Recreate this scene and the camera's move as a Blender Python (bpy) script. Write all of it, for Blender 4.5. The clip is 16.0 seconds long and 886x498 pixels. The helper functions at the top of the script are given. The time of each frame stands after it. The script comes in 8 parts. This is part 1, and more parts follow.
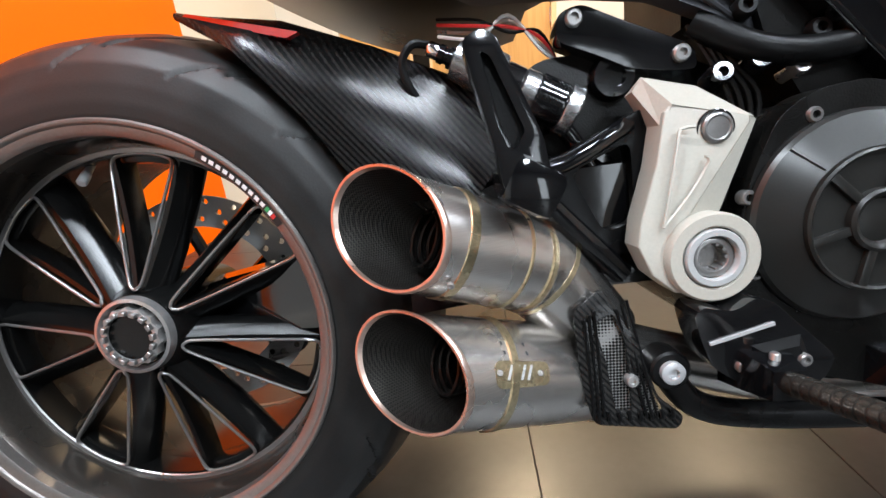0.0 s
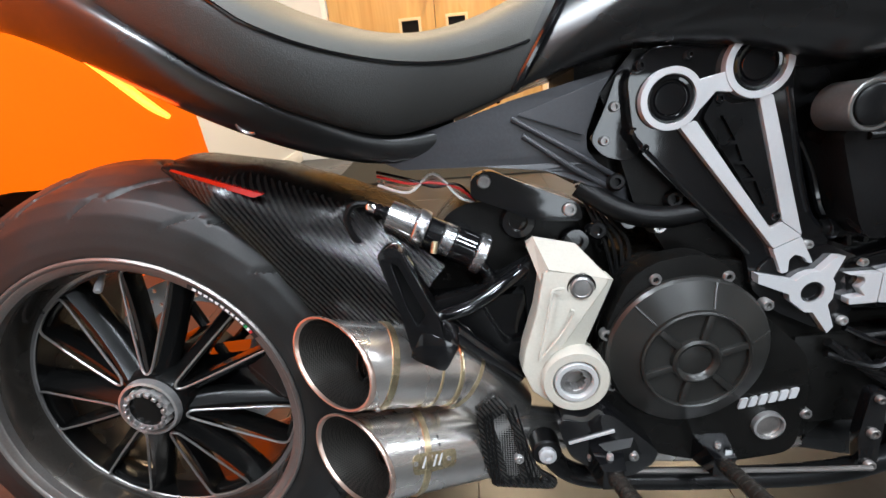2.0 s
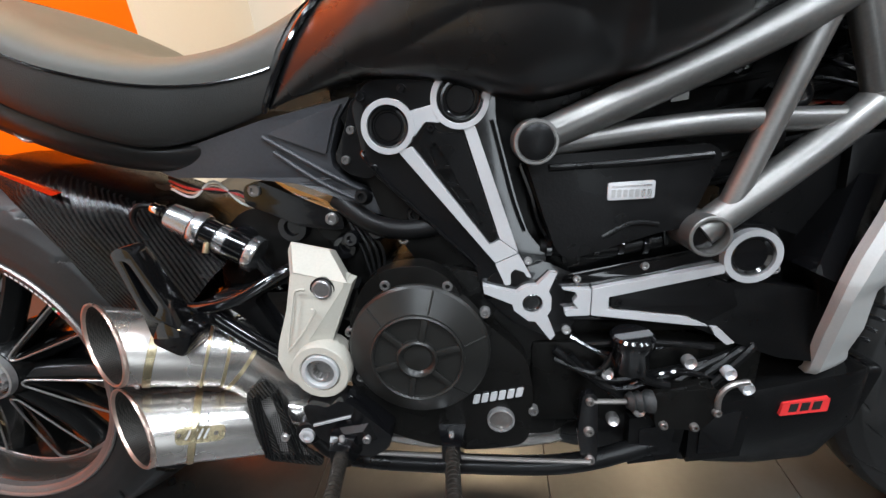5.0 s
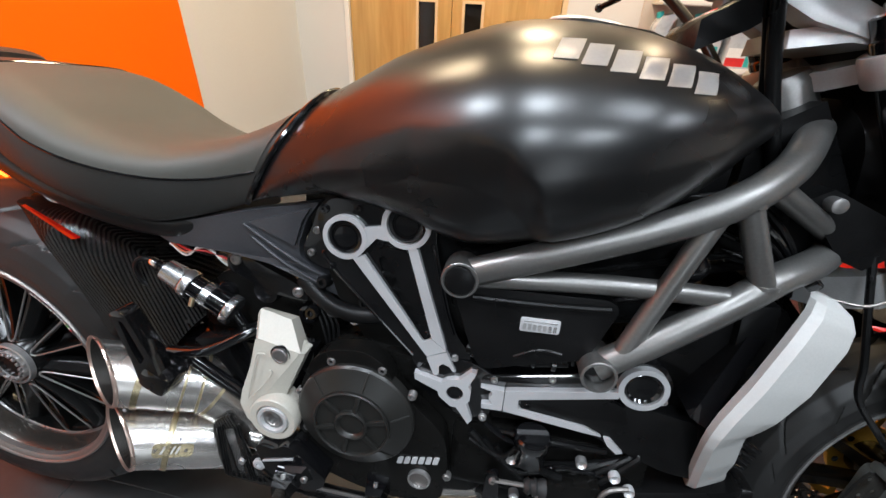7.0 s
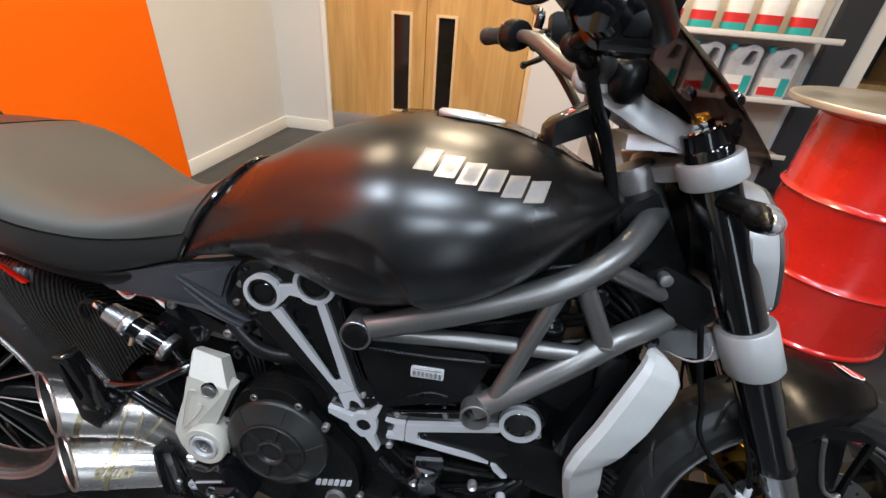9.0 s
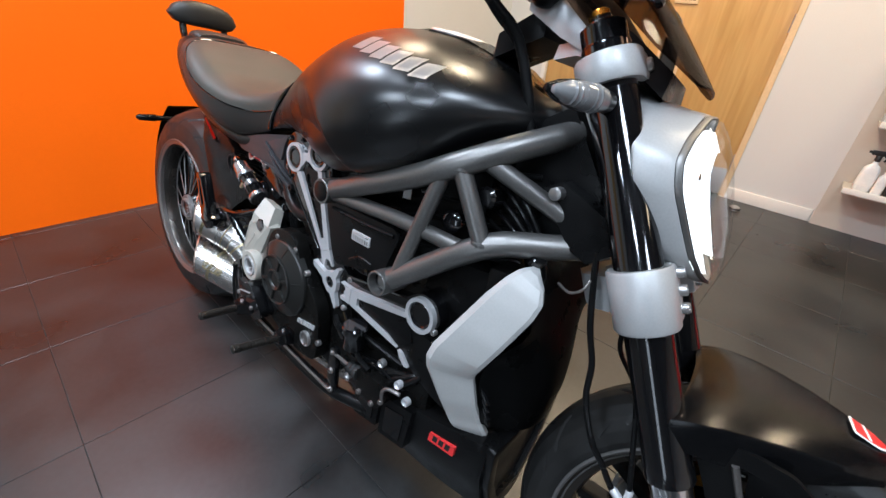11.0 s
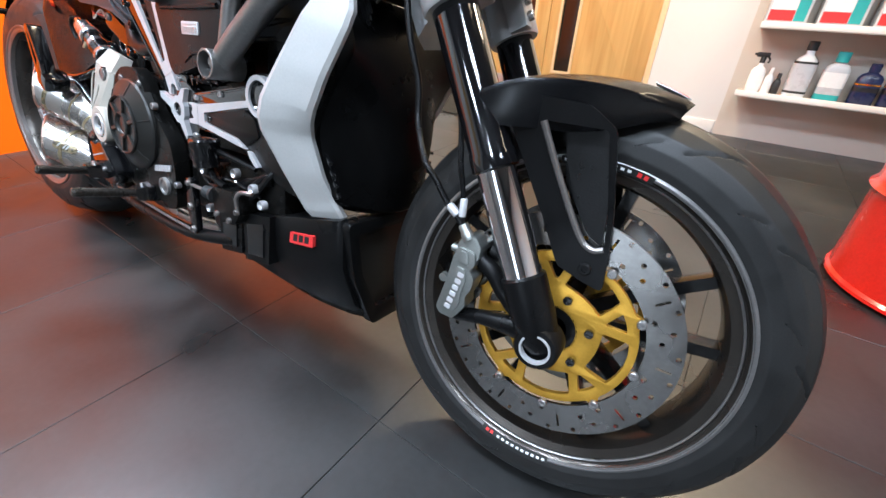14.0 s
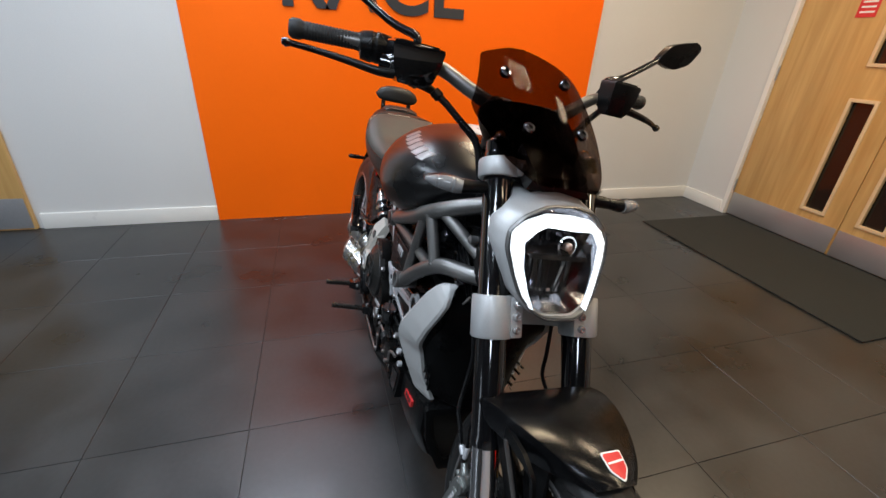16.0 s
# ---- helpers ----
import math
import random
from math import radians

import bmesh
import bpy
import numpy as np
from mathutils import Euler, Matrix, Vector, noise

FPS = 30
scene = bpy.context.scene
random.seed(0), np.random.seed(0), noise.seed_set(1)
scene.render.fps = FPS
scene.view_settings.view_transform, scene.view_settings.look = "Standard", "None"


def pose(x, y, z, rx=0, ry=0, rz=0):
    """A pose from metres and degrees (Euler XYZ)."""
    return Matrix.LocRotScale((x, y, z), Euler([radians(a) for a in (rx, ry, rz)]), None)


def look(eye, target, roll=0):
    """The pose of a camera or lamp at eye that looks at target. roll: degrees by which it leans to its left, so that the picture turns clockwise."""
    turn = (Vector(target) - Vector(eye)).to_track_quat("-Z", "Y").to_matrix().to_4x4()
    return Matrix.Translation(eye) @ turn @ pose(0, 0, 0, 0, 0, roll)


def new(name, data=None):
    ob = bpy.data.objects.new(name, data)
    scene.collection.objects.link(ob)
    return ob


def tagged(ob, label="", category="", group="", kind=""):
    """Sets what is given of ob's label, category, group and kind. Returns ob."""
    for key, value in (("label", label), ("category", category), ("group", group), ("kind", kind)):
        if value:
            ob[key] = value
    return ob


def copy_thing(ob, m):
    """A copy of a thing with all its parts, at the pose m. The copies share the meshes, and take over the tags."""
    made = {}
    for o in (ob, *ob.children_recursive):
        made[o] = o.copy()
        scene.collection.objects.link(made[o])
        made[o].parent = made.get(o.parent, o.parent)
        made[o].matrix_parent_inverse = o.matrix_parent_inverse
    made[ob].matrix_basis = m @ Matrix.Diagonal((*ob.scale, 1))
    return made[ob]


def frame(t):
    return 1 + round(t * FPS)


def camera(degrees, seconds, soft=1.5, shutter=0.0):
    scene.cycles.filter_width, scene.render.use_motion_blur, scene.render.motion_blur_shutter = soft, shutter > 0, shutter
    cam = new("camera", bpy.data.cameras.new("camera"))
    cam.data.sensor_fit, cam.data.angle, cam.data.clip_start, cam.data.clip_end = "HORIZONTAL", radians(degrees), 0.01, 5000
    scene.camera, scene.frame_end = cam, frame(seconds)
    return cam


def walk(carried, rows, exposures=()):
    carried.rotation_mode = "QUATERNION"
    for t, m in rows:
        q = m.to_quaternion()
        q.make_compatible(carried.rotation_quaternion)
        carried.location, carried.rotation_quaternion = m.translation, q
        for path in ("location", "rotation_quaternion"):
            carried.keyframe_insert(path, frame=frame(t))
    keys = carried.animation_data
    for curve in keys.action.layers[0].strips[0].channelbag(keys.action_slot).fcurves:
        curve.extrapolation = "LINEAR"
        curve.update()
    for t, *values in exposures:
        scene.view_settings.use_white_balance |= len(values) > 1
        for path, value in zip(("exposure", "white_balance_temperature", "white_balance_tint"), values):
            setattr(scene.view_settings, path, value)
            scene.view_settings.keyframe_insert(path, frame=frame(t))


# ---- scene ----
cam = camera(93.9, 16.0)
PATH = [
    (0, (0.379, -0.368, 0.56), (0.235, 1.514, -0.101), -5.6),
    (0.5, (0.402, -0.378, 0.58), (0.255, 1.5, -0.092), -5.9),
    (1, (0.415, -0.391, 0.629), (0.263, 1.461, -0.11), -6.0),
    (1.5, (0.43, -0.405, 0.702), (0.281, 1.401, -0.143), -5.7),
    (2, (0.475, -0.395, 0.771), (0.319, 1.397, -0.103), -5.6),
    (2.5, (0.538, -0.394, 0.816), (0.378, 1.396, -0.062), -5.2),
    (3, (0.603, -0.393, 0.84), (0.439, 1.392, -0.048), -4.8),
    (3.5, (0.663, -0.414, 0.84), (0.496, 1.369, -0.052), -4.5),
    (4, (0.688, -0.423, 0.811), (0.523, 1.355, -0.089), -4.3),
    (4.2, (0.701, -0.422, 0.79), (0.533, 1.359, -0.104), -4.2),
    (6.3, (0.918, -0.408, 0.85), (0.622, 1.311, -0.128), -0.9),
    (6.5, (0.92, -0.405, 0.881), (0.62, 1.31, -0.103), 0.3),
    (7, (0.893, -0.392, 0.981), (0.607, 1.299, -0.047), 2.8),
    (7.5, (0.875, -0.388, 1.048), (0.69, 1.312, 0.01), 5.5),
    (8, (0.865, -0.384, 1.085), (0.753, 1.323, 0.05), 6.6),
    (8.5, (0.906, -0.391, 1.109), (0.828, 1.313, 0.065), 6.5),
    (8.7, (0.946, -0.397, 1.112), (0.829, 1.305, 0.067), 5.7),
    (10.8, (1.46, -0.369, 1.032), (0.384, 0.996, 0.042), 6.0),
    (11, (1.492, -0.365, 0.995), (0.353, 0.948, 0.006), 5.1),
    (11.5, (1.606, -0.355, 0.889), (0.379, 0.876, -0.101), 3.5),
    (12, (1.673, -0.351, 0.787), (0.478, 0.918, -0.193), 1.9),
    (12.5, (1.697, -0.377, 0.712), (0.607, 0.981, -0.272), 1.7),
    (13, (1.714, -0.37, 0.663), (0.698, 1.037, -0.332), 2.2),
    (13.5, (1.728, -0.358, 0.645), (0.744, 1.061, -0.365), 2.7),
    (14, (1.737, -0.358, 0.683), (0.776, 1.07, -0.334), 3.0),
    (14.5, (1.738, -0.362, 0.811), (0.774, 1.063, -0.208), 5.3),
    (15, (1.771, -0.364, 0.983), (0.664, 0.96, -0.03), 5.8),
    (15.5, (1.869, -0.274, 1.099), (0.423, 0.769, 0.193), 4.9),
    (16, (1.978, -0.167, 1.153), (0.266, 0.371, 0.271), 3.4),
]
walk(cam, [(t, look(eye, target, roll)) for t, eye, target, roll in PATH], [(0, 0.3, 6800, 10), (2.5, 0.3, 6850, 10), (4.0, 0.15, 6900, 10), (6.3, 0.06, 6820, 10), (7.0, -0.11, 6780, 10), (8.5, -0.25, 6550, 10), (11.0, -0.20, 6230, 10), (12.0, -0.10, 6260, 10), (12.5, 0.15, 6200, 10), (13.5, 0.52, 6200, 10), (14.0, 0.5, 6150, 10), (14.5, 0.22, 6300, 10), (15.1, -0.12, 6350, 10), (16, -0.70, 6380, 10)])

# ---- world, lamps ----
world = bpy.data.worlds.new("world")
scene.world = world
world.use_nodes = True
world.node_tree.nodes["Background"].inputs[0].default_value = (0.75, 0.85, 1.0, 1)
world.node_tree.nodes["Background"].inputs[1].default_value = 0.15
CEILING = 2.75


def area_lamp(name, x, y, sx, sy, watts, colour):
    data = bpy.data.lights.new(name, "AREA")
    data.shape, data.size, data.size_y = "RECTANGLE", sx, sy
    data.energy, data.color = watts, colour
    ob = new(name, data)
    ob.matrix_world = look((x, y, CEILING - 0.03), (x, y, 0))
    return ob


WARM, COOL = (1.0, 0.80, 0.54), (0.76, 0.87, 1.0)
LAMPS = [  # x, y, size, size, watts, colour
    (0.75, -0.75, 0.42, 0.42, 38, COOL), (0.75, 0.95, 0.42, 0.42, 34, WARM),
    (2.05, -0.75, 0.42, 0.42, 40, COOL), (2.05, 0.95, 0.42, 0.42, 13, WARM),
    (3.45, -0.75, 0.42, 0.42, 30, COOL), (3.45, 0.95, 0.42, 0.42, 8, WARM),
    (0.75, -2.4, 0.42, 0.42, 58, COOL), (2.05, -2.4, 0.42, 0.42, 52, COOL),
    (0.75, 2.3, 0.42, 0.42, 46, WARM), (2.2, 2.3, 0.42, 0.42, 34, WARM),
    # unseen pair, added to brighten the orange wall and the floor by it
    (-0.45, -0.55, 0.42, 0.42, 50, COOL), (-0.45, 1.15, 0.42, 0.42, 28, WARM),
]
for row in LAMPS:
    area_lamp("ceiling_lamp_light", *row)

# unseen lamp, added so the fork tubes mirror bright upright stripes
stripe_lamp = bpy.data.lights.new("added_stripe_lamp", "AREA")
stripe_lamp.shape, stripe_lamp.size, stripe_lamp.size_y, stripe_lamp.energy, stripe_lamp.color = "RECTANGLE", 0.7, 2.0, 20, (0.80, 0.90, 1.0)
new("added_stripe_lamp", stripe_lamp).matrix_world = look((1.9, -4.31, 1.1), (1.9, 0, 1.1))


# ---- materials ----
def _mix(nt, a, b, fac):
    n = nt.nodes.new("ShaderNodeMix")
    n.data_type = "RGBA"
    n.inputs[6].default_value = (*a, 1)
    n.inputs[7].default_value = (*b, 1)
    nt.links.new(fac, n.inputs[0])
    return n.outputs[2]


def surface(name, col, rough=0.5, metal=0.0, var=0.12, scale=9.0, grain=120.0, bump=0.05, rvar=0.08, coat=0.0,
            stretch=None, random_shift=0.0, spec=0.5, speck=1.0):
    """A painted, cast or moulded surface with cloudy variation and fine grain."""
    m = bpy.data.materials.new(name)
    m.use_nodes = True
    nt = m.node_tree
    bs = nt.nodes["Principled BSDF"]
    co = nt.nodes.new("ShaderNodeTexCoord")
    src = nt.nodes.new("ShaderNodeNewGeometry").outputs["Position"] if random_shift else co.outputs["Object"]
    mp = nt.nodes.new("ShaderNodeMapping")
    if stretch:
        mp.inputs["Scale"].default_value = stretch
    nt.links.new(src, mp.inputs["Vector"])
    big = nt.nodes.new("ShaderNodeTexNoise")
    big.inputs["Scale"].default_value, big.inputs["Detail"].default_value = scale, 4
    fine = nt.nodes.new("ShaderNodeTexNoise")
    fine.inputs["Scale"].default_value, fine.inputs["Detail"].default_value = grain, 3
    nt.links.new(src, big.inputs["Vector"])
    nt.links.new(mp.outputs[0], fine.inputs["Vector"])
    add = nt.nodes.new("ShaderNodeMath")
    add.operation = "MULTIPLY_ADD"
    nt.links.new(fine.outputs[0], add.inputs[0])
    add.inputs[1].default_value = speck
    nt.links.new(big.outputs[0], add.inputs[2])
    half = nt.nodes.new("ShaderNodeMapRange")
    half.inputs[1].default_value, half.inputs[2].default_value = 0.35 + 0.35 * speck, 0.65 + 0.65 * speck
    nt.links.new(add.outputs[0], half.inputs[0])
    out = _mix(nt, [max(0, c * (1 - var)) for c in col], [min(1, c * (1 + var)) for c in col], half.outputs[0])
    if random_shift:
        info = nt.nodes.new("ShaderNodeObjectInfo")
        mr = nt.nodes.new("ShaderNodeMapRange")
        mr.inputs[3].default_value, mr.inputs[4].default_value = 1 - random_shift, 1 + random_shift
        nt.links.new(info.outputs["Random"], mr.inputs[0])
        hs = nt.nodes.new("ShaderNodeHueSaturation")
        nt.links.new(mr.outputs[0], hs.inputs["Value"])
        nt.links.new(out, hs.inputs["Color"])
        out = hs.outputs[0]
    nt.links.new(out, bs.inputs["Base Color"])
    rr = nt.nodes.new("ShaderNodeMapRange")
    rr.inputs[1].default_value, rr.inputs[2].default_value = 0.3, 0.7
    rr.inputs[3].default_value, rr.inputs[4].default_value = max(0.02, rough - rvar), min(1, rough + rvar)
    nt.links.new(big.outputs[0], rr.inputs[0])
    nt.links.new(rr.outputs[0], bs.inputs["Roughness"])
    bs.inputs["Metallic"].default_value = metal
    bs.inputs["Coat Weight"].default_value = coat
    bs.inputs["Coat Roughness"].default_value = 0.05
    bs.inputs["Specular IOR Level"].default_value = spec
    if bump:
        bn = nt.nodes.new("ShaderNodeBump")
        bn.inputs["Strength"].default_value, bn.inputs["Distance"].default_value = bump, 0.002
        nt.links.new(fine.outputs[0], bn.inputs["Height"])
        nt.links.new(bn.outputs[0], bs.inputs["Normal"])
    return m


def woven(name, dark, light, period, rough=0.24, coat=0.7):
    """Twill carbon cloth under lacquer: fine diagonal stripes broken by a second set."""
    m = surface(name, dark, rough, 0.0, 0.1, 12, 200, 0.0, 0.04, coat)
    nt = m.node_tree
    bs = nt.nodes["Principled BSDF"]
    bs.inputs["Coat Roughness"].default_value = 0.16
    bs.inputs["Specular IOR Level"].default_value = 0.22
    co = nt.nodes.new("ShaderNodeTexCoord")
    outs = []
    for turn, per in (((0.0, 0.75, 0.35), period), ((0.0, -0.55, -0.30), period * 1.5)):
        mp = nt.nodes.new("ShaderNodeMapping")
        mp.inputs["Rotation"].default_value = turn
        nt.links.new(co.outputs["Object"], mp.inputs[0])
        wv = nt.nodes.new("ShaderNodeTexWave")
        wv.wave_type, wv.bands_direction = "BANDS", "X"
        wv.inputs["Scale"].default_value = 0.314 / per
        nt.links.new(mp.outputs[0], wv.inputs["Vector"])
        outs.append(wv.outputs["Fac"])
    ml = nt.nodes.new("ShaderNodeMath")
    ml.operation = "MULTIPLY"
    part_b = nt.nodes.new("ShaderNodeMapRange")
    part_b.inputs[3].default_value, part_b.inputs[4].default_value = 0.78, 1.0
    nt.links.new(outs[1], part_b.inputs[0])
    nt.links.new(outs[0], ml.inputs[0])
    nt.links.new(part_b.outputs[0], ml.inputs[1])
    nt.links.new(_mix(nt, dark, light, ml.outputs[0]), bs.inputs["Base Color"])
    bn = nt.nodes.new("ShaderNodeBump")
    bn.inputs["Strength"].default_value, bn.inputs["Distance"].default_value = 0.05, 0.0005
    nt.links.new(ml.outputs[0], bn.inputs["Height"])
    nt.links.new(bn.outputs[0], bs.inputs["Normal"])
    return m


def perforated(name, metal_col, cell):
    """Fine punched sheet: round dark holes in metal."""
    m = surface(name, metal_col, 0.45, 0.7, 0.1, 12, 200, 0.0)
    nt = m.node_tree
    bs = nt.nodes["Principled BSDF"]
    co = nt.nodes.new("ShaderNodeTexCoord")
    vo = nt.nodes.new("ShaderNodeTexVoronoi")
    vo.inputs["Scale"].default_value, vo.inputs["Randomness"].default_value = 1.0 / cell, 0.0
    nt.links.new(co.outputs["Object"], vo.inputs["Vector"])
    mr = nt.nodes.new("ShaderNodeMapRange")
    mr.inputs[1].default_value, mr.inputs[2].default_value = 0.40, 0.52
    nt.links.new(vo.outputs["Distance"], mr.inputs[0])
    nt.links.new(_mix(nt, (0.004, 0.004, 0.004), metal_col, mr.outputs[0]), bs.inputs["Base Color"])
    bn = nt.nodes.new("ShaderNodeBump")
    bn.inputs["Strength"].default_value, bn.inputs["Distance"].default_value = 0.6, 0.001
    nt.links.new(mr.outputs[0], bn.inputs["Height"])
    nt.links.new(bn.outputs[0], bs.inputs["Normal"])
    return m


def timber(name, light, dark, rough=0.35):
    """Light veneer with long vertical grain."""
    m = surface(name, light, rough, 0.0, 0.1, 3, 60, 0.03, 0.05, 0.2)
    nt = m.node_tree
    bs = nt.nodes["Principled BSDF"]
    co = nt.nodes.new("ShaderNodeTexCoord")
    mp = nt.nodes.new("ShaderNodeMapping")
    mp.inputs["Scale"].default_value = (22, 22, 1.6)
    nt.links.new(co.outputs["Object"], mp.inputs[0])
    n1 = nt.nodes.new("ShaderNodeTexNoise")
    n1.inputs["Scale"].default_value, n1.inputs["Detail"].default_value = 1.0, 6
    n1.inputs["Distortion"].default_value = 0.6
    nt.links.new(mp.outputs[0], n1.inputs["Vector"])
    mr = nt.nodes.new("ShaderNodeMapRange")
    mr.inputs[1].default_value, mr.inputs[2].default_value = 0.3, 0.75
    nt.links.new(n1.outputs[0], mr.inputs[0])
    nt.links.new(_mix(nt, light, dark, mr.outputs[0]), bs.inputs["Base Color"])
    return m


def glass(name, tint, gloss=0.02, ior=1.5):
    """A thin clear or smoked sheet: see-through, with mirror gloss that grows towards its edge-on parts."""
    m = bpy.data.materials.new(name)
    m.use_nodes = True
    nt = m.node_tree
    nt.nodes.remove(nt.nodes["Principled BSDF"])
    tr, gl, mx, lw, pw, sc_ = (nt.nodes.new(t) for t in ("ShaderNodeBsdfTransparent", "ShaderNodeBsdfGlossy", "ShaderNodeMixShader", "ShaderNodeLayerWeight", "ShaderNodeMath", "ShaderNodeMapRange"))
    tr.inputs[0].default_value = (*tint, 1)
    gl.inputs["Roughness"].default_value = gloss
    lw.inputs["Blend"].default_value = 0.5
    pw.operation = "POWER"
    pw.inputs[1].default_value = 5.0
    base = ((ior - 1) / (ior + 1)) ** 2
    sc_.inputs[3].default_value, sc_.inputs[4].default_value = base, base + 0.25
    nt.links.new(lw.outputs["Facing"], pw.inputs[0])
    nt.links.new(pw.outputs[0], sc_.inputs[0])
    nt.links.new(sc_.outputs[0], mx.inputs[0])
    nt.links.new(tr.outputs[0], mx.inputs[1])
    nt.links.new(gl.outputs[0], mx.inputs[2])
    nt.links.new(mx.outputs[0], nt.nodes["Material Output"].inputs[0])
    return m


def glowing(name, col, strength):
    m = bpy.data.materials.new(name)
    m.use_nodes = True
    bs = m.node_tree.nodes["Principled BSDF"]
    bs.inputs["Base Color"].default_value = (*col, 1)
    bs.inputs["Emission Color"].default_value = (*col, 1)
    bs.inputs["Emission Strength"].default_value = strength
    return m


M_MATT = surface("matt_black_paint", (0.0045, 0.0045, 0.0048), 0.29, 0.0, 0.1, 6, 400, 0.004, 0.03, spec=0.62)
M_SATIN = surface("satin_black_mudguard_paint", (0.0055, 0.0056, 0.0066), 0.24, 0.0, 0.1, 6, 400, 0.004, 0.03, spec=0.6)
M_PLASTIC = surface("black_moulded_plastic", (0.0042, 0.0042, 0.0044), 0.32, 0.0, 0.2, 14, 350, 0.12, 0.10, spec=0.17)
M_GREYPL = surface("dark_grey_satin_plastic", (0.032, 0.033, 0.037), 0.38, 0.0, 0.15, 10, 300, 0.06, 0.06, spec=0.4)
M_ENGINE = surface("black_engine_casting", (0.0042, 0.0040, 0.0037), 0.30, 0.0, 0.25, 16, 500, 0.2, 0.1, spec=0.17)
M_CLUTCH = surface("dark_magnesium_casting", (0.014, 0.0136, 0.0125), 0.33, 0.15, 0.15, 10, 500, 0.03, 0.06, spec=0.42)
M_GLOSS = surface("gloss_black_metal", (0.0035, 0.0035, 0.004), 0.10, 0.0, 0.2, 10, 200, 0.015, 0.04, 0.5, spec=0.5)
M_LEATHER = surface("black_leather", (0.017, 0.0165, 0.015), 0.44, 0.0, 0.15, 7, 700, 0.22, 0.06)
M_RUBBER = surface("tyre_rubber", (0.0128, 0.0126, 0.0124), 0.44, 0.0, 0.25, 20, 500, 0.06, 0.1, spec=0.32)
M_GRIP = surface("ribbed_grip_rubber", (0.014, 0.014, 0.014), 0.65, 0.0, 0.2, 20, 400, 0.3, 0.1)
M_FRAME = surface("grey_frame_paint", (0.195, 0.19, 0.183), 0.38, 0.8, 0.1, 8, 300, 0.03, 0.05)
M_ALU = surface("brushed_aluminium", (0.50, 0.50, 0.51), 0.34, 0.4, 0.06, 10, 400, 0.04, 0.05, stretch=(1, 1, 6))
M_STEEL = surface("brushed_stainless_steel", (0.64, 0.61, 0.58), 0.25, 0.95, 0.12, 9, 90, 0.05, 0.07, stretch=(0.3, 1, 14))
M_HEAT = surface("heat_tinted_weld", (0.50, 0.42, 0.27), 0.30, 0.92, 0.3, 30, 300, 0.10, 0.08)
M_COPPER = surface("rolled_pink_steel_lip", (0.62, 0.47, 0.40), 0.30, 0.9, 0.1, 20, 300, 0.05, 0.06)
M_POLISH = surface("turned_aluminium", (0.46, 0.46, 0.465), 0.24, 0.95, 0.06, 12, 300, 0.04, 0.06)
M_PAD = surface("grey_suede_seat_cover", (0.040, 0.039, 0.032), 0.52, 0.0, 0.12, 6, 900, 0.25, 0.06)
M_LENS = surface("clear_grey_lens", (0.19, 0.195, 0.20), 0.12, 0.0, 0.1, 30, 90, 0.3, 0.04, 0.5)
M_GREENLED = glowing("green_dash_light", (0.05, 1.0, 0.25), 2.0)
M_REDLED = glowing("red_dash_light", (1.0, 0.05, 0.03), 1.5)
M_CHROME = surface("chrome", (0.80, 0.80, 0.82), 0.08, 1.0, 0.03, 10, 200, 0.0, 0.03)
M_WHITE = surface("satin_white_paint", (0.385, 0.384, 0.374), 0.38, 0.0, 0.05, 8, 350, 0.05, 0.06)
M_CREAM = surface("cream_white_anodised_plate", (0.40, 0.375, 0.325), 0.38, 0.0, 0.06, 7, 350, 0.05, 0.06)
M_SILVER = surface("silver_satin_casting", (0.41, 0.412, 0.41), 0.38, 0.25, 0.06, 10, 400, 0.06, 0.05)
M_GUN = surface("machined_wheel_edge", (0.46, 0.45, 0.445), 0.3, 0.8, 0.1, 10, 300, 0.03, 0.06)
M_EDGE = surface("dull_machined_edge", (0.27, 0.26, 0.255), 0.32, 0.8, 0.1, 10, 300, 0.03, 0.06)
M_RIM = surface("bronze_grey_rim_lip", (0.215, 0.197, 0.186), 0.34, 0.75, 0.1, 10, 300, 0.03, 0.06)
M_BARREL = surface("dark_bronze_wheel_barrel", (0.064, 0.056, 0.049), 0.26, 0.75, 0.15, 10, 300, 0.02, 0.05)
M_WHEEL = surface("satin_black_wheel", (0.0035, 0.0035, 0.0035), 0.20, 0.0, 0.15, 10, 300, 0.02, 0.04, spec=0.24)
M_GOLD = surface("gold_anodised_carrier", (0.62, 0.34, 0.045), 0.35, 0.7, 0.08, 10, 300, 0.05, 0.05)
M_DISC = surface("ground_brake_disc", (0.29, 0.283, 0.275), 0.26, 0.95, 0.15, 12, 120, 0.08, 0.08)
M_CALIPER = surface("titanium_grey_caliper", (0.27, 0.28, 0.265), 0.34, 0.8, 0.1, 14, 400, 0.1, 0.06)
M_CARBON = woven("lacquered_carbon_weave", (0.0036, 0.0036, 0.0038), (0.023, 0.0215, 0.020), 0.0042, 0.25, 0.25)
M_MESH = perforated("fine_steel_mesh", (0.32, 0.31, 0.30), 0.0030)
M_DARKMESH = perforated("dark_perforated_core", (0.036, 0.033, 0.029), 0.0020)
M_SMOKE = glass("smoked_screen", (0.335, 0.290, 0.280), 0.04, 1.06)
M_CLEAR = glass("clear_lens", (0.97, 0.98, 0.99), 0.02)
M_LED = glowing("white_light_guide", (0.92, 0.97, 1.0), 2.2)
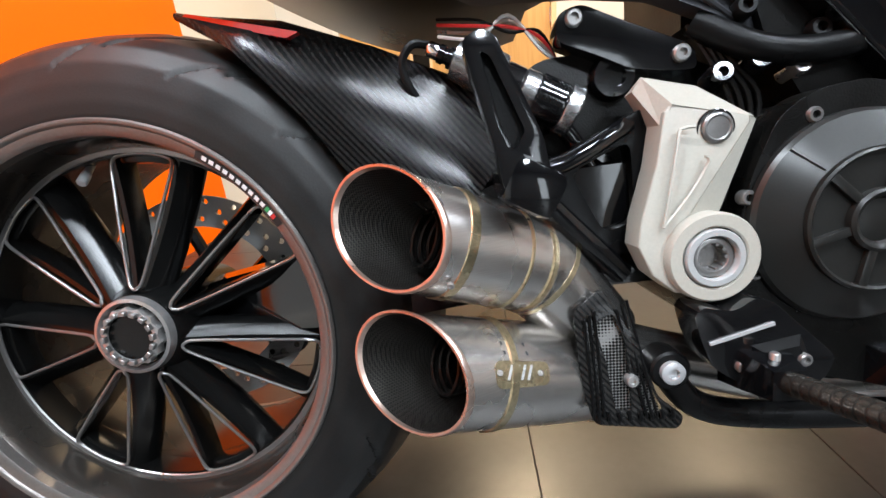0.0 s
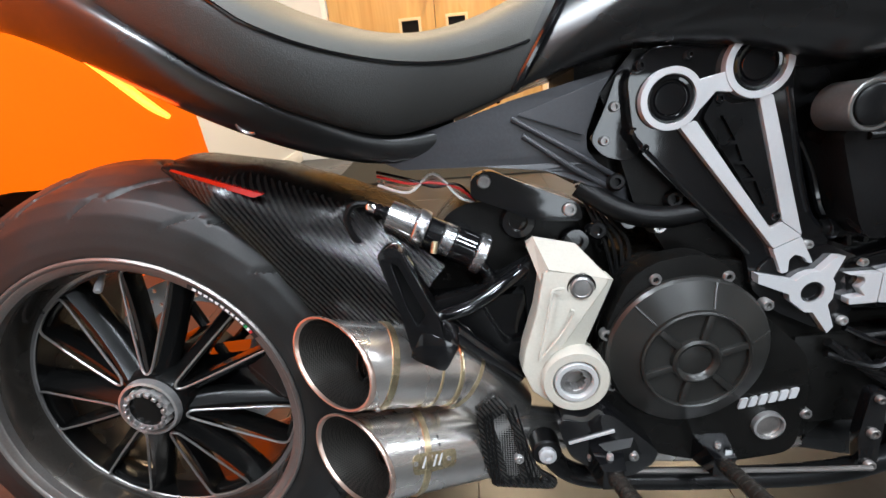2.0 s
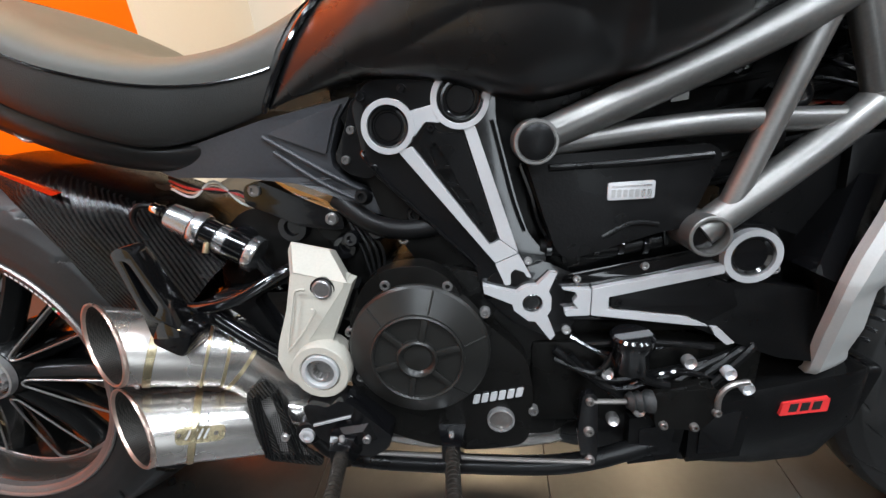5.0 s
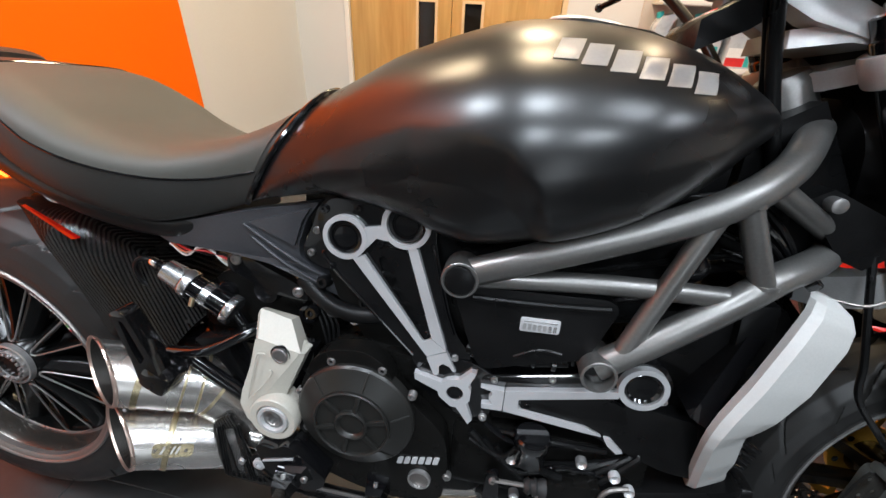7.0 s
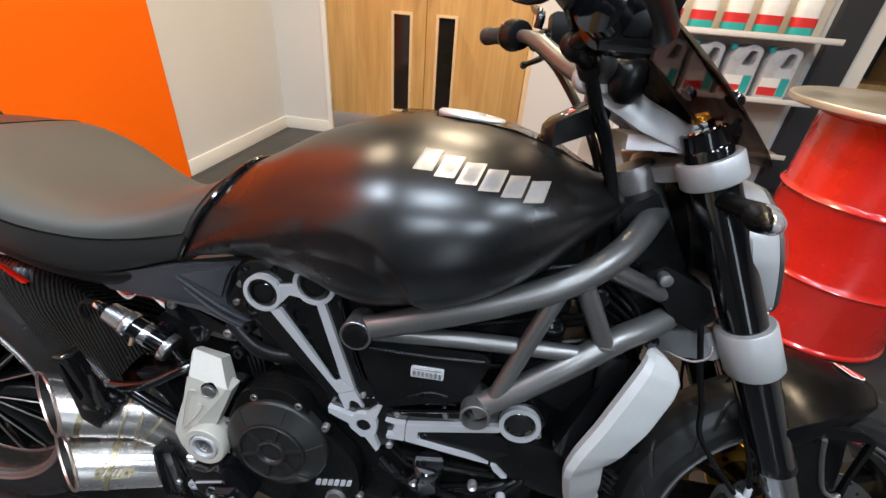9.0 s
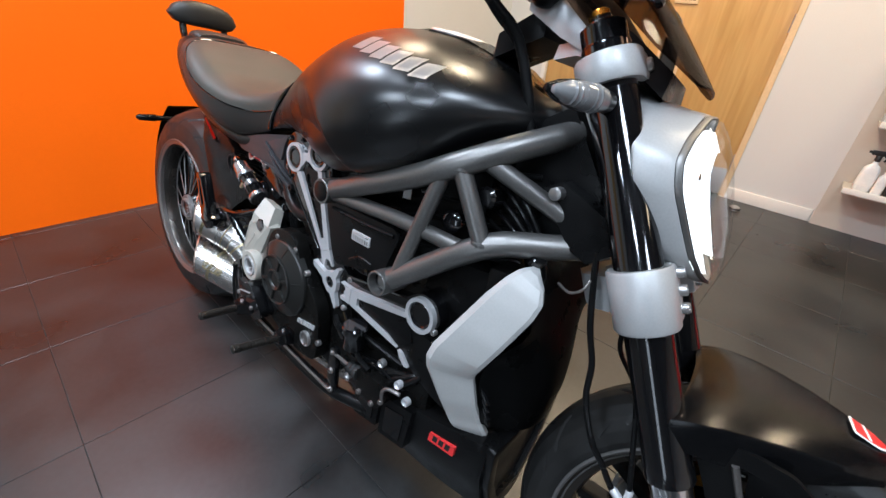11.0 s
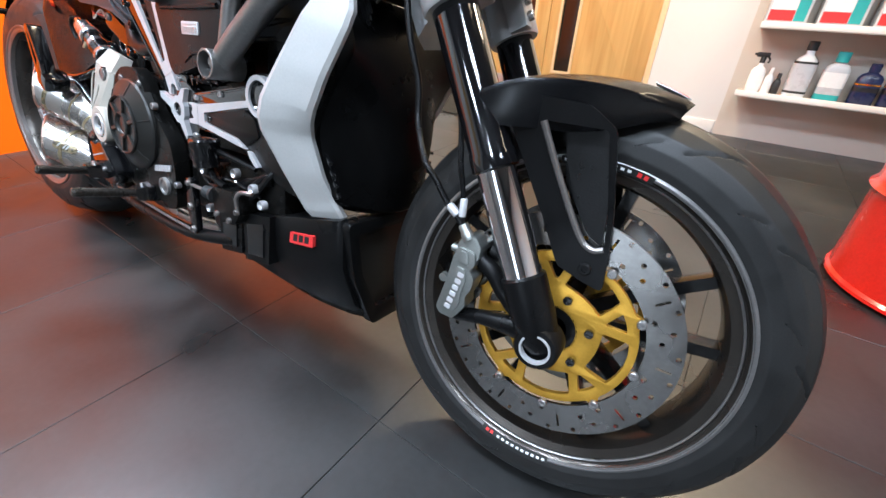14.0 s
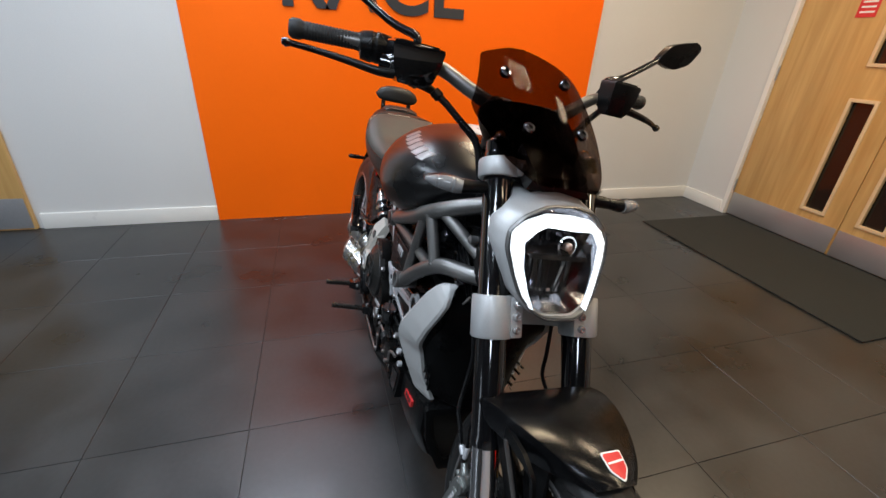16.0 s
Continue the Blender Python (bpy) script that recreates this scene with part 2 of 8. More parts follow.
M_TAILGLOW = glowing("lit_tail_strip", (1.0, 0.08, 0.01), 11.0)
M_BOWL = surface("dark_chrome_reflector", (0.13, 0.13, 0.145), 0.12, 1.0, 0.3, 30, 60, 0.15, 0.05)
M_REDSTREAK = surface("red_mirrored_streak", (0.34, 0.006, 0.005), 0.12, 0.0, 0.1, 20, 200, 0.0, 0.04, 0.6)
M_AMBER = surface("orange_anodised_nut", (0.75, 0.30, 0.03), 0.25, 0.8)
M_SILVERPRINT = surface("silver_print", (0.56, 0.56, 0.57), 0.35, 0.4, 0.04, 30, 300, 0.02)
M_WHITEPRINT = surface("white_print", (0.78, 0.78, 0.77), 0.5, 0.0, 0.05, 40, 300, 0.0)
M_GREENPRINT = surface("green_print", (0.03, 0.30, 0.10), 0.5, 0.0, 0.05, 40, 300, 0.0)
M_REDPRINT = surface("red_print", (0.60, 0.03, 0.03), 0.4, 0.0, 0.08, 40, 300, 0.0)
M_BLACKPRINT = surface("black_print", (0.012, 0.012, 0.012), 0.45, 0.0, 0.1, 40, 300, 0.0)
M_ORANGE = surface("orange_wall_paint", (0.93, 0.138, 0.0015), 0.5, 0.0, 0.03, 2.0, 220, 0.03, 0.05, spec=0.15)
M_WALL = surface("white_emulsion", (0.60, 0.595, 0.583), 0.7, 0.0, 0.03, 1.5, 180, 0.08, 0.05)
M_SKIRT = surface("white_gloss_woodwork", (0.74, 0.72, 0.68), 0.35, 0.0, 0.04, 3, 200, 0.02)
M_CEIL = surface("grey_painted_ceiling", (0.065, 0.065, 0.064), 0.8, 0.0, 0.03, 2, 150, 0.05)
M_TILE = surface("dark_grey_vinyl_tile", (0.0205, 0.0212, 0.0212), 0.34, 0.0, 0.5, 2.6, 60, 0.03, 0.10, random_shift=0.06, spec=0.60, speck=0.25)
M_JOINT = surface("pale_floor_joint", (0.050, 0.049, 0.047), 0.7, 0.0, 0.2, 8, 100, 0.05)
M_MAT = surface("charcoal_entrance_mat", (0.014, 0.015, 0.012), 0.95, 0.0, 0.35, 40, 300, 0.8, 0.03)
M_OAK = timber("light_oak_veneer", (0.60, 0.375, 0.14), (0.44, 0.25, 0.08))
M_BEECH = surface("pale_beech_glazing_bead", (0.66, 0.48, 0.28), 0.45, 0.0, 0.1, 10, 100, 0.02)
M_KICK = surface("brushed_kick_plate", (0.42, 0.43, 0.45), 0.38, 0.7, 0.06, 5, 100, 0.03, stretch=(8, 1, 1))
M_PANE = surface("dark_wired_glass", (0.012, 0.010, 0.008), 0.08, 0.0, 0.2, 6, 50, 0.0, 0.03)
M_PAPER = surface("white_paper", (0.78, 0.78, 0.77), 0.8, 0.0, 0.03, 8, 200, 0.02)
M_BEIGE = surface("beige_display_board", (0.55, 0.495, 0.43), 0.45, 0.0, 0.06, 3, 200, 0.03)
M_DRUM = surface("red_drum_paint", (0.62, 0.018, 0.010), 0.24, 0.0, 0.1, 5, 120, 0.04, 0.08, 0.5)
M_TOP = surface("brushed_table_top", (0.46, 0.44, 0.40), 0.36, 0.8, 0.08, 6, 80, 0.05, stretch=(1, 12, 1))
M_SOUTH = surface("grey_showroom_wall", (0.07, 0.07, 0.069), 0.6, 0.0, 0.05, 2, 150, 0.05)
M_DARKWALL = surface("dark_grey_column_paint", (0.025, 0.026, 0.03), 0.5, 0.0, 0.1, 3, 150, 0.03)
M_TEAL = surface("teal_plastic", (0.03, 0.36, 0.36), 0.35, 0.0, 0.06, 20, 200, 0.02)
M_NAVY = surface("navy_plastic", (0.012, 0.02, 0.07), 0.3, 0.0, 0.08, 20, 200, 0.02)
M_BOTTLE = surface("silver_grey_plastic", (0.50, 0.53, 0.56), 0.3, 0.0, 0.06, 20, 200, 0.02)
M_WBOTTLE = surface("white_plastic", (0.74, 0.76, 0.77), 0.32, 0.0, 0.05, 20, 200, 0.02)


# ---- mesh tools ----
def part(name, bm, material, parent=None, label="", smooth=40, m=None):
    me = bpy.data.meshes.new(name)
    bmesh.ops.recalc_face_normals(bm, faces=bm.faces[:])
    bm.to_mesh(me)
    bm.free()
    me.materials.append(material)
    if smooth:
        for p in me.polygons:
            p.use_smooth = True
        me.set_sharp_from_angle(angle=radians(smooth))
    ob = new(name, me)
    if parent is not None:
        ob.parent = parent
    if m is not None:
        ob.matrix_local = m
    if label:
        tagged(ob, label)
    return ob


def thing(name, at, label, category, group="", kind=""):
    ob = new(name)
    ob.empty_display_size = 0.1
    ob.matrix_world = at
    return tagged(ob, label, category, group, kind)


def spin(bm, prof, c=(0, 0, 0), n=48, axis="y", a0=0.0, a1=360.0, closed=False):
    """Turns a profile of (along, radius) about an axis through c."""
    full = abs(a1 - a0) >= 359.9
    cols = n if full else n + 1
    rows = []
    for k in range(cols):
        a = radians(a0 + (a1 - a0) * k / n)
        u, v = math.cos(a), math.sin(a)
        col = []
        for s, r in prof:
            p = {"y": (r * u, s, r * v), "z": (r * u, r * v, s), "x": (s, r * u, r * v)}[axis]
            col.append(bm.verts.new((c[0] + p[0], c[1] + p[1], c[2] + p[2])))
        rows.append(col)
    m = len(prof)
    for k in range(n):
        a, b = rows[k], rows[(k + 1) % cols]
        for j in range(m if closed else m - 1):
            i2 = (j + 1) % m
            bm.faces.new((a[j], b[j], b[i2], a[i2]))
    if full and not closed:
        for j in (0, m - 1):
            if prof[j][1] > 1e-5:
                bm.faces.new([r[j] for r in rows])
    bmesh.ops.remove_doubles(bm, verts=bm.verts[:], dist=1e-6)
    return bm


def smooth_path(pts, k=6):
    """A Catmull-Rom line through the points."""
    P = [Vector(p) for p in pts]
    if len(P) < 3 or k < 2:
        return P
    out = []
    for i in range(len(P) - 1):
        a, b, c, d = P[max(i - 1, 0)], P[i], P[i + 1], P[min(i + 2, len(P) - 1)]
        for j in range(k):
            t = j / k
            out.append(0.5 * ((2 * b) + (c - a) * t + (2 * a - 5 * b + 4 * c - d) * t * t + (3 * b - a - 3 * c + d) * t ** 3))
    out.append(P[-1])
    return out


def tube(bm, pts, r, n=12, k=6, cap=True):
    """A round bar along a smoothed line; r is one radius or one for each given point."""
    line = smooth_path(pts, k)
    rad = [r] * len(line) if isinstance(r, (int, float)) else [float(np.interp(i / (len(line) - 1), np.linspace(0, 1, len(r)), r)) for i in range(len(line))]
    up = Vector((0.31, 0.77, 0.55)).normalized()
    rings = []
    for i, p in enumerate(line):
        d = (line[min(i + 1, len(line) - 1)] - line[max(i - 1, 0)]).normalized()
        side = d.cross(up)
        if side.length < 1e-3:
            side = d.cross(Vector((1, 0, 0)))
        side.normalize()
        up = side.cross(d).normalized()
        rings.append([bm.verts.new(p + rad[i] * (math.cos(a) * side + math.sin(a) * up)) for a in (2 * math.pi * q / n for q in range(n))])
    for a, b in zip(rings, rings[1:]):
        for q in range(n):
            bm.faces.new((a[q], a[(q + 1) % n], b[(q + 1) % n], b[q]))
    if cap:
        bm.faces.new(rings[0])
        bm.faces.new(rings[-1])
    return bm


def loft(bm, rings, cap=True, closed=True):
    """Skins rings of equally many points."""
    V = [[bm.verts.new(p) for p in r] for r in rings]
    n = len(V[0])
    for a, b in zip(V, V[1:]):
        for q in range(n if closed else n - 1):
            bm.faces.new((a[q], a[(q + 1) % n], b[(q + 1) % n], b[q]))
    if cap and closed:
        bm.faces.new(V[0])
        bm.faces.new(V[-1])
    return bm


def soften(bm, width, segments=2, least=35):
    """Rounds the sharp edges."""
    es = [e for e in bm.edges if len(e.link_faces) == 2 and e.calc_face_angle(0) > radians(least)]
    if es and width > 0:
        bmesh.ops.bevel(bm, geom=es, offset=width, segments=segments, profile=0.6, affect="EDGES", clamp_overlap=True)
    return bm


def round_poly(pts, r, k=4):
    """Rounds the corners of a flat polygon."""
    out, n = [], len(pts)
    for i in range(n):
        p, a, b = Vector(pts[i]), Vector(pts[i - 1]), Vector(pts[(i + 1) % n])
        d1, d2 = a - p, b - p
        q = min(r, 0.45 * d1.length, 0.45 * d2.length)
        s, e = p + d1.normalized() * q, p + d2.normalized() * q
        for j in range(k + 1):
            t = j / k
            out.append(tuple((1 - t) ** 2 * s + 2 * t * (1 - t) * p + t * t * e))
    return out


def circle(cx, cz, r, n=24, a0=0):
    return [(cx + r * math.cos(a0 + 2 * math.pi * q / n), cz + r * math.sin(a0 + 2 * math.pi * q / n)) for q in range(n)]


def plate(bm, outer, y0, y1, holes=(), bevel=0.0, plane="xz", seg=2):
    """A flat sheet with holes; outline in two axes, thickness along the third. y0/y1 may be functions of the outline's point."""
    from mathutils.geometry import tessellate_polygon
    loops = [list(outer)] + [list(h) for h in holes]
    flat = [p for l in loops for p in l]
    tris = tessellate_polygon([[Vector((p[0], p[1], 0)) for p in l] for l in loops])

    def put(p, d):
        v = d(p) if callable(d) else d
        return {"xz": (p[0], v, p[1]), "yz": (v, p[0], p[1]), "xy": (p[0], p[1], v)}[plane]

    A = [bm.verts.new(put(p, y0)) for p in flat]
    B = [bm.verts.new(put(p, y1)) for p in flat]
    for t in tris:
        for S in (A, B):
            try:
                bm.faces.new([S[i] for i in t])
            except ValueError:
                pass
    s, rims = 0, []
    for l in loops:
        n = len(l)
        for i in range(n):
            a, b = s + i, s + (i + 1) % n
            f = bm.faces.new((A[a], A[b], B[b], B[a]))
            rims += [e for e in f.edges if (e.verts[0] in (A[a], A[b]) and e.verts[1] in (A[a], A[b])) or (e.verts[0] in (B[a], B[b]) and e.verts[1] in (B[a], B[b]))]
        s += n
    if bevel:
        bmesh.ops.recalc_face_normals(bm, faces=bm.faces[:])
        es = [e for e in set(rims) if e.is_valid and len(e.link_faces) == 2]
        bmesh.ops.bevel(bm, geom=es, offset=bevel, segments=seg, profile=0.6, affect="EDGES", clamp_overlap=True)
    return bm


def box(bm, c, s, m=None, bevel=0.0, seg=2):
    """A block with rounded edges, centre c and size s."""
    b2 = bmesh.new()
    bmesh.ops.create_cube(b2, size=1.0)
    bmesh.ops.scale(b2, vec=s, verts=b2.verts)
    if bevel:
        bmesh.ops.bevel(b2, geom=b2.edges[:], offset=bevel, segments=seg, profile=0.6, affect="EDGES", clamp_overlap=True)
    t = Matrix.Translation(c) @ (m.to_4x4() if m is not None else Matrix.Identity(4))
    bmesh.ops.transform(b2, matrix=t, verts=b2.verts)
    return absorb(bm, b2)


def absorb(bm, other):
    vm = {v: bm.verts.new(v.co) for v in other.verts}
    for f in other.faces:
        bm.faces.new([vm[v] for v in f.verts])
    other.free()
    return bm


def turned(prof, a, b, n=24):
    """A turned part along the line a to b; profile of (metres along, radius)."""
    bm = spin(bmesh.new(), prof, n=n, axis="z")
    d = Vector(b) - Vector(a)
    bmesh.ops.transform(bm, matrix=Matrix.Translation(a) @ d.to_track_quat("Z", "Y").to_matrix().to_4x4(), verts=bm.verts)
    return bm


def screw(bm, c, r, out=(0, -1, 0), h=0.004):
    """A socket-head screw with a recess."""
    a = Vector(c)
    d = Vector(out).normalized()
    prof = [(-h, r), (h * 0.6, r), (h, r * 0.82), (h, r * 0.5), (h * 0.1, r * 0.48), (h * 0.1, 0.0)]
    return absorb(bm, turned(prof, a, a + d, 12))


def mirrored(bm):
    bmesh.ops.scale(bm, vec=(1, -1, 1), verts=bm.verts)
    return bm


def screws(name, spots, r, material, put, parent=None, out=(0, -1, 0), h=0.004, label=""):
    """Socket-head screws, each one a part of its own."""
    for c in spots:
        put(name, screw(bmesh.new(), c, r, out, h), material, parent, label)


def grooved_tyre(half, c, n, pitch, depth=0.005):
    """A tyre with curved grooves cut into its tread."""
    prof = np.array(sym(half))
    seg = np.r_[0, np.cumsum(np.hypot(*np.diff(prof, axis=0).T))]
    m = 120
    s = np.linspace(0, seg[-1], m)
    y, r = np.interp(s, seg, prof[:, 0]), np.interp(s, seg, prof[:, 1])
    v = np.abs(s / seg[-1] - 0.5) * 2
    a = np.arange(n) * 360.0 / n
    cut = np.zeros((n, m))
    for lo, hi, start, sweep, wide in ((0.24, 0.56, 0.0, 34.0, 0.42), (0.05, 0.20, 0.45, -26.0, 0.42), (0.50, 0.68, 0.55, 40.0, 0.34)):
        line = pitch * start + sweep * np.clip(v - lo, 0, 1) ** 0.9
        off = (a[:, None] - line[None, :] + np.where(s[None, :] > seg[-1] / 2, pitch * 0.5, 0) + pitch / 2) % pitch - pitch / 2
        inside = np.clip((v - lo) / 0.03, 0, 1) * np.clip((hi - v) / 0.03, 0, 1)
        cut = np.maximum(cut, np.clip(1.9 - np.abs(off) / wide, 0, 1) * inside[None, :])
    rr = r[None, :] - depth * cut
    ang = np.radians(a)[:, None]
    X, Z = c[0] + rr * np.cos(ang), c[2] + rr * np.sin(ang)
    Y = np.broadcast_to(c[1] + y, X.shape)
    co = np.stack([X, Y, Z], -1).reshape(-1, 3)
    bm = bmesh.new()
    vs = [bm.verts.new(p) for p in co]
    for k in range(n):
        a0, a1 = k * m, (k + 1) % n * m
        for q in range(m - 1):
            bm.faces.new((vs[a0 + q], vs[a1 + q], vs[a1 + q + 1], vs[a0 + q + 1]))
    return bm


# ---- the room ----
WX, WY, EX, SY = -0.97, 3.10, 5.6, -4.2
TILE, TX, TY = 0.4572, 0.454, 0.003


def slab(name, lo, hi, material, label="", parent=None, kind="structure", bevel=0.0):
    bm = box(bmesh.new(), [(a + b) / 2 for a, b in zip(lo, hi)], [b - a for a, b in zip(lo, hi)], None, bevel)
    ob = part(name, bm, material, parent, label, 30)
    if kind and parent is None:
        tagged(ob, kind=kind)
    return ob


slab("wall_west", (WX - 0.12, SY, 0), (WX, -1.84, CEILING), M_WALL, "white painted wall beside the oak door")
slab("wall_west_white_panel", (WX - 0.12, -1.84, 0), (WX + 0.004, -0.858, CEILING), M_WALL, "white painted wall section")
slab("wall_west_orange", (WX - 0.12, -0.858, 0), (WX + 0.012, 1.83, CEILING), M_ORANGE, "bright orange painted feature wall")
slab("wall_west_corner", (WX - 0.12, 1.83, 0), (WX, WY, CEILING), M_WALL, "white painted wall by the corner")
slab("wall_north_corner", (WX - 0.12, WY, 0), (-0.56, WY + 0.14, CEILING), M_WALL, "white painted wall by the corner")
slab("wall_north_lintel", (-0.56, WY, 2.08), (1.11, WY + 0.14, CEILING), M_WALL, "white painted wall over the doors")
slab("wall_north", (1.11, WY, 0), (3.2, WY + 0.14, CEILING), M_WALL, "white painted wall beside the double doors")
slab("wall_north_far", (3.2, WY + 1.2, 0), (EX, WY + 1.34, CEILING), M_WALL, "white painted wall of the rear bay")
slab("wall_bay", (3.06, WY + 0.14, 0), (3.2, WY + 1.2, CEILING), M_WALL, "white return wall of the bay")
slab("wall_east", (EX, SY, 0), (EX + 0.12, WY + 1.34, CEILING), M_WALL, "plain white painted wall")
slab("wall_south", (WX - 0.12, SY - 0.12, 0), (1.5, SY, CEILING), M_SOUTH, "plain grey wall")
slab("wall_south_corner", (2.3, SY - 0.12, 0), (EX + 0.12, SY, CEILING), M_SOUTH, "plain grey wall")
# unseen glazed door, made up to house the added stripe lamp
slab("wall_over_added_door", (1.5, SY - 0.12, 2.15), (2.3, SY, CEILING), M_SOUTH, "plain grey wall over the added glazed door")
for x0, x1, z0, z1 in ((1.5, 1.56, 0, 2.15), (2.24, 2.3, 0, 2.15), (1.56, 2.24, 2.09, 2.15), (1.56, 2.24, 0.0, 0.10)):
    slab("added_door_trim", (x0, SY - 0.09, z0), (x1, SY - 0.03, z1), M_DARKWALL, "dark metal frame of the added unseen door", None, "structure", 0.004)
pane = slab("added_door_glass", (1.56, SY - 0.064, 0.10), (2.24, SY - 0.056, 2.09), M_CLEAR, "clear glass pane of the added unseen door")
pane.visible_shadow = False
slab("ceiling", (WX - 0.12, SY - 0.12, CEILING), (EX + 0.12, WY + 1.34, CEILING + 0.1), M_CEIL, "plain dark grey ceiling")
slab("wall_behind_doors", (-0.7, WY + 0.9, 0), (1.3, WY + 1.0, CEILING), M_DARKWALL, "dark corridor wall behind the doors")


def skirting(lo, hi):
    bm = box(bmesh.new(), [(a + b) / 2 for a, b in zip(lo, hi)], [b - a for a, b in zip(lo, hi)], None, 0.004)
    return tagged(part("baseboard", bm, M_SKIRT, None, "white gloss skirting board", 30), kind="structure")


skirting((WX + 0.004, -1.84, 0.0), (WX + 0.018, -0.86, 0.10))
skirting((WX, 1.832, 0.0), (WX + 0.015, WY, 0.10))
skirting((WX + 0.015, WY - 0.015, 0.0), (-0.56, WY, 0.10))
skirting((1.11, WY - 0.012, 0.0), (1.60, WY, 0.08))

# ceiling lamps, flush square panels
lamp_frame = bmesh.new()
plate(lamp_frame, [(-0.24, -0.24), (0.24, -0.24), (0.24, 0.24), (-0.24, 0.24)], -0.012, 0.0, [[(-0.214, -0.214), (0.214, -0.214), (0.214, 0.214), (-0.214, 0.214)]], 0.002, "xy")
lamp_thing = thing("ceiling_lamp", pose(LAMPS[0][0], LAMPS[0][1], CEILING - 0.001), "flush square white ceiling lamp panel", "lamp", "ceiling lamps")
part("lamp_trim", lamp_frame, M_SKIRT, lamp_thing)
for row in LAMPS[1:]:
    copy_thing(lamp_thing, pose(row[0], row[1], CEILING - 0.001))

# red and white sign lettering on the orange wall
cu = bpy.data.curves.new("wall_lettering", "FONT")
cu.body, cu.size, cu.extrude, cu.align_x = "RACE", 0.46, 0.003, "CENTER"
cu.offset = 0.008
word = new("wall_lettering", cu)
word.matrix_world = pose(WX + 0.017, 0.235, 1.318, 90, 0, 90)
cu.materials.append(M_DARKWALL)
tagged(word, "large dark grey capital letters on the orange wall", "sign")


# ---- doors ----
def door_leaf(x0, x1, handle_x, group):
    leaf = thing("door", pose(0, 0, 0), "light oak veneered door with narrow vision panels, closed", "door", group)
    xm = (x0 + x1) / 2
    lo = (0.02, 0.155) if x0 < 0 else (0.372, 0.505)
    a, b = lo
    holes = [[(a, 0.258), (b, 0.258), (b, 0.972), (a, 0.972)], [(a + 0.01, 1.19), (b - 0.005, 1.19), (b - 0.005, 1.86), (a + 0.01, 1.86)]]
    body = part("leaf", plate(bmesh.new(), [(x0, 0.006), (x1, 0.006), (x1, 2.03), (x0, 2.03)], WY + 0.02, WY + 0.064, holes, 0.0015), M_OAK, leaf, "", 25)
    for h in holes:
        (l, z0), (r, _), (_, z1), _ = h
        part("glazing_bead", plate(bmesh.new(), [(l - 0.016, z0 - 0.016), (r + 0.016, z0 - 0.016), (r + 0.016, z1 + 0.016), (l - 0.016, z1 + 0.016)], WY + 0.010, WY + 0.034,
             [[(l + 0.004, z0 + 0.004), (r - 0.004, z0 + 0.004), (r - 0.004, z1 - 0.004), (l + 0.004, z1 - 0.004)]], 0.003), M_BEECH, body, "pale beech glazing bead", 25)
        part("pane", box(bmesh.new(), ((l + r) / 2, WY + 0.045, (z0 + z1) / 2), (r - l - 0.002, 0.006, z1 - z0 - 0.002)), M_PANE, body, "dark glass pane", 25)
    part("kick_plate", box(bmesh.new(), (xm, WY + 0.0175, 0.099), (x1 - x0 - 0.012, 0.003, 0.18), None, 0.001), M_KICK, leaf, "brushed metal kick plate", 25)
    hb = bmesh.new()
    tube(hb, [(handle_x, WY + 0.02, 1.12), (handle_x, WY - 0.03, 1.12), (handle_x, WY - 0.035, 1.15), (handle_x, WY - 0.035, 1.40), (handle_x, WY - 0.03, 1.43), (handle_x, WY + 0.02, 1.43)], 0.009, 10, 3)
    part("pull_handle", hb, M_CHROME, leaf, "polished steel pull handle")
    for z in (0.25, 1.1, 1.85):
        hx = x0 if x0 < 0 else x1
        part("hinge", turned([(0, 0.006), (0.1, 0.006)], (hx, WY + 0.014, z - 0.05), (hx, WY + 0.014, z), 8), M_KICK, leaf)
    return leaf


door_leaf(-0.52, 0.276, 0.235, "double doors")
door_leaf(0.281, 1.07, 0.325, "double doors")
slab("door_frame_jamb", (-0.56, WY - 0.008, 0), (-0.524, WY + 0.13, 2.08), M_SKIRT, "white door jamb")
slab("door_frame_jamb", (1.074, WY - 0.008, 0), (1.11, WY + 0.13, 2.08), M_BEECH, "pale wooden door jamb")
slab("door_frame_head", (-0.524, WY - 0.008, 2.034), (1.074, WY + 0.13, 2.08), M_SKIRT, "white door head")

notice = thing("door_notice", pose(0.745, WY + 0.018, 1.36), "white printed paper notice taped to the oak door", "sign")
part("sheet", box(bmesh.new(), (0, -0.0008, 0), (0.29, 0.0012, 0.20)), M_PAPER, notice)
for i, w in enumerate((0.20, 0.22, 0.22, 0.07)):
    part("text_line", box(bmesh.new(), (0, -0.0020, 0.06 - i * 0.034), (w, 0.0008, 0.015)), M_BLACKPRINT, notice, "dark unreadable line of print")
warn = thing("fire_door_sign", pose(-0.115, WY + 0.018, 1.50), "small red and white door sign", "sign")
part("sheet", box(bmesh.new(), (0, -0.0008, 0), (0.11, 0.0012, 0.11)), M_REDPRINT, warn)
for i in range(3):
    part("text_line", box(bmesh.new(), (0, -0.0020, 0.03 - i * 0.028), (0.08, 0.0008, 0.010)), M_WHITEPRINT, warn, "white line of print")

# oak side door in the west wall
side = thing("side_door", pose(0, 0, 0), "light oak door with grey kick plate, closed", "door")
part("leaf", box(bmesh.new(), (WX + 0.004, -2.30, 1.02), (0.044, 0.86, 2.03), None, 0.002), M_OAK, side)
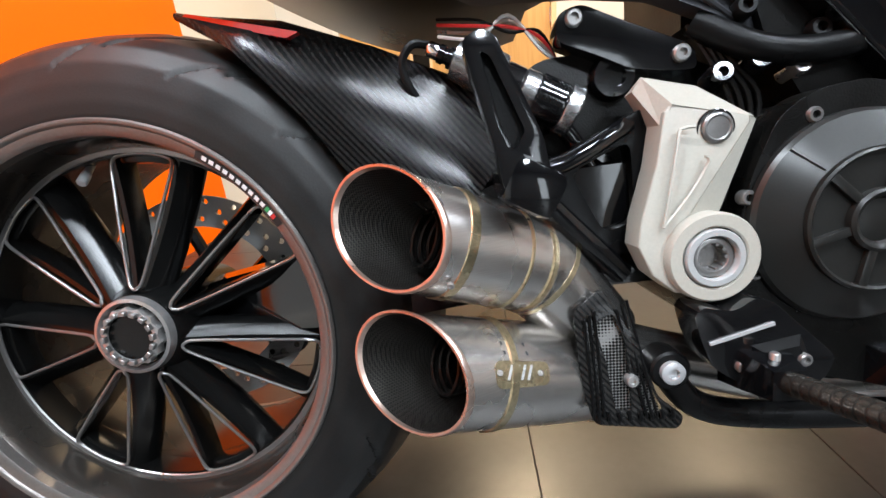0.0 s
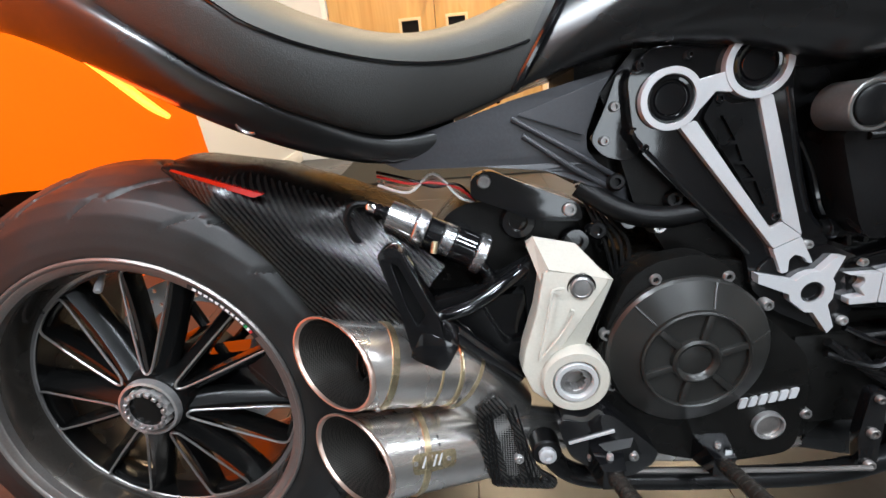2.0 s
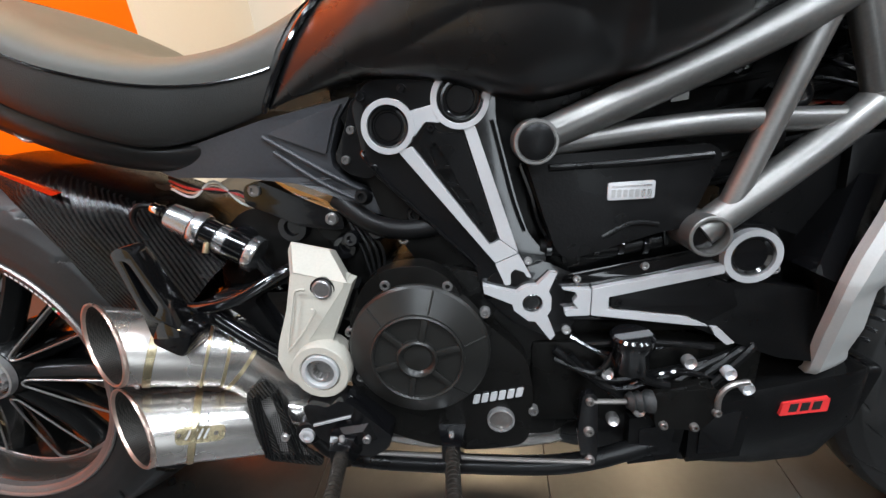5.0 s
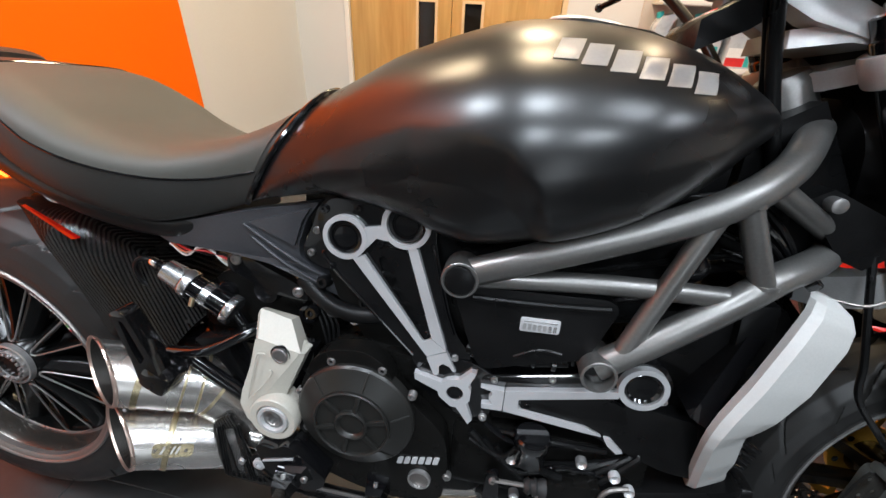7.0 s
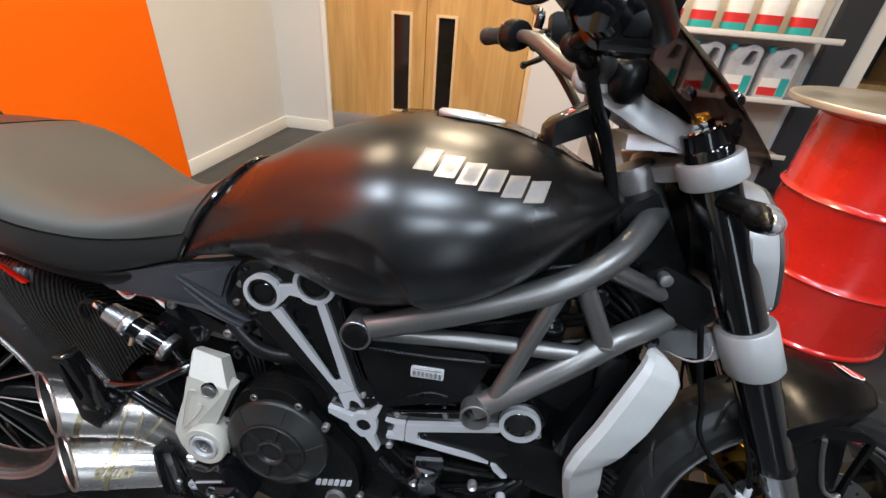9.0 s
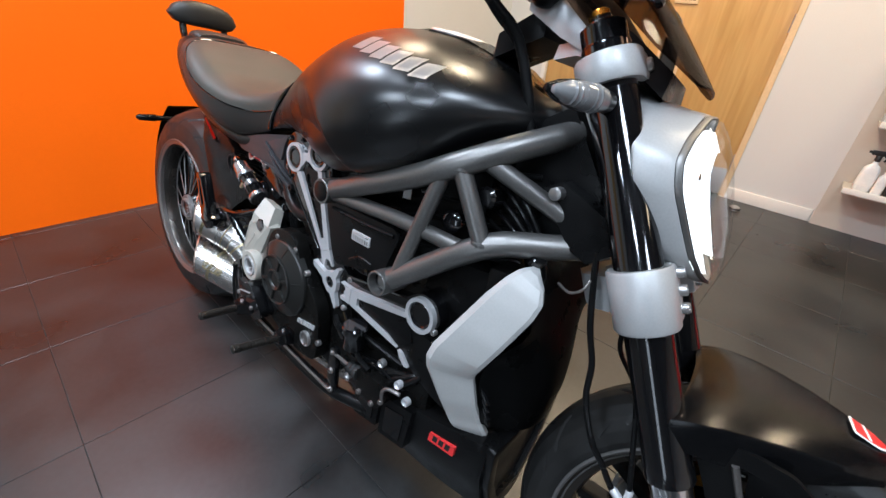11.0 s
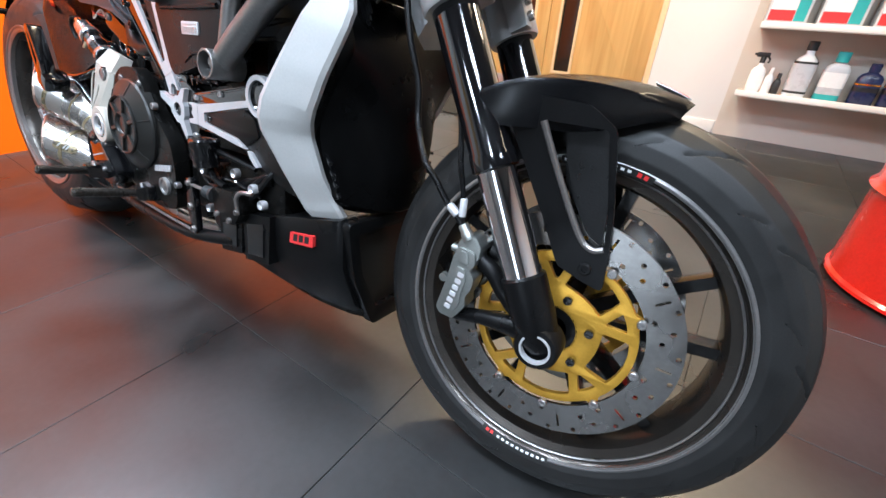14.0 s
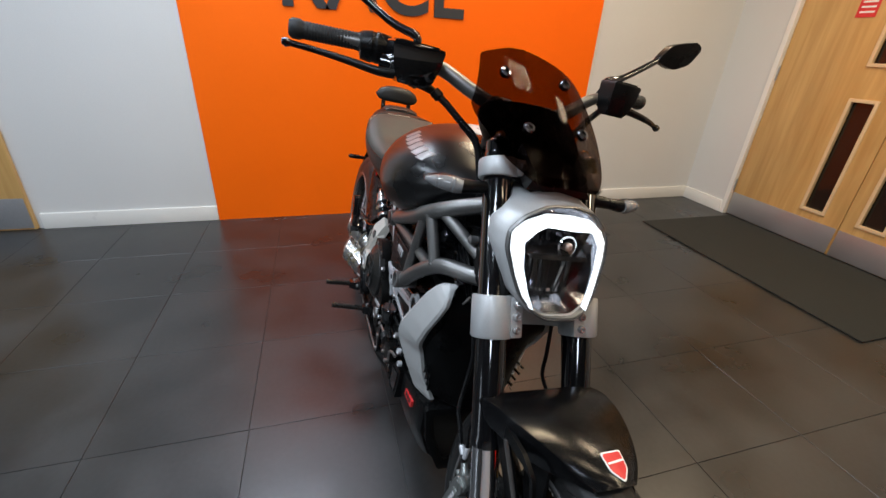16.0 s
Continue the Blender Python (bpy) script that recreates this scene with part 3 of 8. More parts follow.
part("kick_plate", box(bmesh.new(), (WX + 0.028, -2.30, 0.11), (0.003, 0.84, 0.19), None, 0.001), M_KICK, side, "brushed metal kick plate")

# mat
mat_ob = part("entrance_mat", box(bmesh.new(), (0.295, 2.65, 0.006), (1.50, 0.87, 0.008), None, 0.003), M_MAT, None, "", 30)
tagged(mat_ob, "dark charcoal ribbed entrance mat by the double doors", "mat")

# door stop on the floor
stop = thing("door_stop", pose(1.22, 2.88, 0.0), "small rounded metal floor door stop", "door stop")
part("body", spin(bmesh.new(), [(0.0, 0.032), (0.006, 0.034), (0.022, 0.028), (0.030, 0.012), (0.031, 0.0)], axis="z", n=20), M_GUN, stop)
part("rubber_ring", spin(bmesh.new(), [(0.010, 0.0355), (0.016, 0.0355), (0.016, 0.030), (0.010, 0.030)], axis="z", n=20, closed=True), M_RUBBER, stop)

# ---- product display ----
PX0, PX1, PY = 1.61, 2.95, 3.075
slab("display_board", (PX0, PY, 0.0), (PX1, WY, 2.3), M_BEIGE, "beige display board on the wall")


def shelf(z, y0, group="display shelves"):
    s = thing("display_shelf", pose(0, 0, z), "beige shelf with raised front lip on the display board", "shelf", group)
    part("tray", box(bmesh.new(), ((1.66 + PX1) / 2, (y0 + PY) / 2, -0.006), (PX1 - 1.66, PY - y0, 0.012), None, 0.002), M_BEIGE, s)
    part("front_lip", box(bmesh.new(), ((1.66 + PX1) / 2, y0, 0.008), (PX1 - 1.66, 0.006, 0.03), None, 0.002), M_SKIRT, s, "pale shelf edge strip")
    return s


SHELVES = (0.30, 0.66, 1.03)
for z in SHELVES:
    shelf(z, 2.80)


def bottle(kind_at, w, d, h, body_mat, cap_mat, cap=(0.018, 0.035), neck=0.72, label="", band=None, group="product bottles"):
    """A shouldered oblong bottle with a cap and a label."""
    b = thing("bottle", kind_at, label, "bottle", group)
    rings = []
    for z, s in ((0, 0.90), (0.004, 1.0), (h * neck * 0.5, 1.0), (h * neck, 0.98), (h * (neck + 0.08), 0.78), (h * (neck + 0.13), 0.45), (h * (neck + 0.15), 0.30), (h - cap[1], 0.28)):
        ww, dd = w / 2 * s, d / 2 * max(s, min(1, 0.34 * w / d + 0.1) if s < 0.5 else s)
        if s < 0.5:
            ww = dd = min(w, d) / 2 * (s + 0.15)
        rings.append([(ww * math.copysign(abs(math.cos(a)) ** 0.55, math.cos(a)), dd * math.copysign(abs(math.sin(a)) ** 0.55, math.sin(a)), z) for a in (2 * math.pi * q / 20 for q in range(20))])
    part("body", loft(bmesh.new(), rings), body_mat, b, "", 50)
    part("cap", spin(bmesh.new(), [(h - cap[1] - 0.002, cap[0]), (h - 0.003, cap[0]), (h, cap[0] * 0.85), (h, 0)], axis="z", n=16), cap_mat, b, "", 40)
    for z0, z1, mt in band or ():
        rr = [[((w / 2 + 0.0012) * math.copysign(abs(math.cos(a)) ** 0.55, math.cos(a)), (d / 2 + 0.0012) * math.copysign(abs(math.sin(a)) ** 0.55, math.sin(a)), h * z) for a in (2 * math.pi * q / 20 for q in range(20))] for z in (z0, z1)]
        part("label", loft(bmesh.new(), rr, False), mt, b, "", 50)
    return b


def canister(at, group="oil canisters"):
    """A five-litre can with a looped handle."""
    c = thing("oil_canister", at, "silver grey oil canister with teal cap and red and white label", "canister", group)
    outer = round_poly([(-0.095, 0), (0.095, 0), (0.095, 0.30), (0.03, 0.325), (-0.03, 0.30), (-0.06, 0.30), (-0.095, 0.24)], 0.018)
    hole = round_poly([(-0.012, 0.20), (0.068, 0.20), (0.068, 0.285), (0.02, 0.29)], 0.02)
    part("body", plate(bmesh.new(), outer, -0.055, 0.055, [hole], 0.012), M_BOTTLE, c, "", 50)
    part("cap", turned([(0, 0.022), (0.032, 0.022), (0.035, 0.018), (0.035, 0)], (-0.065, 0, 0.285), (-0.075, 0, 0.33), 16), M_TEAL, c, "teal screw cap")
    part("label_red", box(bmesh.new(), (-0.028, -0.0565, 0.055), (0.115, 0.002, 0.05)), M_REDPRINT, c, "red lower half of the label")
    part("label_white", box(bmesh.new(), (-0.028, -0.0565, 0.11), (0.115, 0.002, 0.055)), M_WHITEPRINT, c, "white upper half of the label")
    part("label_teal", box(bmesh.new(), (0.058, -0.0565, 0.085), (0.05, 0.002, 0.11)), M_TEAL, c, "teal end of the label")
    return c


ylow = 2.93
spray = bottle(pose(1.735, ylow, 0.30, 0, 0, 10), 0.075, 0.055, 0.20, M_WBOTTLE, M_BLACKPRINT, (0.014, 0.03), 0.62, "pale spray bottle with black trigger head", ((0.15, 0.5, M_WHITEPRINT),))
tr = bmesh.new()
box(tr, (-0.005, 0, 0.212), (0.065, 0.022, 0.026), None, 0.006)
tube(tr, [(0.02, 0, 0.205), (0.034, 0, 0.19), (0.03, 0, 0.17)], 0.005, 8)
tube(tr, [(-0.036, 0, 0.214), (-0.05, 0, 0.213)], 0.007, 8)
part("trigger", tr, M_BLACKPRINT, spray, "black trigger spray head")
bottle(pose(1.80, ylow - 0.02, 0.30), 0.045, 0.045, 0.15, M_WBOTTLE, M_WHITEPRINT, (0.010, 0.05), 0.6, "slim white plastic dropper bottle", ())
bottle(pose(1.845, ylow - 0.02, 0.30), 0.04, 0.04, 0.125, M_BLACKPRINT, M_BLACKPRINT, (0.010, 0.04), 0.6, "small black plastic bottle on the shelf", ())
bottle(pose(1.94, ylow, 0.30), 0.11, 0.09, 0.30, M_WBOTTLE, M_BLACKPRINT, (0.025, 0.045), 0.62, "white one-litre bottle with black cap and grey label", ((0.10, 0.14, M_BLACKPRINT), (0.14, 0.62, M_BOTTLE), (0.62, 0.66, M_BLACKPRINT)))
bottle(pose(2.09, ylow, 0.30), 0.115, 0.07, 0.26, M_BOTTLE, M_TEAL, (0.03, 0.05), 0.66, "translucent grey bottle with teal cap", ((0.05, 0.16, M_TEAL), (0.3, 0.6, M_WHITEPRINT)))
for i in range(4):
    bottle(pose(2.24 + 0.125 * i, ylow, 0.30), 0.11, 0.075, 0.215, M_NAVY, M_NAVY, (0.024, 0.04), 0.66, "navy blue oil bottle with yellow mark", ((0.35, 0.45, M_BLACKPRINT), (0.50, 0.54, M_AMBER)))
for i in range(5):
    canister(pose(1.76 + 0.235 * i, ylow - 0.01, 0.66, 0, 0, 4 - i))
for i in range(6):
    bottle(pose(1.74 + 0.2 * i, ylow, 1.03), 0.14, 0.09, 0.30, M_WBOTTLE, M_TEAL, (0.022, 0.04), 0.68, "white oil bottle with teal and red label", ((0.08, 0.22, M_TEAL), (0.22, 0.4, M_REDPRINT), (0.4, 0.55, M_WHITEPRINT)))

slab("column", (3.0, WY - 0.06, 0), (3.2, WY, CEILING), M_DARKWALL, "dark grey painted column")
slab("column_trim", (3.2, WY - 0.04, 0), (3.32, WY + 0.02, CEILING), M_SKIRT, "white column trim")
cab = thing("wooden_cabinet", pose(3.95, WY + 0.75, 0), "warm oak cabinet with open dark shelf", "cabinet")
part("carcass", plate(bmesh.new(), [(-0.55, 0), (0.55, 0), (0.55, 2.2), (-0.55, 2.2)], -0.25, 0.25, [[(-0.45, 0.75), (0.1, 0.75), (0.1, 1.15), (-0.45, 1.15)]], 0.003), M_OAK, cab, "", 25)
part("back_panel", box(bmesh.new(), (0, 0.27, 1.1), (1.1, 0.02, 2.2)), M_DARKWALL, cab)

# ---- red drum table ----
drum = thing("drum_table", pose(2.405, 1.30, 0), "glossy red steel oil drum with round metal table top", "table")
prof = [(0, 0.0), (0, 0.275), (0.012, 0.292), (0.022, 0.292), (0.03, 0.284)]
for z in (0.29, 0.58):
    prof += [(z - 0.022, 0.284), (z - 0.012, 0.288), (z, 0.298), (z + 0.012, 0.288), (z + 0.022, 0.284)]
prof += [(0.848, 0.284), (0.856, 0.292), (0.874, 0.292), (0.876, 0.27), (0.86, 0.268), (0.86, 0)]
part("drum", spin(bmesh.new(), prof, axis="z", n=72), M_DRUM, drum)
part("table_top", spin(bmesh.new(), [(0.877, 0), (0.877, 0.395), (0.881, 0.40), (0.897, 0.40), (0.902, 0.396), (0.902, 0)], axis="z", n=72), M_TOP, drum, "round brushed metal top")


# ---- the motorcycle ----
bike = thing("motorcycle", pose(0, 0.053, 0.004, -10, 0, 1.2), "matt black muscle cruiser motorcycle leaning on the tiled floor", "motorcycle")


def P(name, bm, material, parent=None, label="", smooth=40, m=None):
    return part(name, bm, material, parent or bike, label, smooth, m)


# -- rear wheel --
RC = (0.006, 0.0, 0.337)


def sym(half):
    return half + [(-y, r) for y, r in reversed(half[:-1] if half[-1][0] == 0 else half)]


def arm(bm, a0, a1, r0, r1, w0, w1, y0, y1, back, c, lean=0):
    """One tapering wheel spoke from hub to rim, wider at its back; lean drops its face towards one side."""
    rings = []
    for k in range(7):
        t = k / 6
        a, r, w = radians(a0 + (a1 - a0) * t), r0 + (r1 - r0) * t, w0 + (w1 - w0) * t ** 0.8
        y = y0 + (y1 - y0) * t + 0.006 * math.sin(math.pi * t)
        u, v = Vector((math.cos(a), 0, math.sin(a))), Vector((-math.sin(a), 0, math.cos(a)))
        o = Vector(c) + u * r
        e1, e2 = (0.016 if lean < 0 else 0), (0.016 if lean > 0 else 0)
        pts = [(-0.85 * w, y + e1), (-0.4 * w, y + 0.55 * e1), (0.4 * w, y + 0.55 * e2), (0.85 * w, y + e2), (w, y + e2 + (back - e2) * 0.5), (0.6 * w, y + back), (-0.6 * w, y + back), (-w, y + e1 + (back - e1) * 0.5)]
        rings.append([o + v * p + Vector((0, q, 0)) for p, q in pts])
    return loft(bm, rings)


def holes_ring(n, r, hole, a0=0.0, k=8):
    return [circle(r * math.cos(a0 + 2 * math.pi * i / n), r * math.sin(a0 + 2 * math.pi * i / n), hole, k) for i in range(n)]


tyre_half = [(-0.104, 0.217), (-0.116, 0.2200), (-0.1215, 0.2265), (-0.1228, 0.240), (-0.1208, 0.258), (-0.1158, 0.278), (-0.105, 0.2955), (-0.088, 0.3075), (-0.062, 0.3185), (-0.032, 0.3290), (0, 0.335)]
rim_half = [(-0.110, 0.2085), (-0.104, 0.2055), (-0.090, 0.2035), (-0.045, 0.1985), (0, 0.197)]
rear = P("rear_wheel", spin(bmesh.new(), sym(rim_half) + [(0.100, 0.218), (-0.100, 0.218)], RC, 96, closed=True), M_BARREL, None, "dark glossy bronze rear wheel barrel")
for sgn in (-1, 1):
    P("rim_lip", spin(bmesh.new(), [(sgn * y, r) for y, r in ((0.115, 0.2255), (0.1228, 0.2258), (0.1252, 0.2238), (0.1250, 0.2215), (0.1232, 0.2195), (0.1222, 0.2188), (0.1204, 0.2118), (0.1180, 0.2088), (0.1090, 0.2078), (0.1085, 0.2130))], RC, 96, closed=True), M_RIM, rear, "satin grey rim lip")
P("tyre", grooved_tyre(tyre_half, RC, 720, 24.0), M_RUBBER, rear, "wide black rear tyre")
for j in range(7):
    c = 83 + 360 / 7 * j
    for s in (-1, 1):
        P("spoke", arm(bmesh.new(), c + s * 13.5, c + s * 13.2, 0.036, 0.203, 0.0125, 0.0115, -0.096, -0.068, 0.034, RC, s), M_WHEEL, rear)
    at = lambda r, q, y: (RC[0] + r * math.cos(radians(c + q)), y, RC[2] + r * math.sin(radians(c + q)))
    P("machined_edge", tube(bmesh.new(), [at(0.178, -10.6, -0.0755), at(0.12, -10.0, -0.0862), at(0.062, -7.5, -0.0960), at(0.052, -3.5, -0.0990), at(0.050, 0, -0.0990), at(0.052, 3.5, -0.0990), at(0.062, 7.5, -0.0960), at(0.12, 10.0, -0.0862), at(0.178, 10.6, -0.0755)], 0.0017, 8, 4), M_EDGE, rear, "bright machined spoke edge")
    P("machined_edge", tube(bmesh.new(), [at(0.176, -10.6, -0.0757), at(0.188, -10.2, -0.0735), at(0.1935, -8.0, -0.0715), at(0.1950, 0, -0.0710), at(0.1935, 8.0, -0.0715), at(0.188, 10.2, -0.0735), at(0.176, 10.6, -0.0757)], 0.0018, 6, 4), M_EDGE, rear, "bright machined window edge")
    P("window_wall", plate(bmesh.new(), [at(r, q, 0)[::2] for r, q in ((0.186, -9.5), (0.186, 0), (0.186, 9.5), (0.200, 9.5), (0.200, 0), (0.200, -9.5))], -0.066, -0.040, (), 0.003), M_WHEEL, rear)
P("spoke_ring", spin(bmesh.new(), [(-0.069, 0.1925), (-0.069, 0.2035), (-0.040, 0.204), (-0.040, 0.194)], RC, 96, closed=True), M_WHEEL, rear)
P("spoke_ring_edge", spin(bmesh.new(), [(-0.0705, 0.1965), (-0.0705, 0.2015), (-0.0685, 0.203), (-0.0685, 0.195)], RC, 96, closed=True), M_EDGE, rear, "machined ring at the spoke ends")
P("hub", spin(bmesh.new(), [(0.05, 0.030), (0.05, 0.05), (-0.06, 0.060), (-0.085, 0.052), (-0.098, 0.0445), (-0.1, 0.030)], RC, 48, closed=True), M_WHEEL, rear)
P("hub_ring", spin(bmesh.new(), [(-0.099, 0.0435), (-0.108, 0.042), (-0.109, 0.0385), (-0.104, 0.0365), (-0.098, 0.036)], RC, 48, closed=True), M_GUN, rear, "machined hub ring")
nut = bmesh.new()
plate(nut, [(0.0335 * (1 if q % 2 else 0.90) * math.cos(math.pi * q / 14), 0.0335 * (1 if q % 2 else 0.90) * math.sin(math.pi * q / 14)) for q in range(28)], -0.111, -0.09, [circle(0, 0, 0.0255, 28)], 0.0012)
bmesh.ops.translate(nut, vec=RC, verts=nut.verts)
P("axle_nut", nut, M_GUN, rear, "castellated aluminium axle nut")
for i in range(16):
    a = 2 * math.pi * i / 16
    tooth = box(bmesh.new(), (0.0272, 0, 0), (0.0050, 0.006, 0.0070), None, 0.0008, 1)
    bmesh.ops.transform(tooth, matrix=Matrix.Translation((RC[0], -0.1135, RC[2])) @ Matrix.Rotation(-a, 4, "Y"), verts=tooth.verts)
    P("nut_tooth", tooth, M_EDGE, rear)
P("axle_bore", spin(bmesh.new(), [(-0.109, 0.0255), (-0.109, 0.024), (0.02, 0.0235), (0.02, 0)], RC, 32), M_WHEEL, rear)
rd = bmesh.new()
plate(rd, circle(0, 0, 0.146, 84), 0.030, 0.035, [circle(0, 0, 0.104, 60)] + holes_ring(22, 0.138, 0.0042) + holes_ring(22, 0.126, 0.0042, 0.14) + holes_ring(22, 0.114, 0.0042, 0.05))
bmesh.ops.translate(rd, vec=RC, verts=rd.verts)
P("rear_brake_disc", rd, M_SILVER, rear, "drilled steel rear brake disc")
for i in range(5):
    a = radians(20 + 72 * i)
    P("carrier_arm", tube(bmesh.new(), [(RC[0] + 0.05 * math.cos(a), 0.052, RC[2] + 0.05 * math.sin(a)), (RC[0] + 0.1 * math.cos(a + 0.2), 0.054, RC[2] + 0.1 * math.sin(a + 0.2))], 0.009, 8), M_WHEEL, rear)
cal = bmesh.new()
plate(cal, round_poly([(0.075, 0.235), (0.135, 0.255), (0.150, 0.30), (0.135, 0.34), (0.105, 0.33), (0.085, 0.285)], 0.012), 0.03, 0.085, (), 0.006)
P("rear_caliper", cal, M_GLOSS, None, "black rear brake caliper")
P("valve_stem", turned([(0, 0.004), (0.018, 0.004), (0.02, 0.0052), (0.034, 0.0052), (0.036, 0.004)], (RC[0] - 0.052, -0.052, RC[2] + 0.190), (RC[0] - 0.045, -0.08, RC[2] + 0.166), 10), M_ALU, rear, "metal tyre valve")


def rim_band(name, a0, a1, r0, r1, y, material, label, parent, c, steps=10, dip=0.0035):
    bm = bmesh.new()
    V = []
    for k in range(steps + 1):
        a = radians(a0 + (a1 - a0) * k / steps)
        V.append([(c[0] + r * math.cos(a), yy, c[2] + r * math.sin(a)) for r, yy in ((r0, y + dip), (r1, y))])
    loft(bm, V, False, False)
    return P(name, bm, material, parent, label, 60)


rim_band("rim_decal", 58, 30, 0.2110, 0.2186, -0.1234, M_BLACKPRINT, "black maker's decal on the rim", rear, RC, 10, 0.0020)
for i, a in enumerate(np.linspace(56, 37.5, 10)):
    rim_band("decal_mark", a, a - 1.35, 0.2128, 0.2172, -0.1238, M_WHITEPRINT, "white printed mark", rear, RC, 2, 0.0013)
for a, mt, tint in ((35.6, M_GREENPRINT, "green"), (34.4, M_WHITEPRINT, "white"), (33.2, M_REDPRINT, "red")):
    rim_band("decal_mark", a, a - 1.0, 0.2124, 0.2176, -0.1238, mt, tint + " chevron mark", rear, RC, 2, 0.0013)

# -- rear mudguard in carbon --
HUGC = [(0.104, 0.674), (0.20, 0.655), (0.29, 0.619), (0.37, 0.582), (0.44, 0.528)]
HUGU = [(0.100, -0.058, 0.668), (0.20, -0.066, 0.650), (0.295, -0.078, 0.612), (0.37, -0.088, 0.575), (0.435, -0.096, 0.520)]
HUGL = [(0.097, -0.080, 0.656), (0.165, -0.112, 0.612), (0.232, -0.126, 0.540), (0.280, -0.134, 0.470), (0.370, -0.140, 0.435)]
hug = []
for k in range(25):
    s = k / 24 * 4
    i = min(int(s), 3)
    t = s - i
    cc_, uu, ll = ([Vector(w[i]).lerp(Vector(w[i + 1]), t) for w in (HUGC, HUGU, HUGL)])
    row_ = [Vector((cc_[0], 0, cc_[1])), Vector((cc_[0], uu[1] * 0.5, cc_[1] * 0.75 + uu[2] * 0.25)), uu, uu + Vector((0.002, -0.006, -0.004))]
    for q in range(1, 6):
        w = q / 5
        row_.append(uu.lerp(ll, w) + Vector((0, -0.012 * math.sin(math.pi * w), 0)))
    hug.append([(p[0], -p[1], p[2]) for p in reversed(row_[1:])] + [tuple(p) for p in row_])
hb = bmesh.new()
loft(hb, hug, False, False)
bmesh.ops.solidify(hb, geom=hb.faces[:], thickness=0.003)
P("rear_hugger", hb, M_CARBON, None, "lacquered carbon fibre rear hugger", 30)

# -- exhaust --


def cut_can(c, d, r0, r1, length, n_cut, bands, name, label):
    """A slash-cut silencer: tube from the cut mouth at c along d."""
    c, d, nn = Vector(c), Vector(d).normalized(), Vector(n_cut).normalized()
    s = d.cross(Vector((0, 1, 0))).normalized()
    w = d.cross(s).normalized()

    def ring(r, at, cut):
        out = []
        for q in range(48):
            a = 2 * math.pi * q / 48
            o = c + r * (math.cos(a) * s + math.sin(a) * w)
            k = -((o - c).dot(nn)) / d.dot(nn) if cut else 0
            out.append(o + d * (k + at))
        return out

    root = P(name, loft(bmesh.new(), [ring(r0, 0.0, True), ring(r0, 0.012, True), ring((r0 + r1) / 2, length * 0.75, False), ring(r1, length, False)], False), M_STEEL, None, label)
    lip = [ring(r0 + 0.0006, 0.004, True), ring(r0 + 0.0017, 0.0005, True), ring(r0 + 0.0008, -0.0020, True), ring(r0 - 0.0012, -0.0018, True), ring(r0 - 0.0022, 0.003, True)]
    P("mouth_lip", loft(bmesh.new(), lip, False), M_COPPER, root, "pinkish rolled mouth lip")
    P("inner_sleeve", loft(bmesh.new(), [ring(r0 - 0.0022, 0.002, True), ring(r0 - 0.0035, 0.02, True), ring(r0 * 0.88, 0.11, False), ring(r0 * 0.1, 0.125, False)], False), M_DARKMESH, root, "dark perforated inner sleeve")
    for k in range(3):
        e = ring(r0 * (0.52 - 0.03 * k), 0.045 + 0.008 * k, False)
        P("baffle_ring", tube(bmesh.new(), [Vector(p) + 0.018 * d.cross(Vector((0, 0, 1))).normalized() * -1 for p in e[::4]] + [Vector(e[0]) + 0.018 * d.cross(Vector((0, 0, 1))).normalized() * -1], 0.0025, 6, 3), M_ENGINE, root, "dark baffle ring")
    for at, wd, mt in bands:
        rr = r0 + (r1 - r0) * at / length
        P("band", loft(bmesh.new(), [ring(rr + 0.0003, at - wd / 2, False), ring(rr + 0.0018, at - wd / 2 + 0.001, False), ring(rr + 0.0018, at + wd / 2 - 0.001, False), ring(rr + 0.0003, at + wd / 2, False)], False), mt, root, "heat tinted clamp band" if mt == M_HEAT else "")
    return root


can1 = cut_can((0.3071, -0.1855, 0.4388), (0.815, 0.461, -0.350), 0.0492, 0.047, 0.150, (-0.468, -0.877, 0.111), ((0.056, 0.010, M_HEAT), (0.1165, 0.004, M_HEAT), (0.142, 0.005, M_HEAT)), "silencer", "brushed steel slash-cut upper silencer")
cut_can((0.3148, -0.1905, 0.3155), (0.835, 0.470, -0.285), 0.0505, 0.049, 0.215, (-0.490, -0.865, 0.108), ((0.074, 0.009, M_HEAT), (0.213, 0.005, M_HEAT)), "silencer", "brushed steel slash-cut lower silencer")
P("link_pipe", tube(bmesh.new(), [(0.424, -0.124, 0.3885), (0.438, -0.116, 0.380), (0.470, -0.104, 0.343), (0.505, -0.094, 0.300)], [0.048, 0.047, 0.044, 0.041], 28, 5), M_STEEL, None, "brushed steel exhaust link pipe")
P("link_weld", tube(bmesh.new(), [(0.4400, -0.1150, 0.3775), (0.4435, -0.1136, 0.3740)], 0.0474, 28, 1), M_HEAT, None, "gold heat tinted weld")
P("header_pipe", tube(bmesh.new(), [(0.50, -0.12, 0.30), (0.58, -0.10, 0.27), (0.70, -0.09, 0.235), (0.85, -0.08, 0.23), (1.0, -0.05, 0.25), (1.12, -0.04, 0.33)], 0.026, 20, 5), M_STEEL, None, "steel exhaust header pipe")
pl = bmesh.new()


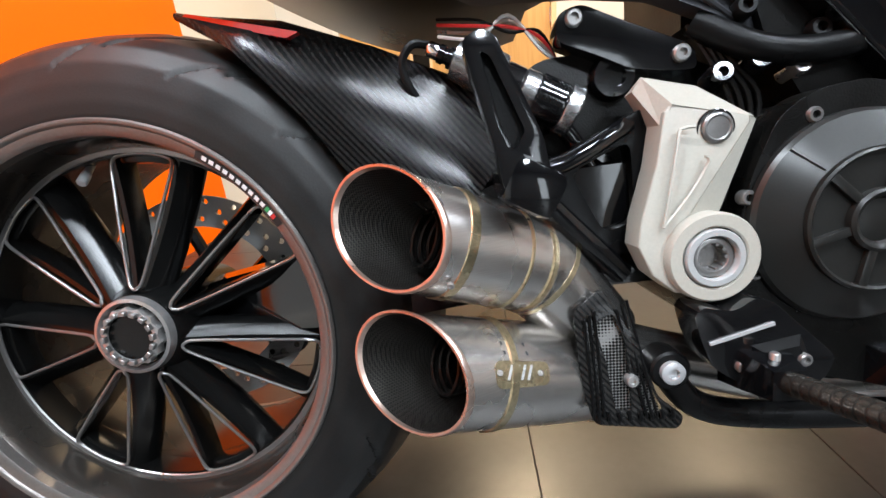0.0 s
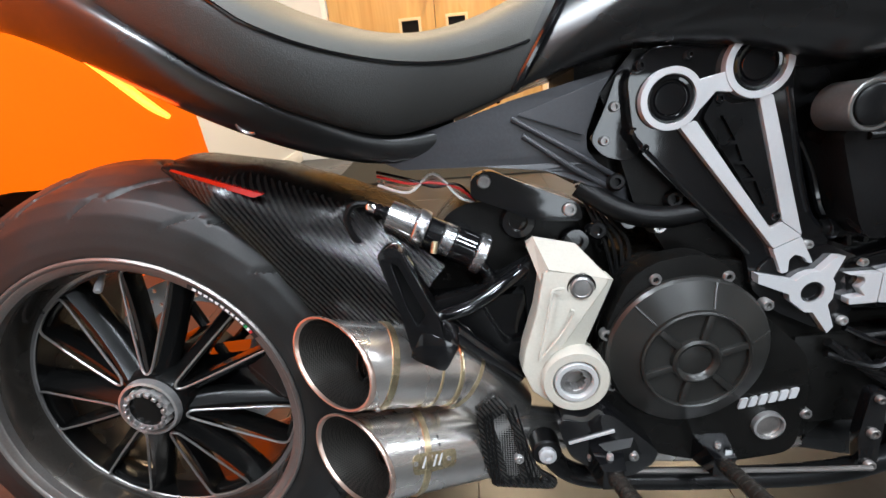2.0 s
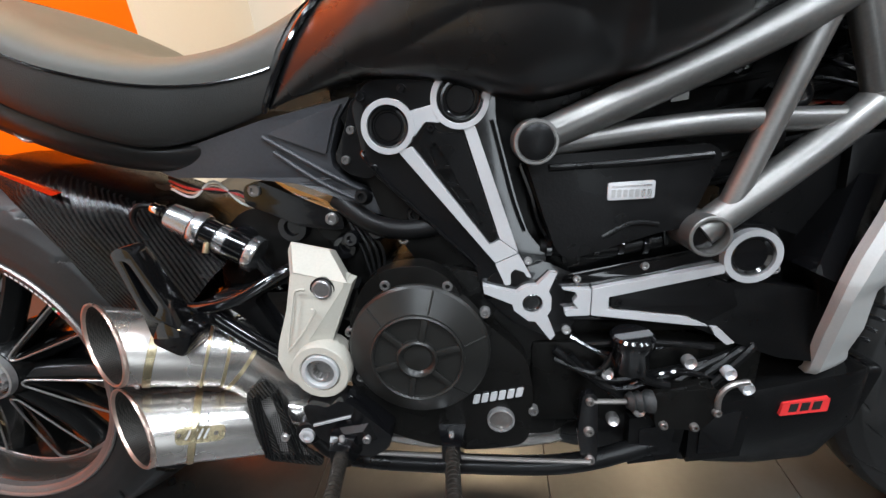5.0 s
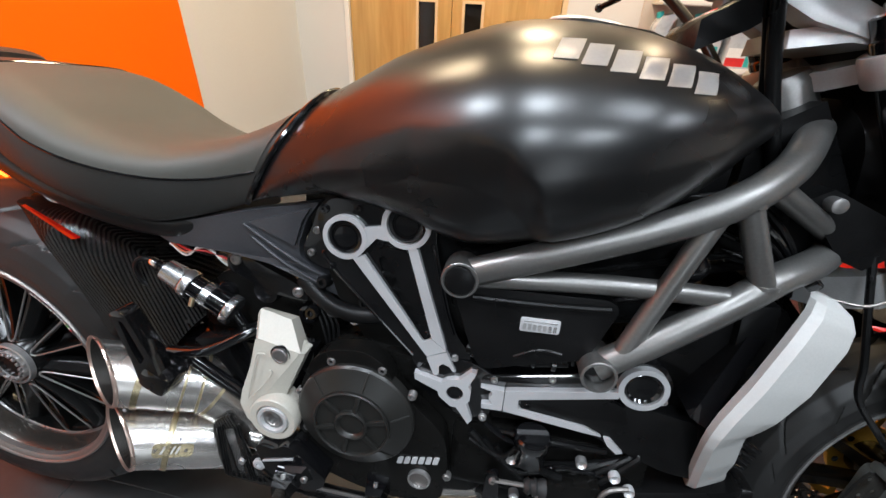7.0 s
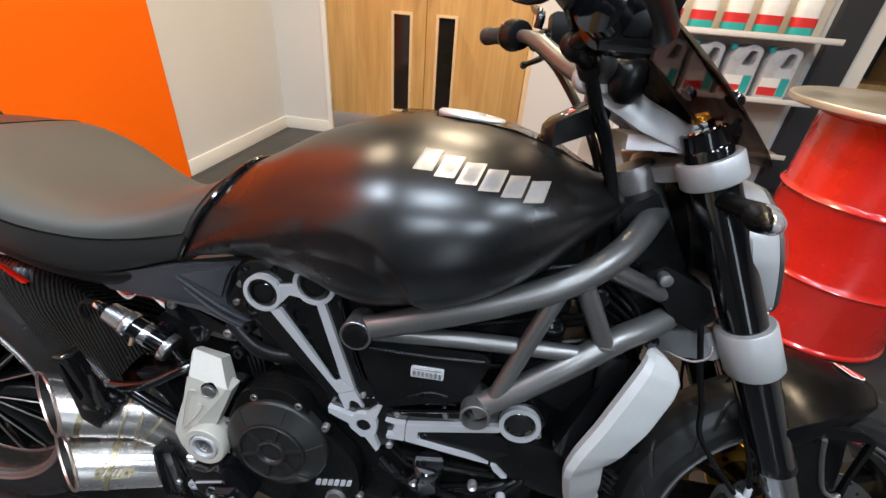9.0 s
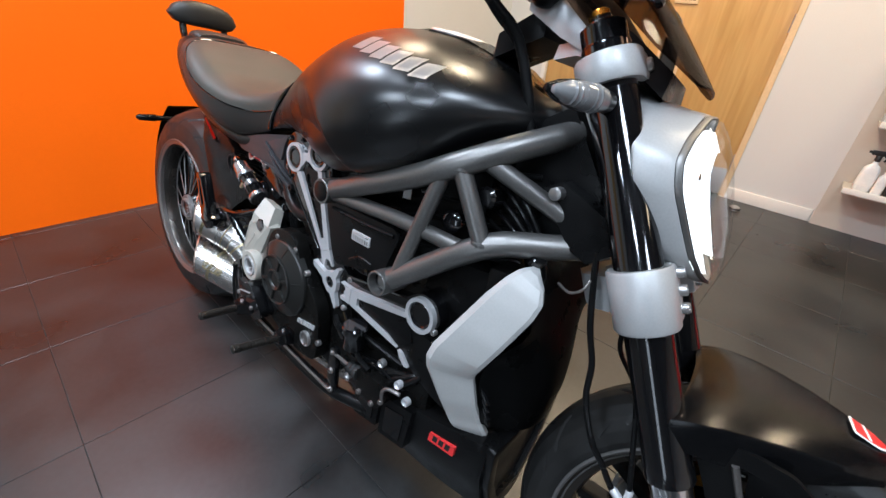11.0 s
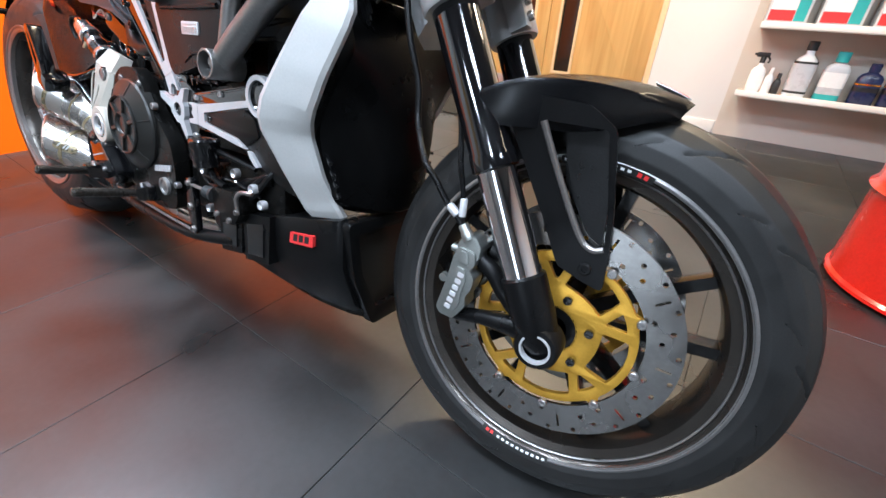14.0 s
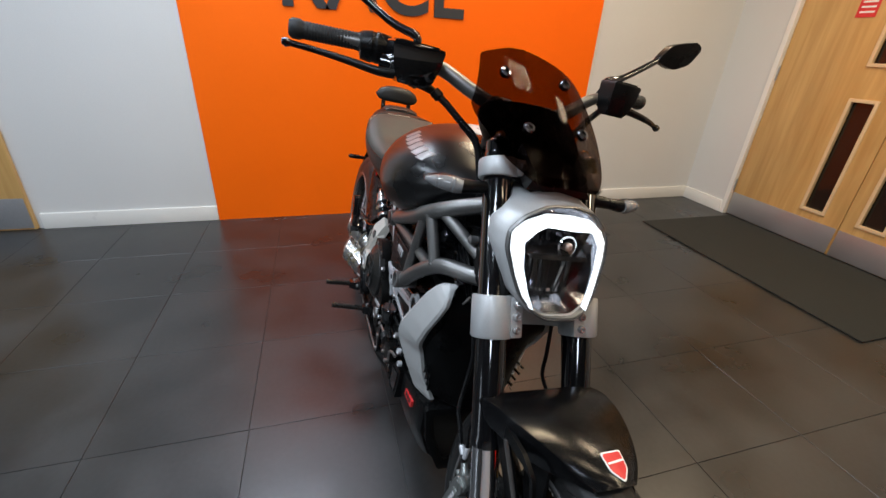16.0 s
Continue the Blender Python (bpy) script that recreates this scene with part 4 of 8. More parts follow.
def can2_y(p, lift=0.0):
    """The flank of the lower silencer at a given length and height."""
    d = Vector((0.835, 0.470, -0.285)).normalized()
    vx, vz = p[0] - 0.3148, p[1] - 0.3155
    m = vx * d.x + vz * d.z
    r = 0.0505 - 0.007 * m
    a, b, c = 1 - d.y ** 2, -2 * m * d.y, vx * vx + vz * vz - m * m - r * r
    return -0.1905 - (b + math.sqrt(max(1e-6, b * b - 4 * a * c))) / (2 * a) - lift



plate(pl, round_poly([(0.3875, 0.3043), (0.4345, 0.2910), (0.4355, 0.3084), (0.3870, 0.3252)], 0.006), lambda p: can2_y(p, 0.0015), lambda p: can2_y(p, -0.001))
ep = P("maker_plate", pl, M_HEAT, None, "brass tinted maker's plate on the silencer", 40, pose(0, 0, 0))
for i in range(4):
    x, z = 0.3965 + 0.0058 * i, 0.3088 - 0.0020 * i
    P("plate_mark", plate(bmesh.new(), [(x, z), (x + 0.0022, z - 0.0008), (x + 0.0064, z + 0.0086), (x + 0.0042, z + 0.0094)], lambda p: can2_y(p, 0.0022), lambda p: can2_y(p, 0.0012)), M_SILVERPRINT, ep, "engraved slanting stroke")
for i in range(3):
    x, z = 0.3960 + 0.0100 * i, 0.3262 - 0.0036 * i
    P("plate_mark", plate(bmesh.new(), [(x, z), (x + 0.0018, z - 0.0004), (x - 0.0012, z + 0.0080), (x - 0.0028, z + 0.0084)], lambda p: can2_y(p, 0.0008), lambda p: can2_y(p, -0.0004)), M_GREYPL, ep, "dark cut slot")
screws("plate_rivet", [(x, can2_y((x, z), 0.0015), z) for x, z in ((0.3905, 0.3160), (0.4265, 0.3035))], 0.0028, M_RIM, P, ep, (0.1, -1, 0.5), 0.0013)
rv = bmesh.new()
screw(rv, (0.357, -0.206, 0.392), 0.003, (0, -1, -0.4), 0.0012)
P("band_rivet", rv, M_GUN, can1)

# -- heat shield --
so = round_poly([(0.462, 0.346), (0.489, 0.366), (0.512, 0.330), (0.535, 0.262), (0.560, 0.240), (0.555, 0.228), (0.477, 0.238), (0.468, 0.275)], 0.008)
w1 = round_poly([(0.480, 0.335), (0.497, 0.344), (0.507, 0.315), (0.512, 0.250), (0.497, 0.250), (0.489, 0.300)], 0.005)
w2 = round_poly([(0.514, 0.305), (0.520, 0.292), (0.541, 0.246), (0.526, 0.245), (0.518, 0.270)], 0.004)


def shield_y(p):
    return -0.158 + 0.25 * max(0, p[1] - 0.325) + 0.10 * max(0, p[0] - 0.53)


shield = P("heat_shield", plate(bmesh.new(), so, lambda p: shield_y(p) - 0.004, shield_y, [w1, w2], 0.0015), M_CARBON, None, "carbon heat shield with mesh windows")
P("shield_mesh", plate(bmesh.new(), round_poly([(0.470, 0.345), (0.487, 0.360), (0.510, 0.328), (0.540, 0.243), (0.480, 0.243), (0.474, 0.28)], 0.005), lambda p: shield_y(p) + 0.002, lambda p: shield_y(p) + 0.004), M_MESH, shield, "fine steel mesh")
for i in range(8):
    x = 0.482 + 0.0095 * i
    P("shield_rib", tube(bmesh.new(), [(x - 0.002, -0.1635, 0.2510), (x - 0.001, -0.1640, 0.2445), (x, -0.1610, 0.2400)], 0.0018, 6, 3), M_PLASTIC, shield)
for a, b in (((0.471, 0.340), (0.477, 0.245)), ((0.500, 0.347), (0.524, 0.245))):
    for i in range(3):
        P("shield_rib", tube(bmesh.new(), [(a[0] + 0.0045 * i, shield_y(a) - 0.006, a[1] + 0.004 * i), (b[0] + 0.0045 * i, shield_y(b) - 0.006, b[1])], 0.0014, 6, 1), M_PLASTIC, shield)
ss = bmesh.new()
screw(ss, (0.511, -0.163, 0.281), 0.006)
P("shield_screw", ss, M_GUN, shield)

# -- white footrest bracket --
br = [(0.547, 0.514), (0.553, 0.521), (0.6165, 0.5058), (0.6165, 0.4995), (0.560, 0.421)]
br += [(0.578 + 0.036 * math.cos(radians(a)), 0.390 + 0.036 * math.sin(radians(a))) for a in range(100, -100, -20)]
br += [(0.549, 0.360), (0.530, 0.376), (0.519, 0.402), (0.523, 0.425), (0.538, 0.470)]


def br_y(p):
    return -0.146 - 0.016 * min(1, max(0, (0.52 - p[1]) / 0.14))


bracket = P("footrest_bracket", plate(bmesh.new(), br, lambda p: br_y(p) - 0.002, lambda p: br_y(p) + 0.030, [circle(0.578, 0.390, 0.0215, 24)], 0.003, seg=3), M_CREAM, None, "cream white forged footrest bracket", 16)
tp = bmesh.new()
loft(tp, [[(0.546, -0.147, 0.500), (0.553, -0.1495, 0.5195), (0.620, -0.1495, 0.504), (0.618, -0.118, 0.494), (0.547, -0.118, 0.500)],
          [(0.534, -0.114, 0.538), (0.541, -0.116, 0.550), (0.590, -0.116, 0.538), (0.590, -0.092, 0.530), (0.536, -0.092, 0.538)]])
P("bracket_horn", soften(tp, 0.003), M_CREAM, bracket)
gl = bmesh.new()
tube(gl, [(0.538, -0.1665, 0.418), (0.552, -0.160, 0.485), (0.556, -0.157, 0.498), (0.568, -0.157, 0.499)], 0.0015, 6, 2)
tube(gl, [(0.538, -0.1665, 0.418), (0.562, -0.163, 0.445), (0.578, -0.160, 0.470), (0.574, -0.1605, 0.474)], 0.0015, 6, 2)
P("bracket_bead", gl, M_CREAM, bracket)
P("bracket_facet", soften(loft(bmesh.new(), [[(0.6160, -0.1503, 0.5052), (0.6245, -0.145, 0.5020), (0.6245, -0.120, 0.5020), (0.6160, -0.120, 0.5052)],
                                              [(0.6160, -0.1505, 0.4995), (0.6230, -0.145, 0.4975), (0.6230, -0.120, 0.4975), (0.6160, -0.120, 0.4995)],
                                              [(0.5590, -0.1590, 0.4200), (0.5925, -0.150, 0.4260), (0.5925, -0.132, 0.4260), (0.5590, -0.132, 0.4200)]]), 0.0012), M_CREAM, bracket, "", 20)
P("bolt_recess", turned([(-0.004, 0.0158), (0.0014, 0.0158), (0.0018, 0.0150), (0.0004, 0.0132)], (0.588, -0.1495, 0.497), (0.588, -0.2, 0.496), 32), M_GLOSS, bracket, "dark ring round the bolt head")
P("bracket_bolt", turned([(-0.004, 0.0128), (0.0042, 0.0128), (0.0056, 0.0115), (0.0058, 0.0100), (0.0050, 0.0090), (0.0054, 0)], (0.588, -0.1495, 0.497), (0.588, -0.2, 0.496), 32), M_EDGE, bracket, "blue grey round bolt head")
PV = (0.578, 0, 0.390)
P("pivot_face", spin(bmesh.new(), [(-0.150, 0.0385), (-0.1685, 0.0385), (-0.1710, 0.0365), (-0.1712, 0.0275), (-0.1700, 0.0262), (-0.160, 0.0260)], PV, 56, closed=True), M_CREAM, bracket, "raised cream ring round the pivot")
P("pivot_ring", spin(bmesh.new(), [(-0.160, 0.0248), (-0.1715, 0.0246), (-0.1728, 0.0236), (-0.1728, 0.0192), (-0.1715, 0.0182), (-0.160, 0.0180)], PV, 48, closed=True), M_SILVER, bracket, "machined pivot ring")
P("pivot_bolt", spin(bmesh.new(), [(-0.150, 0.0178), (-0.1672, 0.0172), (-0.1682, 0.0160), (-0.1682, 0.0125), (-0.1665, 0.0112), (-0.1560, 0.0105), (-0.1555, 0)], PV, 40), M_EDGE, bracket, "hollow pivot bolt")
for i in range(10):
    a = 2 * math.pi * i / 10
    P("pivot_spline", turned([(0, 0.0017), (0.012, 0.0017)], (PV[0] + 0.0112 * math.cos(a), -0.1555, PV[2] + 0.0112 * math.sin(a)), (PV[0] + 0.0112 * math.cos(a), -1.0, PV[2] + 0.0112 * math.sin(a)), 8), M_EDGE, bracket)
P("bracket_foot", soften(loft(bmesh.new(), [[(0.590, -0.150, 0.372), (0.612, -0.150, 0.360), (0.612, -0.125, 0.360), (0.590, -0.125, 0.372)], [(0.640, -0.140, 0.343), (0.650, -0.140, 0.346), (0.650, -0.125, 0.346), (0.640, -0.125, 0.343)]]), 0.003), M_CREAM, bracket)

# -- swingarm and dark mass behind the bracket --
sw = bmesh.new()
loft(sw, [[(x, -h, z - d), (x, -h, z + d), (x, -h + 0.03, z + d + 0.004), (x, -h + 0.03, z - d - 0.004)] for x, z, d, h in ((0.02, 0.337, 0.03, 0.02), (0.25, 0.37, 0.045, 0.09), (0.42, 0.41, 0.06, 0.10), (0.62, 0.42, 0.06, 0.11))])
P("swingarm", soften(sw, 0.012), M_GLOSS, None, "black cast swingarm")
beam = bmesh.new()
loft(beam, [[(x, y0, z - h), (x, y1, z - h), (x, y1, z + h), (x, y0, z + h)] for x, y0, y1, z, h in ((0.04, 0.125, 0.165, 0.337, 0.034), (0.10, 0.125, 0.170, 0.340, 0.060), (0.18, 0.125, 0.175, 0.350, 0.082), (0.34, 0.120, 0.175, 0.380, 0.088), (0.50, 0.085, 0.150, 0.410, 0.080))])
P("swingarm_beam", soften(beam, 0.012), M_ENGINE, None, "black cast swingarm beam on the far side")
P("swingarm_rib", tube(bmesh.new(), [(0.40, -0.150, 0.470), (0.46, -0.146, 0.478), (0.515, -0.122, 0.503), (0.545, -0.098, 0.515)], 0.0085, 12, 5), M_GLOSS, None, "black footrest stay")
P("swingarm_rib", tube(bmesh.new(), [(0.43, -0.145, 0.462), (0.47, -0.135, 0.42), (0.52, -0.12, 0.37)], 0.011, 12, 4), M_GLOSS, None, "black footrest stay")
P("stay_web", plate(bmesh.new(), round_poly([(0.415, 0.475), (0.47, 0.487), (0.545, 0.525), (0.55, 0.40), (0.50, 0.38), (0.46, 0.44)], 0.01), -0.118, -0.095, [round_poly([(0.475, 0.47), (0.53, 0.495), (0.535, 0.42), (0.505, 0.41)], 0.012)], 0.003), M_PLASTIC, None, "black support casting")

lk = bmesh.new()
plate(lk, round_poly([(0.405, 0.468), (0.415, 0.545), (0.455, 0.585), (0.560, 0.590), (0.640, 0.560), (0.650, 0.47), (0.62, 0.36), (0.50, 0.345), (0.44, 0.40)], 0.02), -0.070, 0.075, (), 0.012)
P("shock_linkage", lk, M_ENGINE, None, "black cast shock linkage")
for x, z, r in ((0.455, 0.545, 0.019), (0.530, 0.560, 0.023), (0.600, 0.530, 0.018), (0.505, 0.470, 0.026), (0.560, 0.445, 0.014)):
    P("linkage_boss", turned([(-0.01, r), (0.010, r * 0.95), (0.014, r * 0.85), (0.014, r * 0.5), (0.008, r * 0.45), (0.008, 0)], (x, -0.070, z), (x, -1.07, z), 24), M_GLOSS, None, "black linkage boss")
P("linkage_rod", tube(bmesh.new(), [(0.455, -0.088, 0.545), (0.505, -0.090, 0.47), (0.52, -0.090, 0.40)], 0.009, 12, 4), M_GLOSS, None, "black suspension rod")
for k in range(4):
    P("wire", tube(bmesh.new(), [(0.60 + 0.008 * k, -0.082, 0.60), (0.615 + 0.006 * k, -0.092, 0.565), (0.630 + 0.009 * k, -0.098, 0.53), (0.64 + 0.005 * k, -0.10, 0.49)], 0.0024, 6, 4), M_PLASTIC, None, "thin black wire")

# -- folding passenger footpeg --
pg = bmesh.new()
plate(pg, round_poly([(0.378, 0.568), (0.392, 0.575), (0.402, 0.570), (0.432, 0.500), (0.438, 0.468), (0.420, 0.448), (0.402, 0.462), (0.398, 0.492)], 0.008), -0.212, -0.186, [round_poly([(0.391, 0.560), (0.398, 0.556), (0.420, 0.503), (0.411, 0.490), (0.402, 0.512)], 0.004)], 0.004)
peg = P("passenger_peg", pg, M_GLOSS, None, "folded black passenger footpeg")
P("peg_groove", plate(bmesh.new(), round_poly([(0.390, 0.561), (0.399, 0.557), (0.421, 0.503), (0.411, 0.489), (0.401, 0.512)], 0.004), -0.203, -0.190), M_PLASTIC, peg)
P("peg_knuckle", soften(box(bmesh.new(), (0.425, -0.190, 0.462), (0.044, 0.05, 0.038), Euler((0, 0.5, 0)).to_matrix(), 0.010), 0), M_GLOSS, peg)

# -- rear shock with remote adjuster --
A, B = Vector((0.350, -0.102, 0.598)), Vector((0.4810, -0.100, 0.5280))
sh = P("damper_adjuster", turned([(0.026, 0.010), (0.028, 0.0180), (0.044, 0.0195), (0.060, 0.0205), (0.061, 0.012)], A, B, 24), M_POLISH, None, "silver and black remote damper adjuster")
P("adjuster_tip", turned([(0.0, 0.0), (0.0, 0.006), (0.002, 0.0075), (0.011, 0.0075), (0.012, 0.005)], A, B, 18), M_CHROME, sh, "chrome adjuster tip")
P("adjuster_neck", turned([(0.010, 0.006), (0.012, 0.009), (0.017, 0.009), (0.018, 0.0075), (0.021, 0.0075), (0.022, 0.010), (0.027, 0.010)], A, B, 18), M_GLOSS, sh, "black adjuster neck")
P("adjuster_collar", turned([(0.060, 0.018), (0.062, 0.0225), (0.064, 0.0235), (0.074, 0.0235), (0.076, 0.0225), (0.077, 0.018)], A, B, 28), M_POLISH, sh, "bright flanged collar")
P("adjuster_sleeve", turned([(0.076, 0.017), (0.078, 0.0195), (0.094, 0.0195), (0.096, 0.017)], A, B, 24), M_GLOSS, sh, "black adjuster sleeve")
P("adjuster_band", turned([(0.095, 0.018), (0.097, 0.0205), (0.110, 0.0205), (0.112, 0.018)], A, B, 24), M_POLISH, sh, "bright adjuster band")
kn = [(0.110, 0.018), (0.112, 0.0225)]
for i in range(7):
    kn += [(0.114 + 0.0034 * i, 0.0225), (0.116 + 0.0034 * i, 0.0225), (0.1162 + 0.0034 * i, 0.0215), (0.1170 + 0.0034 * i, 0.0215)]
P("adjuster_knob", turned(kn + [(0.140, 0.021)], A, B, 32), M_GLOSS, sh, "black ribbed adjuster knob")
P("adjuster_ring", turned([(0.139, 0.020), (0.140, 0.0245), (0.141, 0.0252), (0.151, 0.0252), (0.153, 0.0235), (0.153, 0)], A, B, 32), M_POLISH, sh, "bright adjuster end ring")
P("adjuster_screw", turned([(0, 0.004), (0.014, 0.004), (0.014, 0)], (0.428, -0.118, 0.552), (0.424, -0.125, 0.532), 10), M_HEAT, sh, "small brass adjuster screw")
sp = bmesh.new()
tube(sp, [(0.40 + 0.045 * math.cos(a * 0.5), 0.0 + 0.04 * math.sin(a), 0.52 - 0.0045 * a) for a in np.linspace(0, 12 * math.pi, 97)], 0.006, 8, 1)
P("shock_spring", sp, M_GLOSS, None, "black rear shock spring")
P("hydraulic_hose", tube(bmesh.new(), [(0.352, -0.102, 0.600), (0.335, -0.108, 0.600), (0.325, -0.108, 0.582), (0.335, -0.104, 0.555), (0.36, -0.09, 0.545)], 0.004, 8, 6), M_PLASTIC, None, "black hydraulic hose")
for i, (dz, c) in enumerate(((0.0, M_COPPER), (0.006, M_REDPRINT), (0.011, M_PLASTIC), (-0.005, M_WHITEPRINT))):
    P("wire", tube(bmesh.new(), [(0.36, -0.07, 0.622 + dz), (0.40, -0.085, 0.612 + dz), (0.43, -0.08, 0.622 - dz), (0.46, -0.075, 0.600 + dz), (0.48, -0.06, 0.585)], 0.0018, 6, 5), c, None, "thin loose wire")

# -- seat, tail and tank --


def body_ring(x, zt, w, zw, zb, wb, shear=0.0, top_pow=2.3, low_pow=2.0, n=12, m=9, dish=0.0):
    """A closed cross-section of tank or seat: domed top, widest at zw, tucked in to the lower edge."""
    half = []
    for k in range(n + 1):
        a = math.pi / 2 * k / n
        y = w * math.sin(a) ** (2 / top_pow)
        z = zw + (zt - zw) * math.cos(a) ** (2 / top_pow) - dish * max(0, 1 - (y / (0.75 * w)) ** 2)
        half.append((y, z))
    for k in range(1, m + 1):
        t = k / m
        a = math.pi / 2 * t
        half.append((wb + (w - wb) * math.cos(a) ** (2 / low_pow), zw + (zb - zw) * math.sin(a) ** (2 / low_pow)))
    pts = [(y, z) for y, z in half] + [(-y, z) for y, z in reversed(half[1:])]
    return [(x + shear * (z - zb), -y, z) for y, z in pts]


def table(rows, count):
    """Rows of x and values, resampled smoothly."""
    R = np.array(rows, float)
    xs = np.linspace(0, len(R) - 1, count)
    out = []
    for s in xs:
        i = int(min(s, len(R) - 2))
        t = s - i
        a, b, c, d = R[max(i - 1, 0)], R[i], R[i + 1], R[min(i + 2, len(R) - 1)]
        out.append(0.5 * (2 * b + (c - a) * t + (2 * a - 5 * b + 4 * c - d) * t * t + (3 * b - a - 3 * c + d) * t ** 3))
    return out


TANK = [  # x, top, half width, its height, lower edge, half width there, shear
    (0.530, 0.864, 0.106, 0.752, 0.712, 0.098, 0.60),
    (0.585, 0.893, 0.128, 0.768, 0.728, 0.112, 0.55),
    (0.660, 0.926, 0.160, 0.784, 0.741, 0.130, 0.42),
    (0.750, 0.950, 0.196, 0.796, 0.732, 0.146, 0.25),
    (0.840, 0.966, 0.224, 0.804, 0.708, 0.158, 0.08),
    (0.920, 0.972, 0.234, 0.812, 0.722, 0.166, 0.0),
    (1.010, 0.966, 0.222, 0.828, 0.752, 0.160, 0.0),
    (1.085, 0.946, 0.186, 0.848, 0.790, 0.132, 0.0),
    (1.145, 0.918, 0.132, 0.865, 0.832, 0.092, 0.0),
    (1.190, 0.894, 0.072, 0.872, 0.852, 0.050, 0.0),
    (1.205, 0.882, 0.030, 0.872, 0.862, 0.022, 0.0),
]
CREASE = ((0.50, 0.690), (0.525, 0.709), (0.576, 0.750), (0.675, 0.808), (0.779, 0.843), (0.846, 0.844), (0.884, 0.834), (0.916, 0.801), (0.940, 0.745))


def tank_ring(r):
    """A tank section whose flank steps in under the crease of the knee panel."""
    out = []
    for x, y, z in body_ring(*r, top_pow=2.15, low_pow=1.75, n=44, m=48):
        zc = float(np.interp(x, [p[0] for p in CREASE], [p[1] for p in CREASE], left=0, right=0))
        k = min(1, max(0, (zc - z) / 0.055))
        fade = min(1, max(0, (x - 0.52) / 0.08))
        out.append((x, y * (1 - 0.105 * fade * k), z))
    return out


tank = P("fuel_tank", loft(bmesh.new(), [tank_ring(r) for r in table(TANK, 200)]), M_MATT, None, "matt black fuel tank", 60)
# filler cap
P("filler_cap", turned([(-0.02, 0.052), (0.003, 0.052), (0.006, 0.049), (0.007, 0.040), (0.005, 0.038), (0.006, 0.020), (0.009, 0.018), (0.009, 0)], (0.965, 0.0, 0.968), (0.985, 0, 1.2), 40), M_ALU, tank, "machined aluminium filler cap")
tc = bmesh.new()
loft(tc, [[(x, -w, z + 0.001), (x, 0, z + 0.006), (x, w, z + 0.001)] for x, w, z in ((0.86, 0.030, 0.966), (0.95, 0.062, 0.970), (1.03, 0.058, 0.961), (1.10, 0.045, 0.940), (1.17, 0.030, 0.902))], False, False)
bmesh.ops.solidify(tc, geom=tc.faces[:], thickness=0.004)
P("tank_spine", tc, M_GLOSS, tank, "gloss black tank spine panel")


def tank_side(x, z):
    """The point of the right flank at a given length and height."""
    R = table(TANK, 200)
    r = min(R, key=lambda q: abs(q[0] - x))
    ring = body_ring(*r, top_pow=2.15, low_pow=1.75)
    half = [p for p in ring if p[1] <= 1e-6]
    a = min(zip(half, half[1:]), key=lambda pq: abs((pq[0][2] + pq[1][2]) / 2 - z))
    t = (z - a[0][2]) / (a[1][2] - a[0][2] + 1e-9)
    return Vector(a[0]).lerp(Vector(a[1]), min(1, max(0, t)))


# maker's emblem as six plain slanted blocks
for i in range(6):
    bm = bmesh.new()
    x0 = 0.914 + 0.0262 * i
    top, bot = 0.9375 - 0.0046 * i, 0.9165 - 0.0046 * i
    rows_ = []
    for k in range(5):
        t = k / 4
        row_ = []
        for q in range(5):
            s = q / 4
            z = bot + (top - bot) * t
            x = x0 + 0.0238 * s + 0.009 * t
            p = tank_side(x, z)
            p.x = x
            row_.append(p + Vector((0.0, -0.0012, 0.0008)))
        rows_.append(row_)
    loft(bm, rows_, False, False)
    bmesh.ops.solidify(bm, geom=bm.faces[:], thickness=0.0008)
    P("emblem_block", bm, M_SILVERPRINT, tank, "plain silver block of the tank emblem", 60)

strip = []
for r in table(TANK, 46)[:1]:
    ring = body_ring(r[0] - 0.002, r[1] + 0.005, r[2] + 0.004, r[3], r[4], r[5] + 0.004, r[6], 2.15, 1.75)
    strip = [p for p in ring]
P("tank_seam", tube(bmesh.new(), strip[-21:-1] + strip[:22], 0.0042, 8, 1), M_GLOSS, tank, "black trim strip between tank and seat")

SEAT = [  # x, top, half width, its height, lower edge, half width there, shear
    (0.028, 0.872, 0.055, 0.856, 0.836, 0.050, 0.0),
    (0.060, 0.880, 0.098, 0.852, 0.828, 0.090, 0.0),
    (0.115, 0.880, 0.140, 0.842, 0.810, 0.128, 0.0),
    (0.185, 0.871, 0.168, 0.822, 0.774, 0.152, 0.0),
    (0.255, 0.841, 0.178, 0.789, 0.728, 0.154, 0.0),
    (0.320, 0.804, 0.170, 0.758, 0.697, 0.146, 0.05),
    (0.385, 0.783, 0.148, 0.740, 0.676, 0.128, 0.20),
    (0.440, 0.795, 0.124, 0.736, 0.682, 0.110, 0.40),
    (0.490, 0.826, 0.110, 0.742, 0.697, 0.101, 0.54),
    (0.526, 0.860, 0.105, 0.750, 0.710, 0.098, 0.60),
]
seat = P("seat", loft(bmesh.new(), [body_ring(*r, top_pow=2.7, low_pow=2.2, dish=0.010 * math.exp(-((r[0] - 0.28) / 0.12) ** 2)) for r in table(SEAT, 44)]), M_LEATHER, None, "black stitched leather seat", 55)
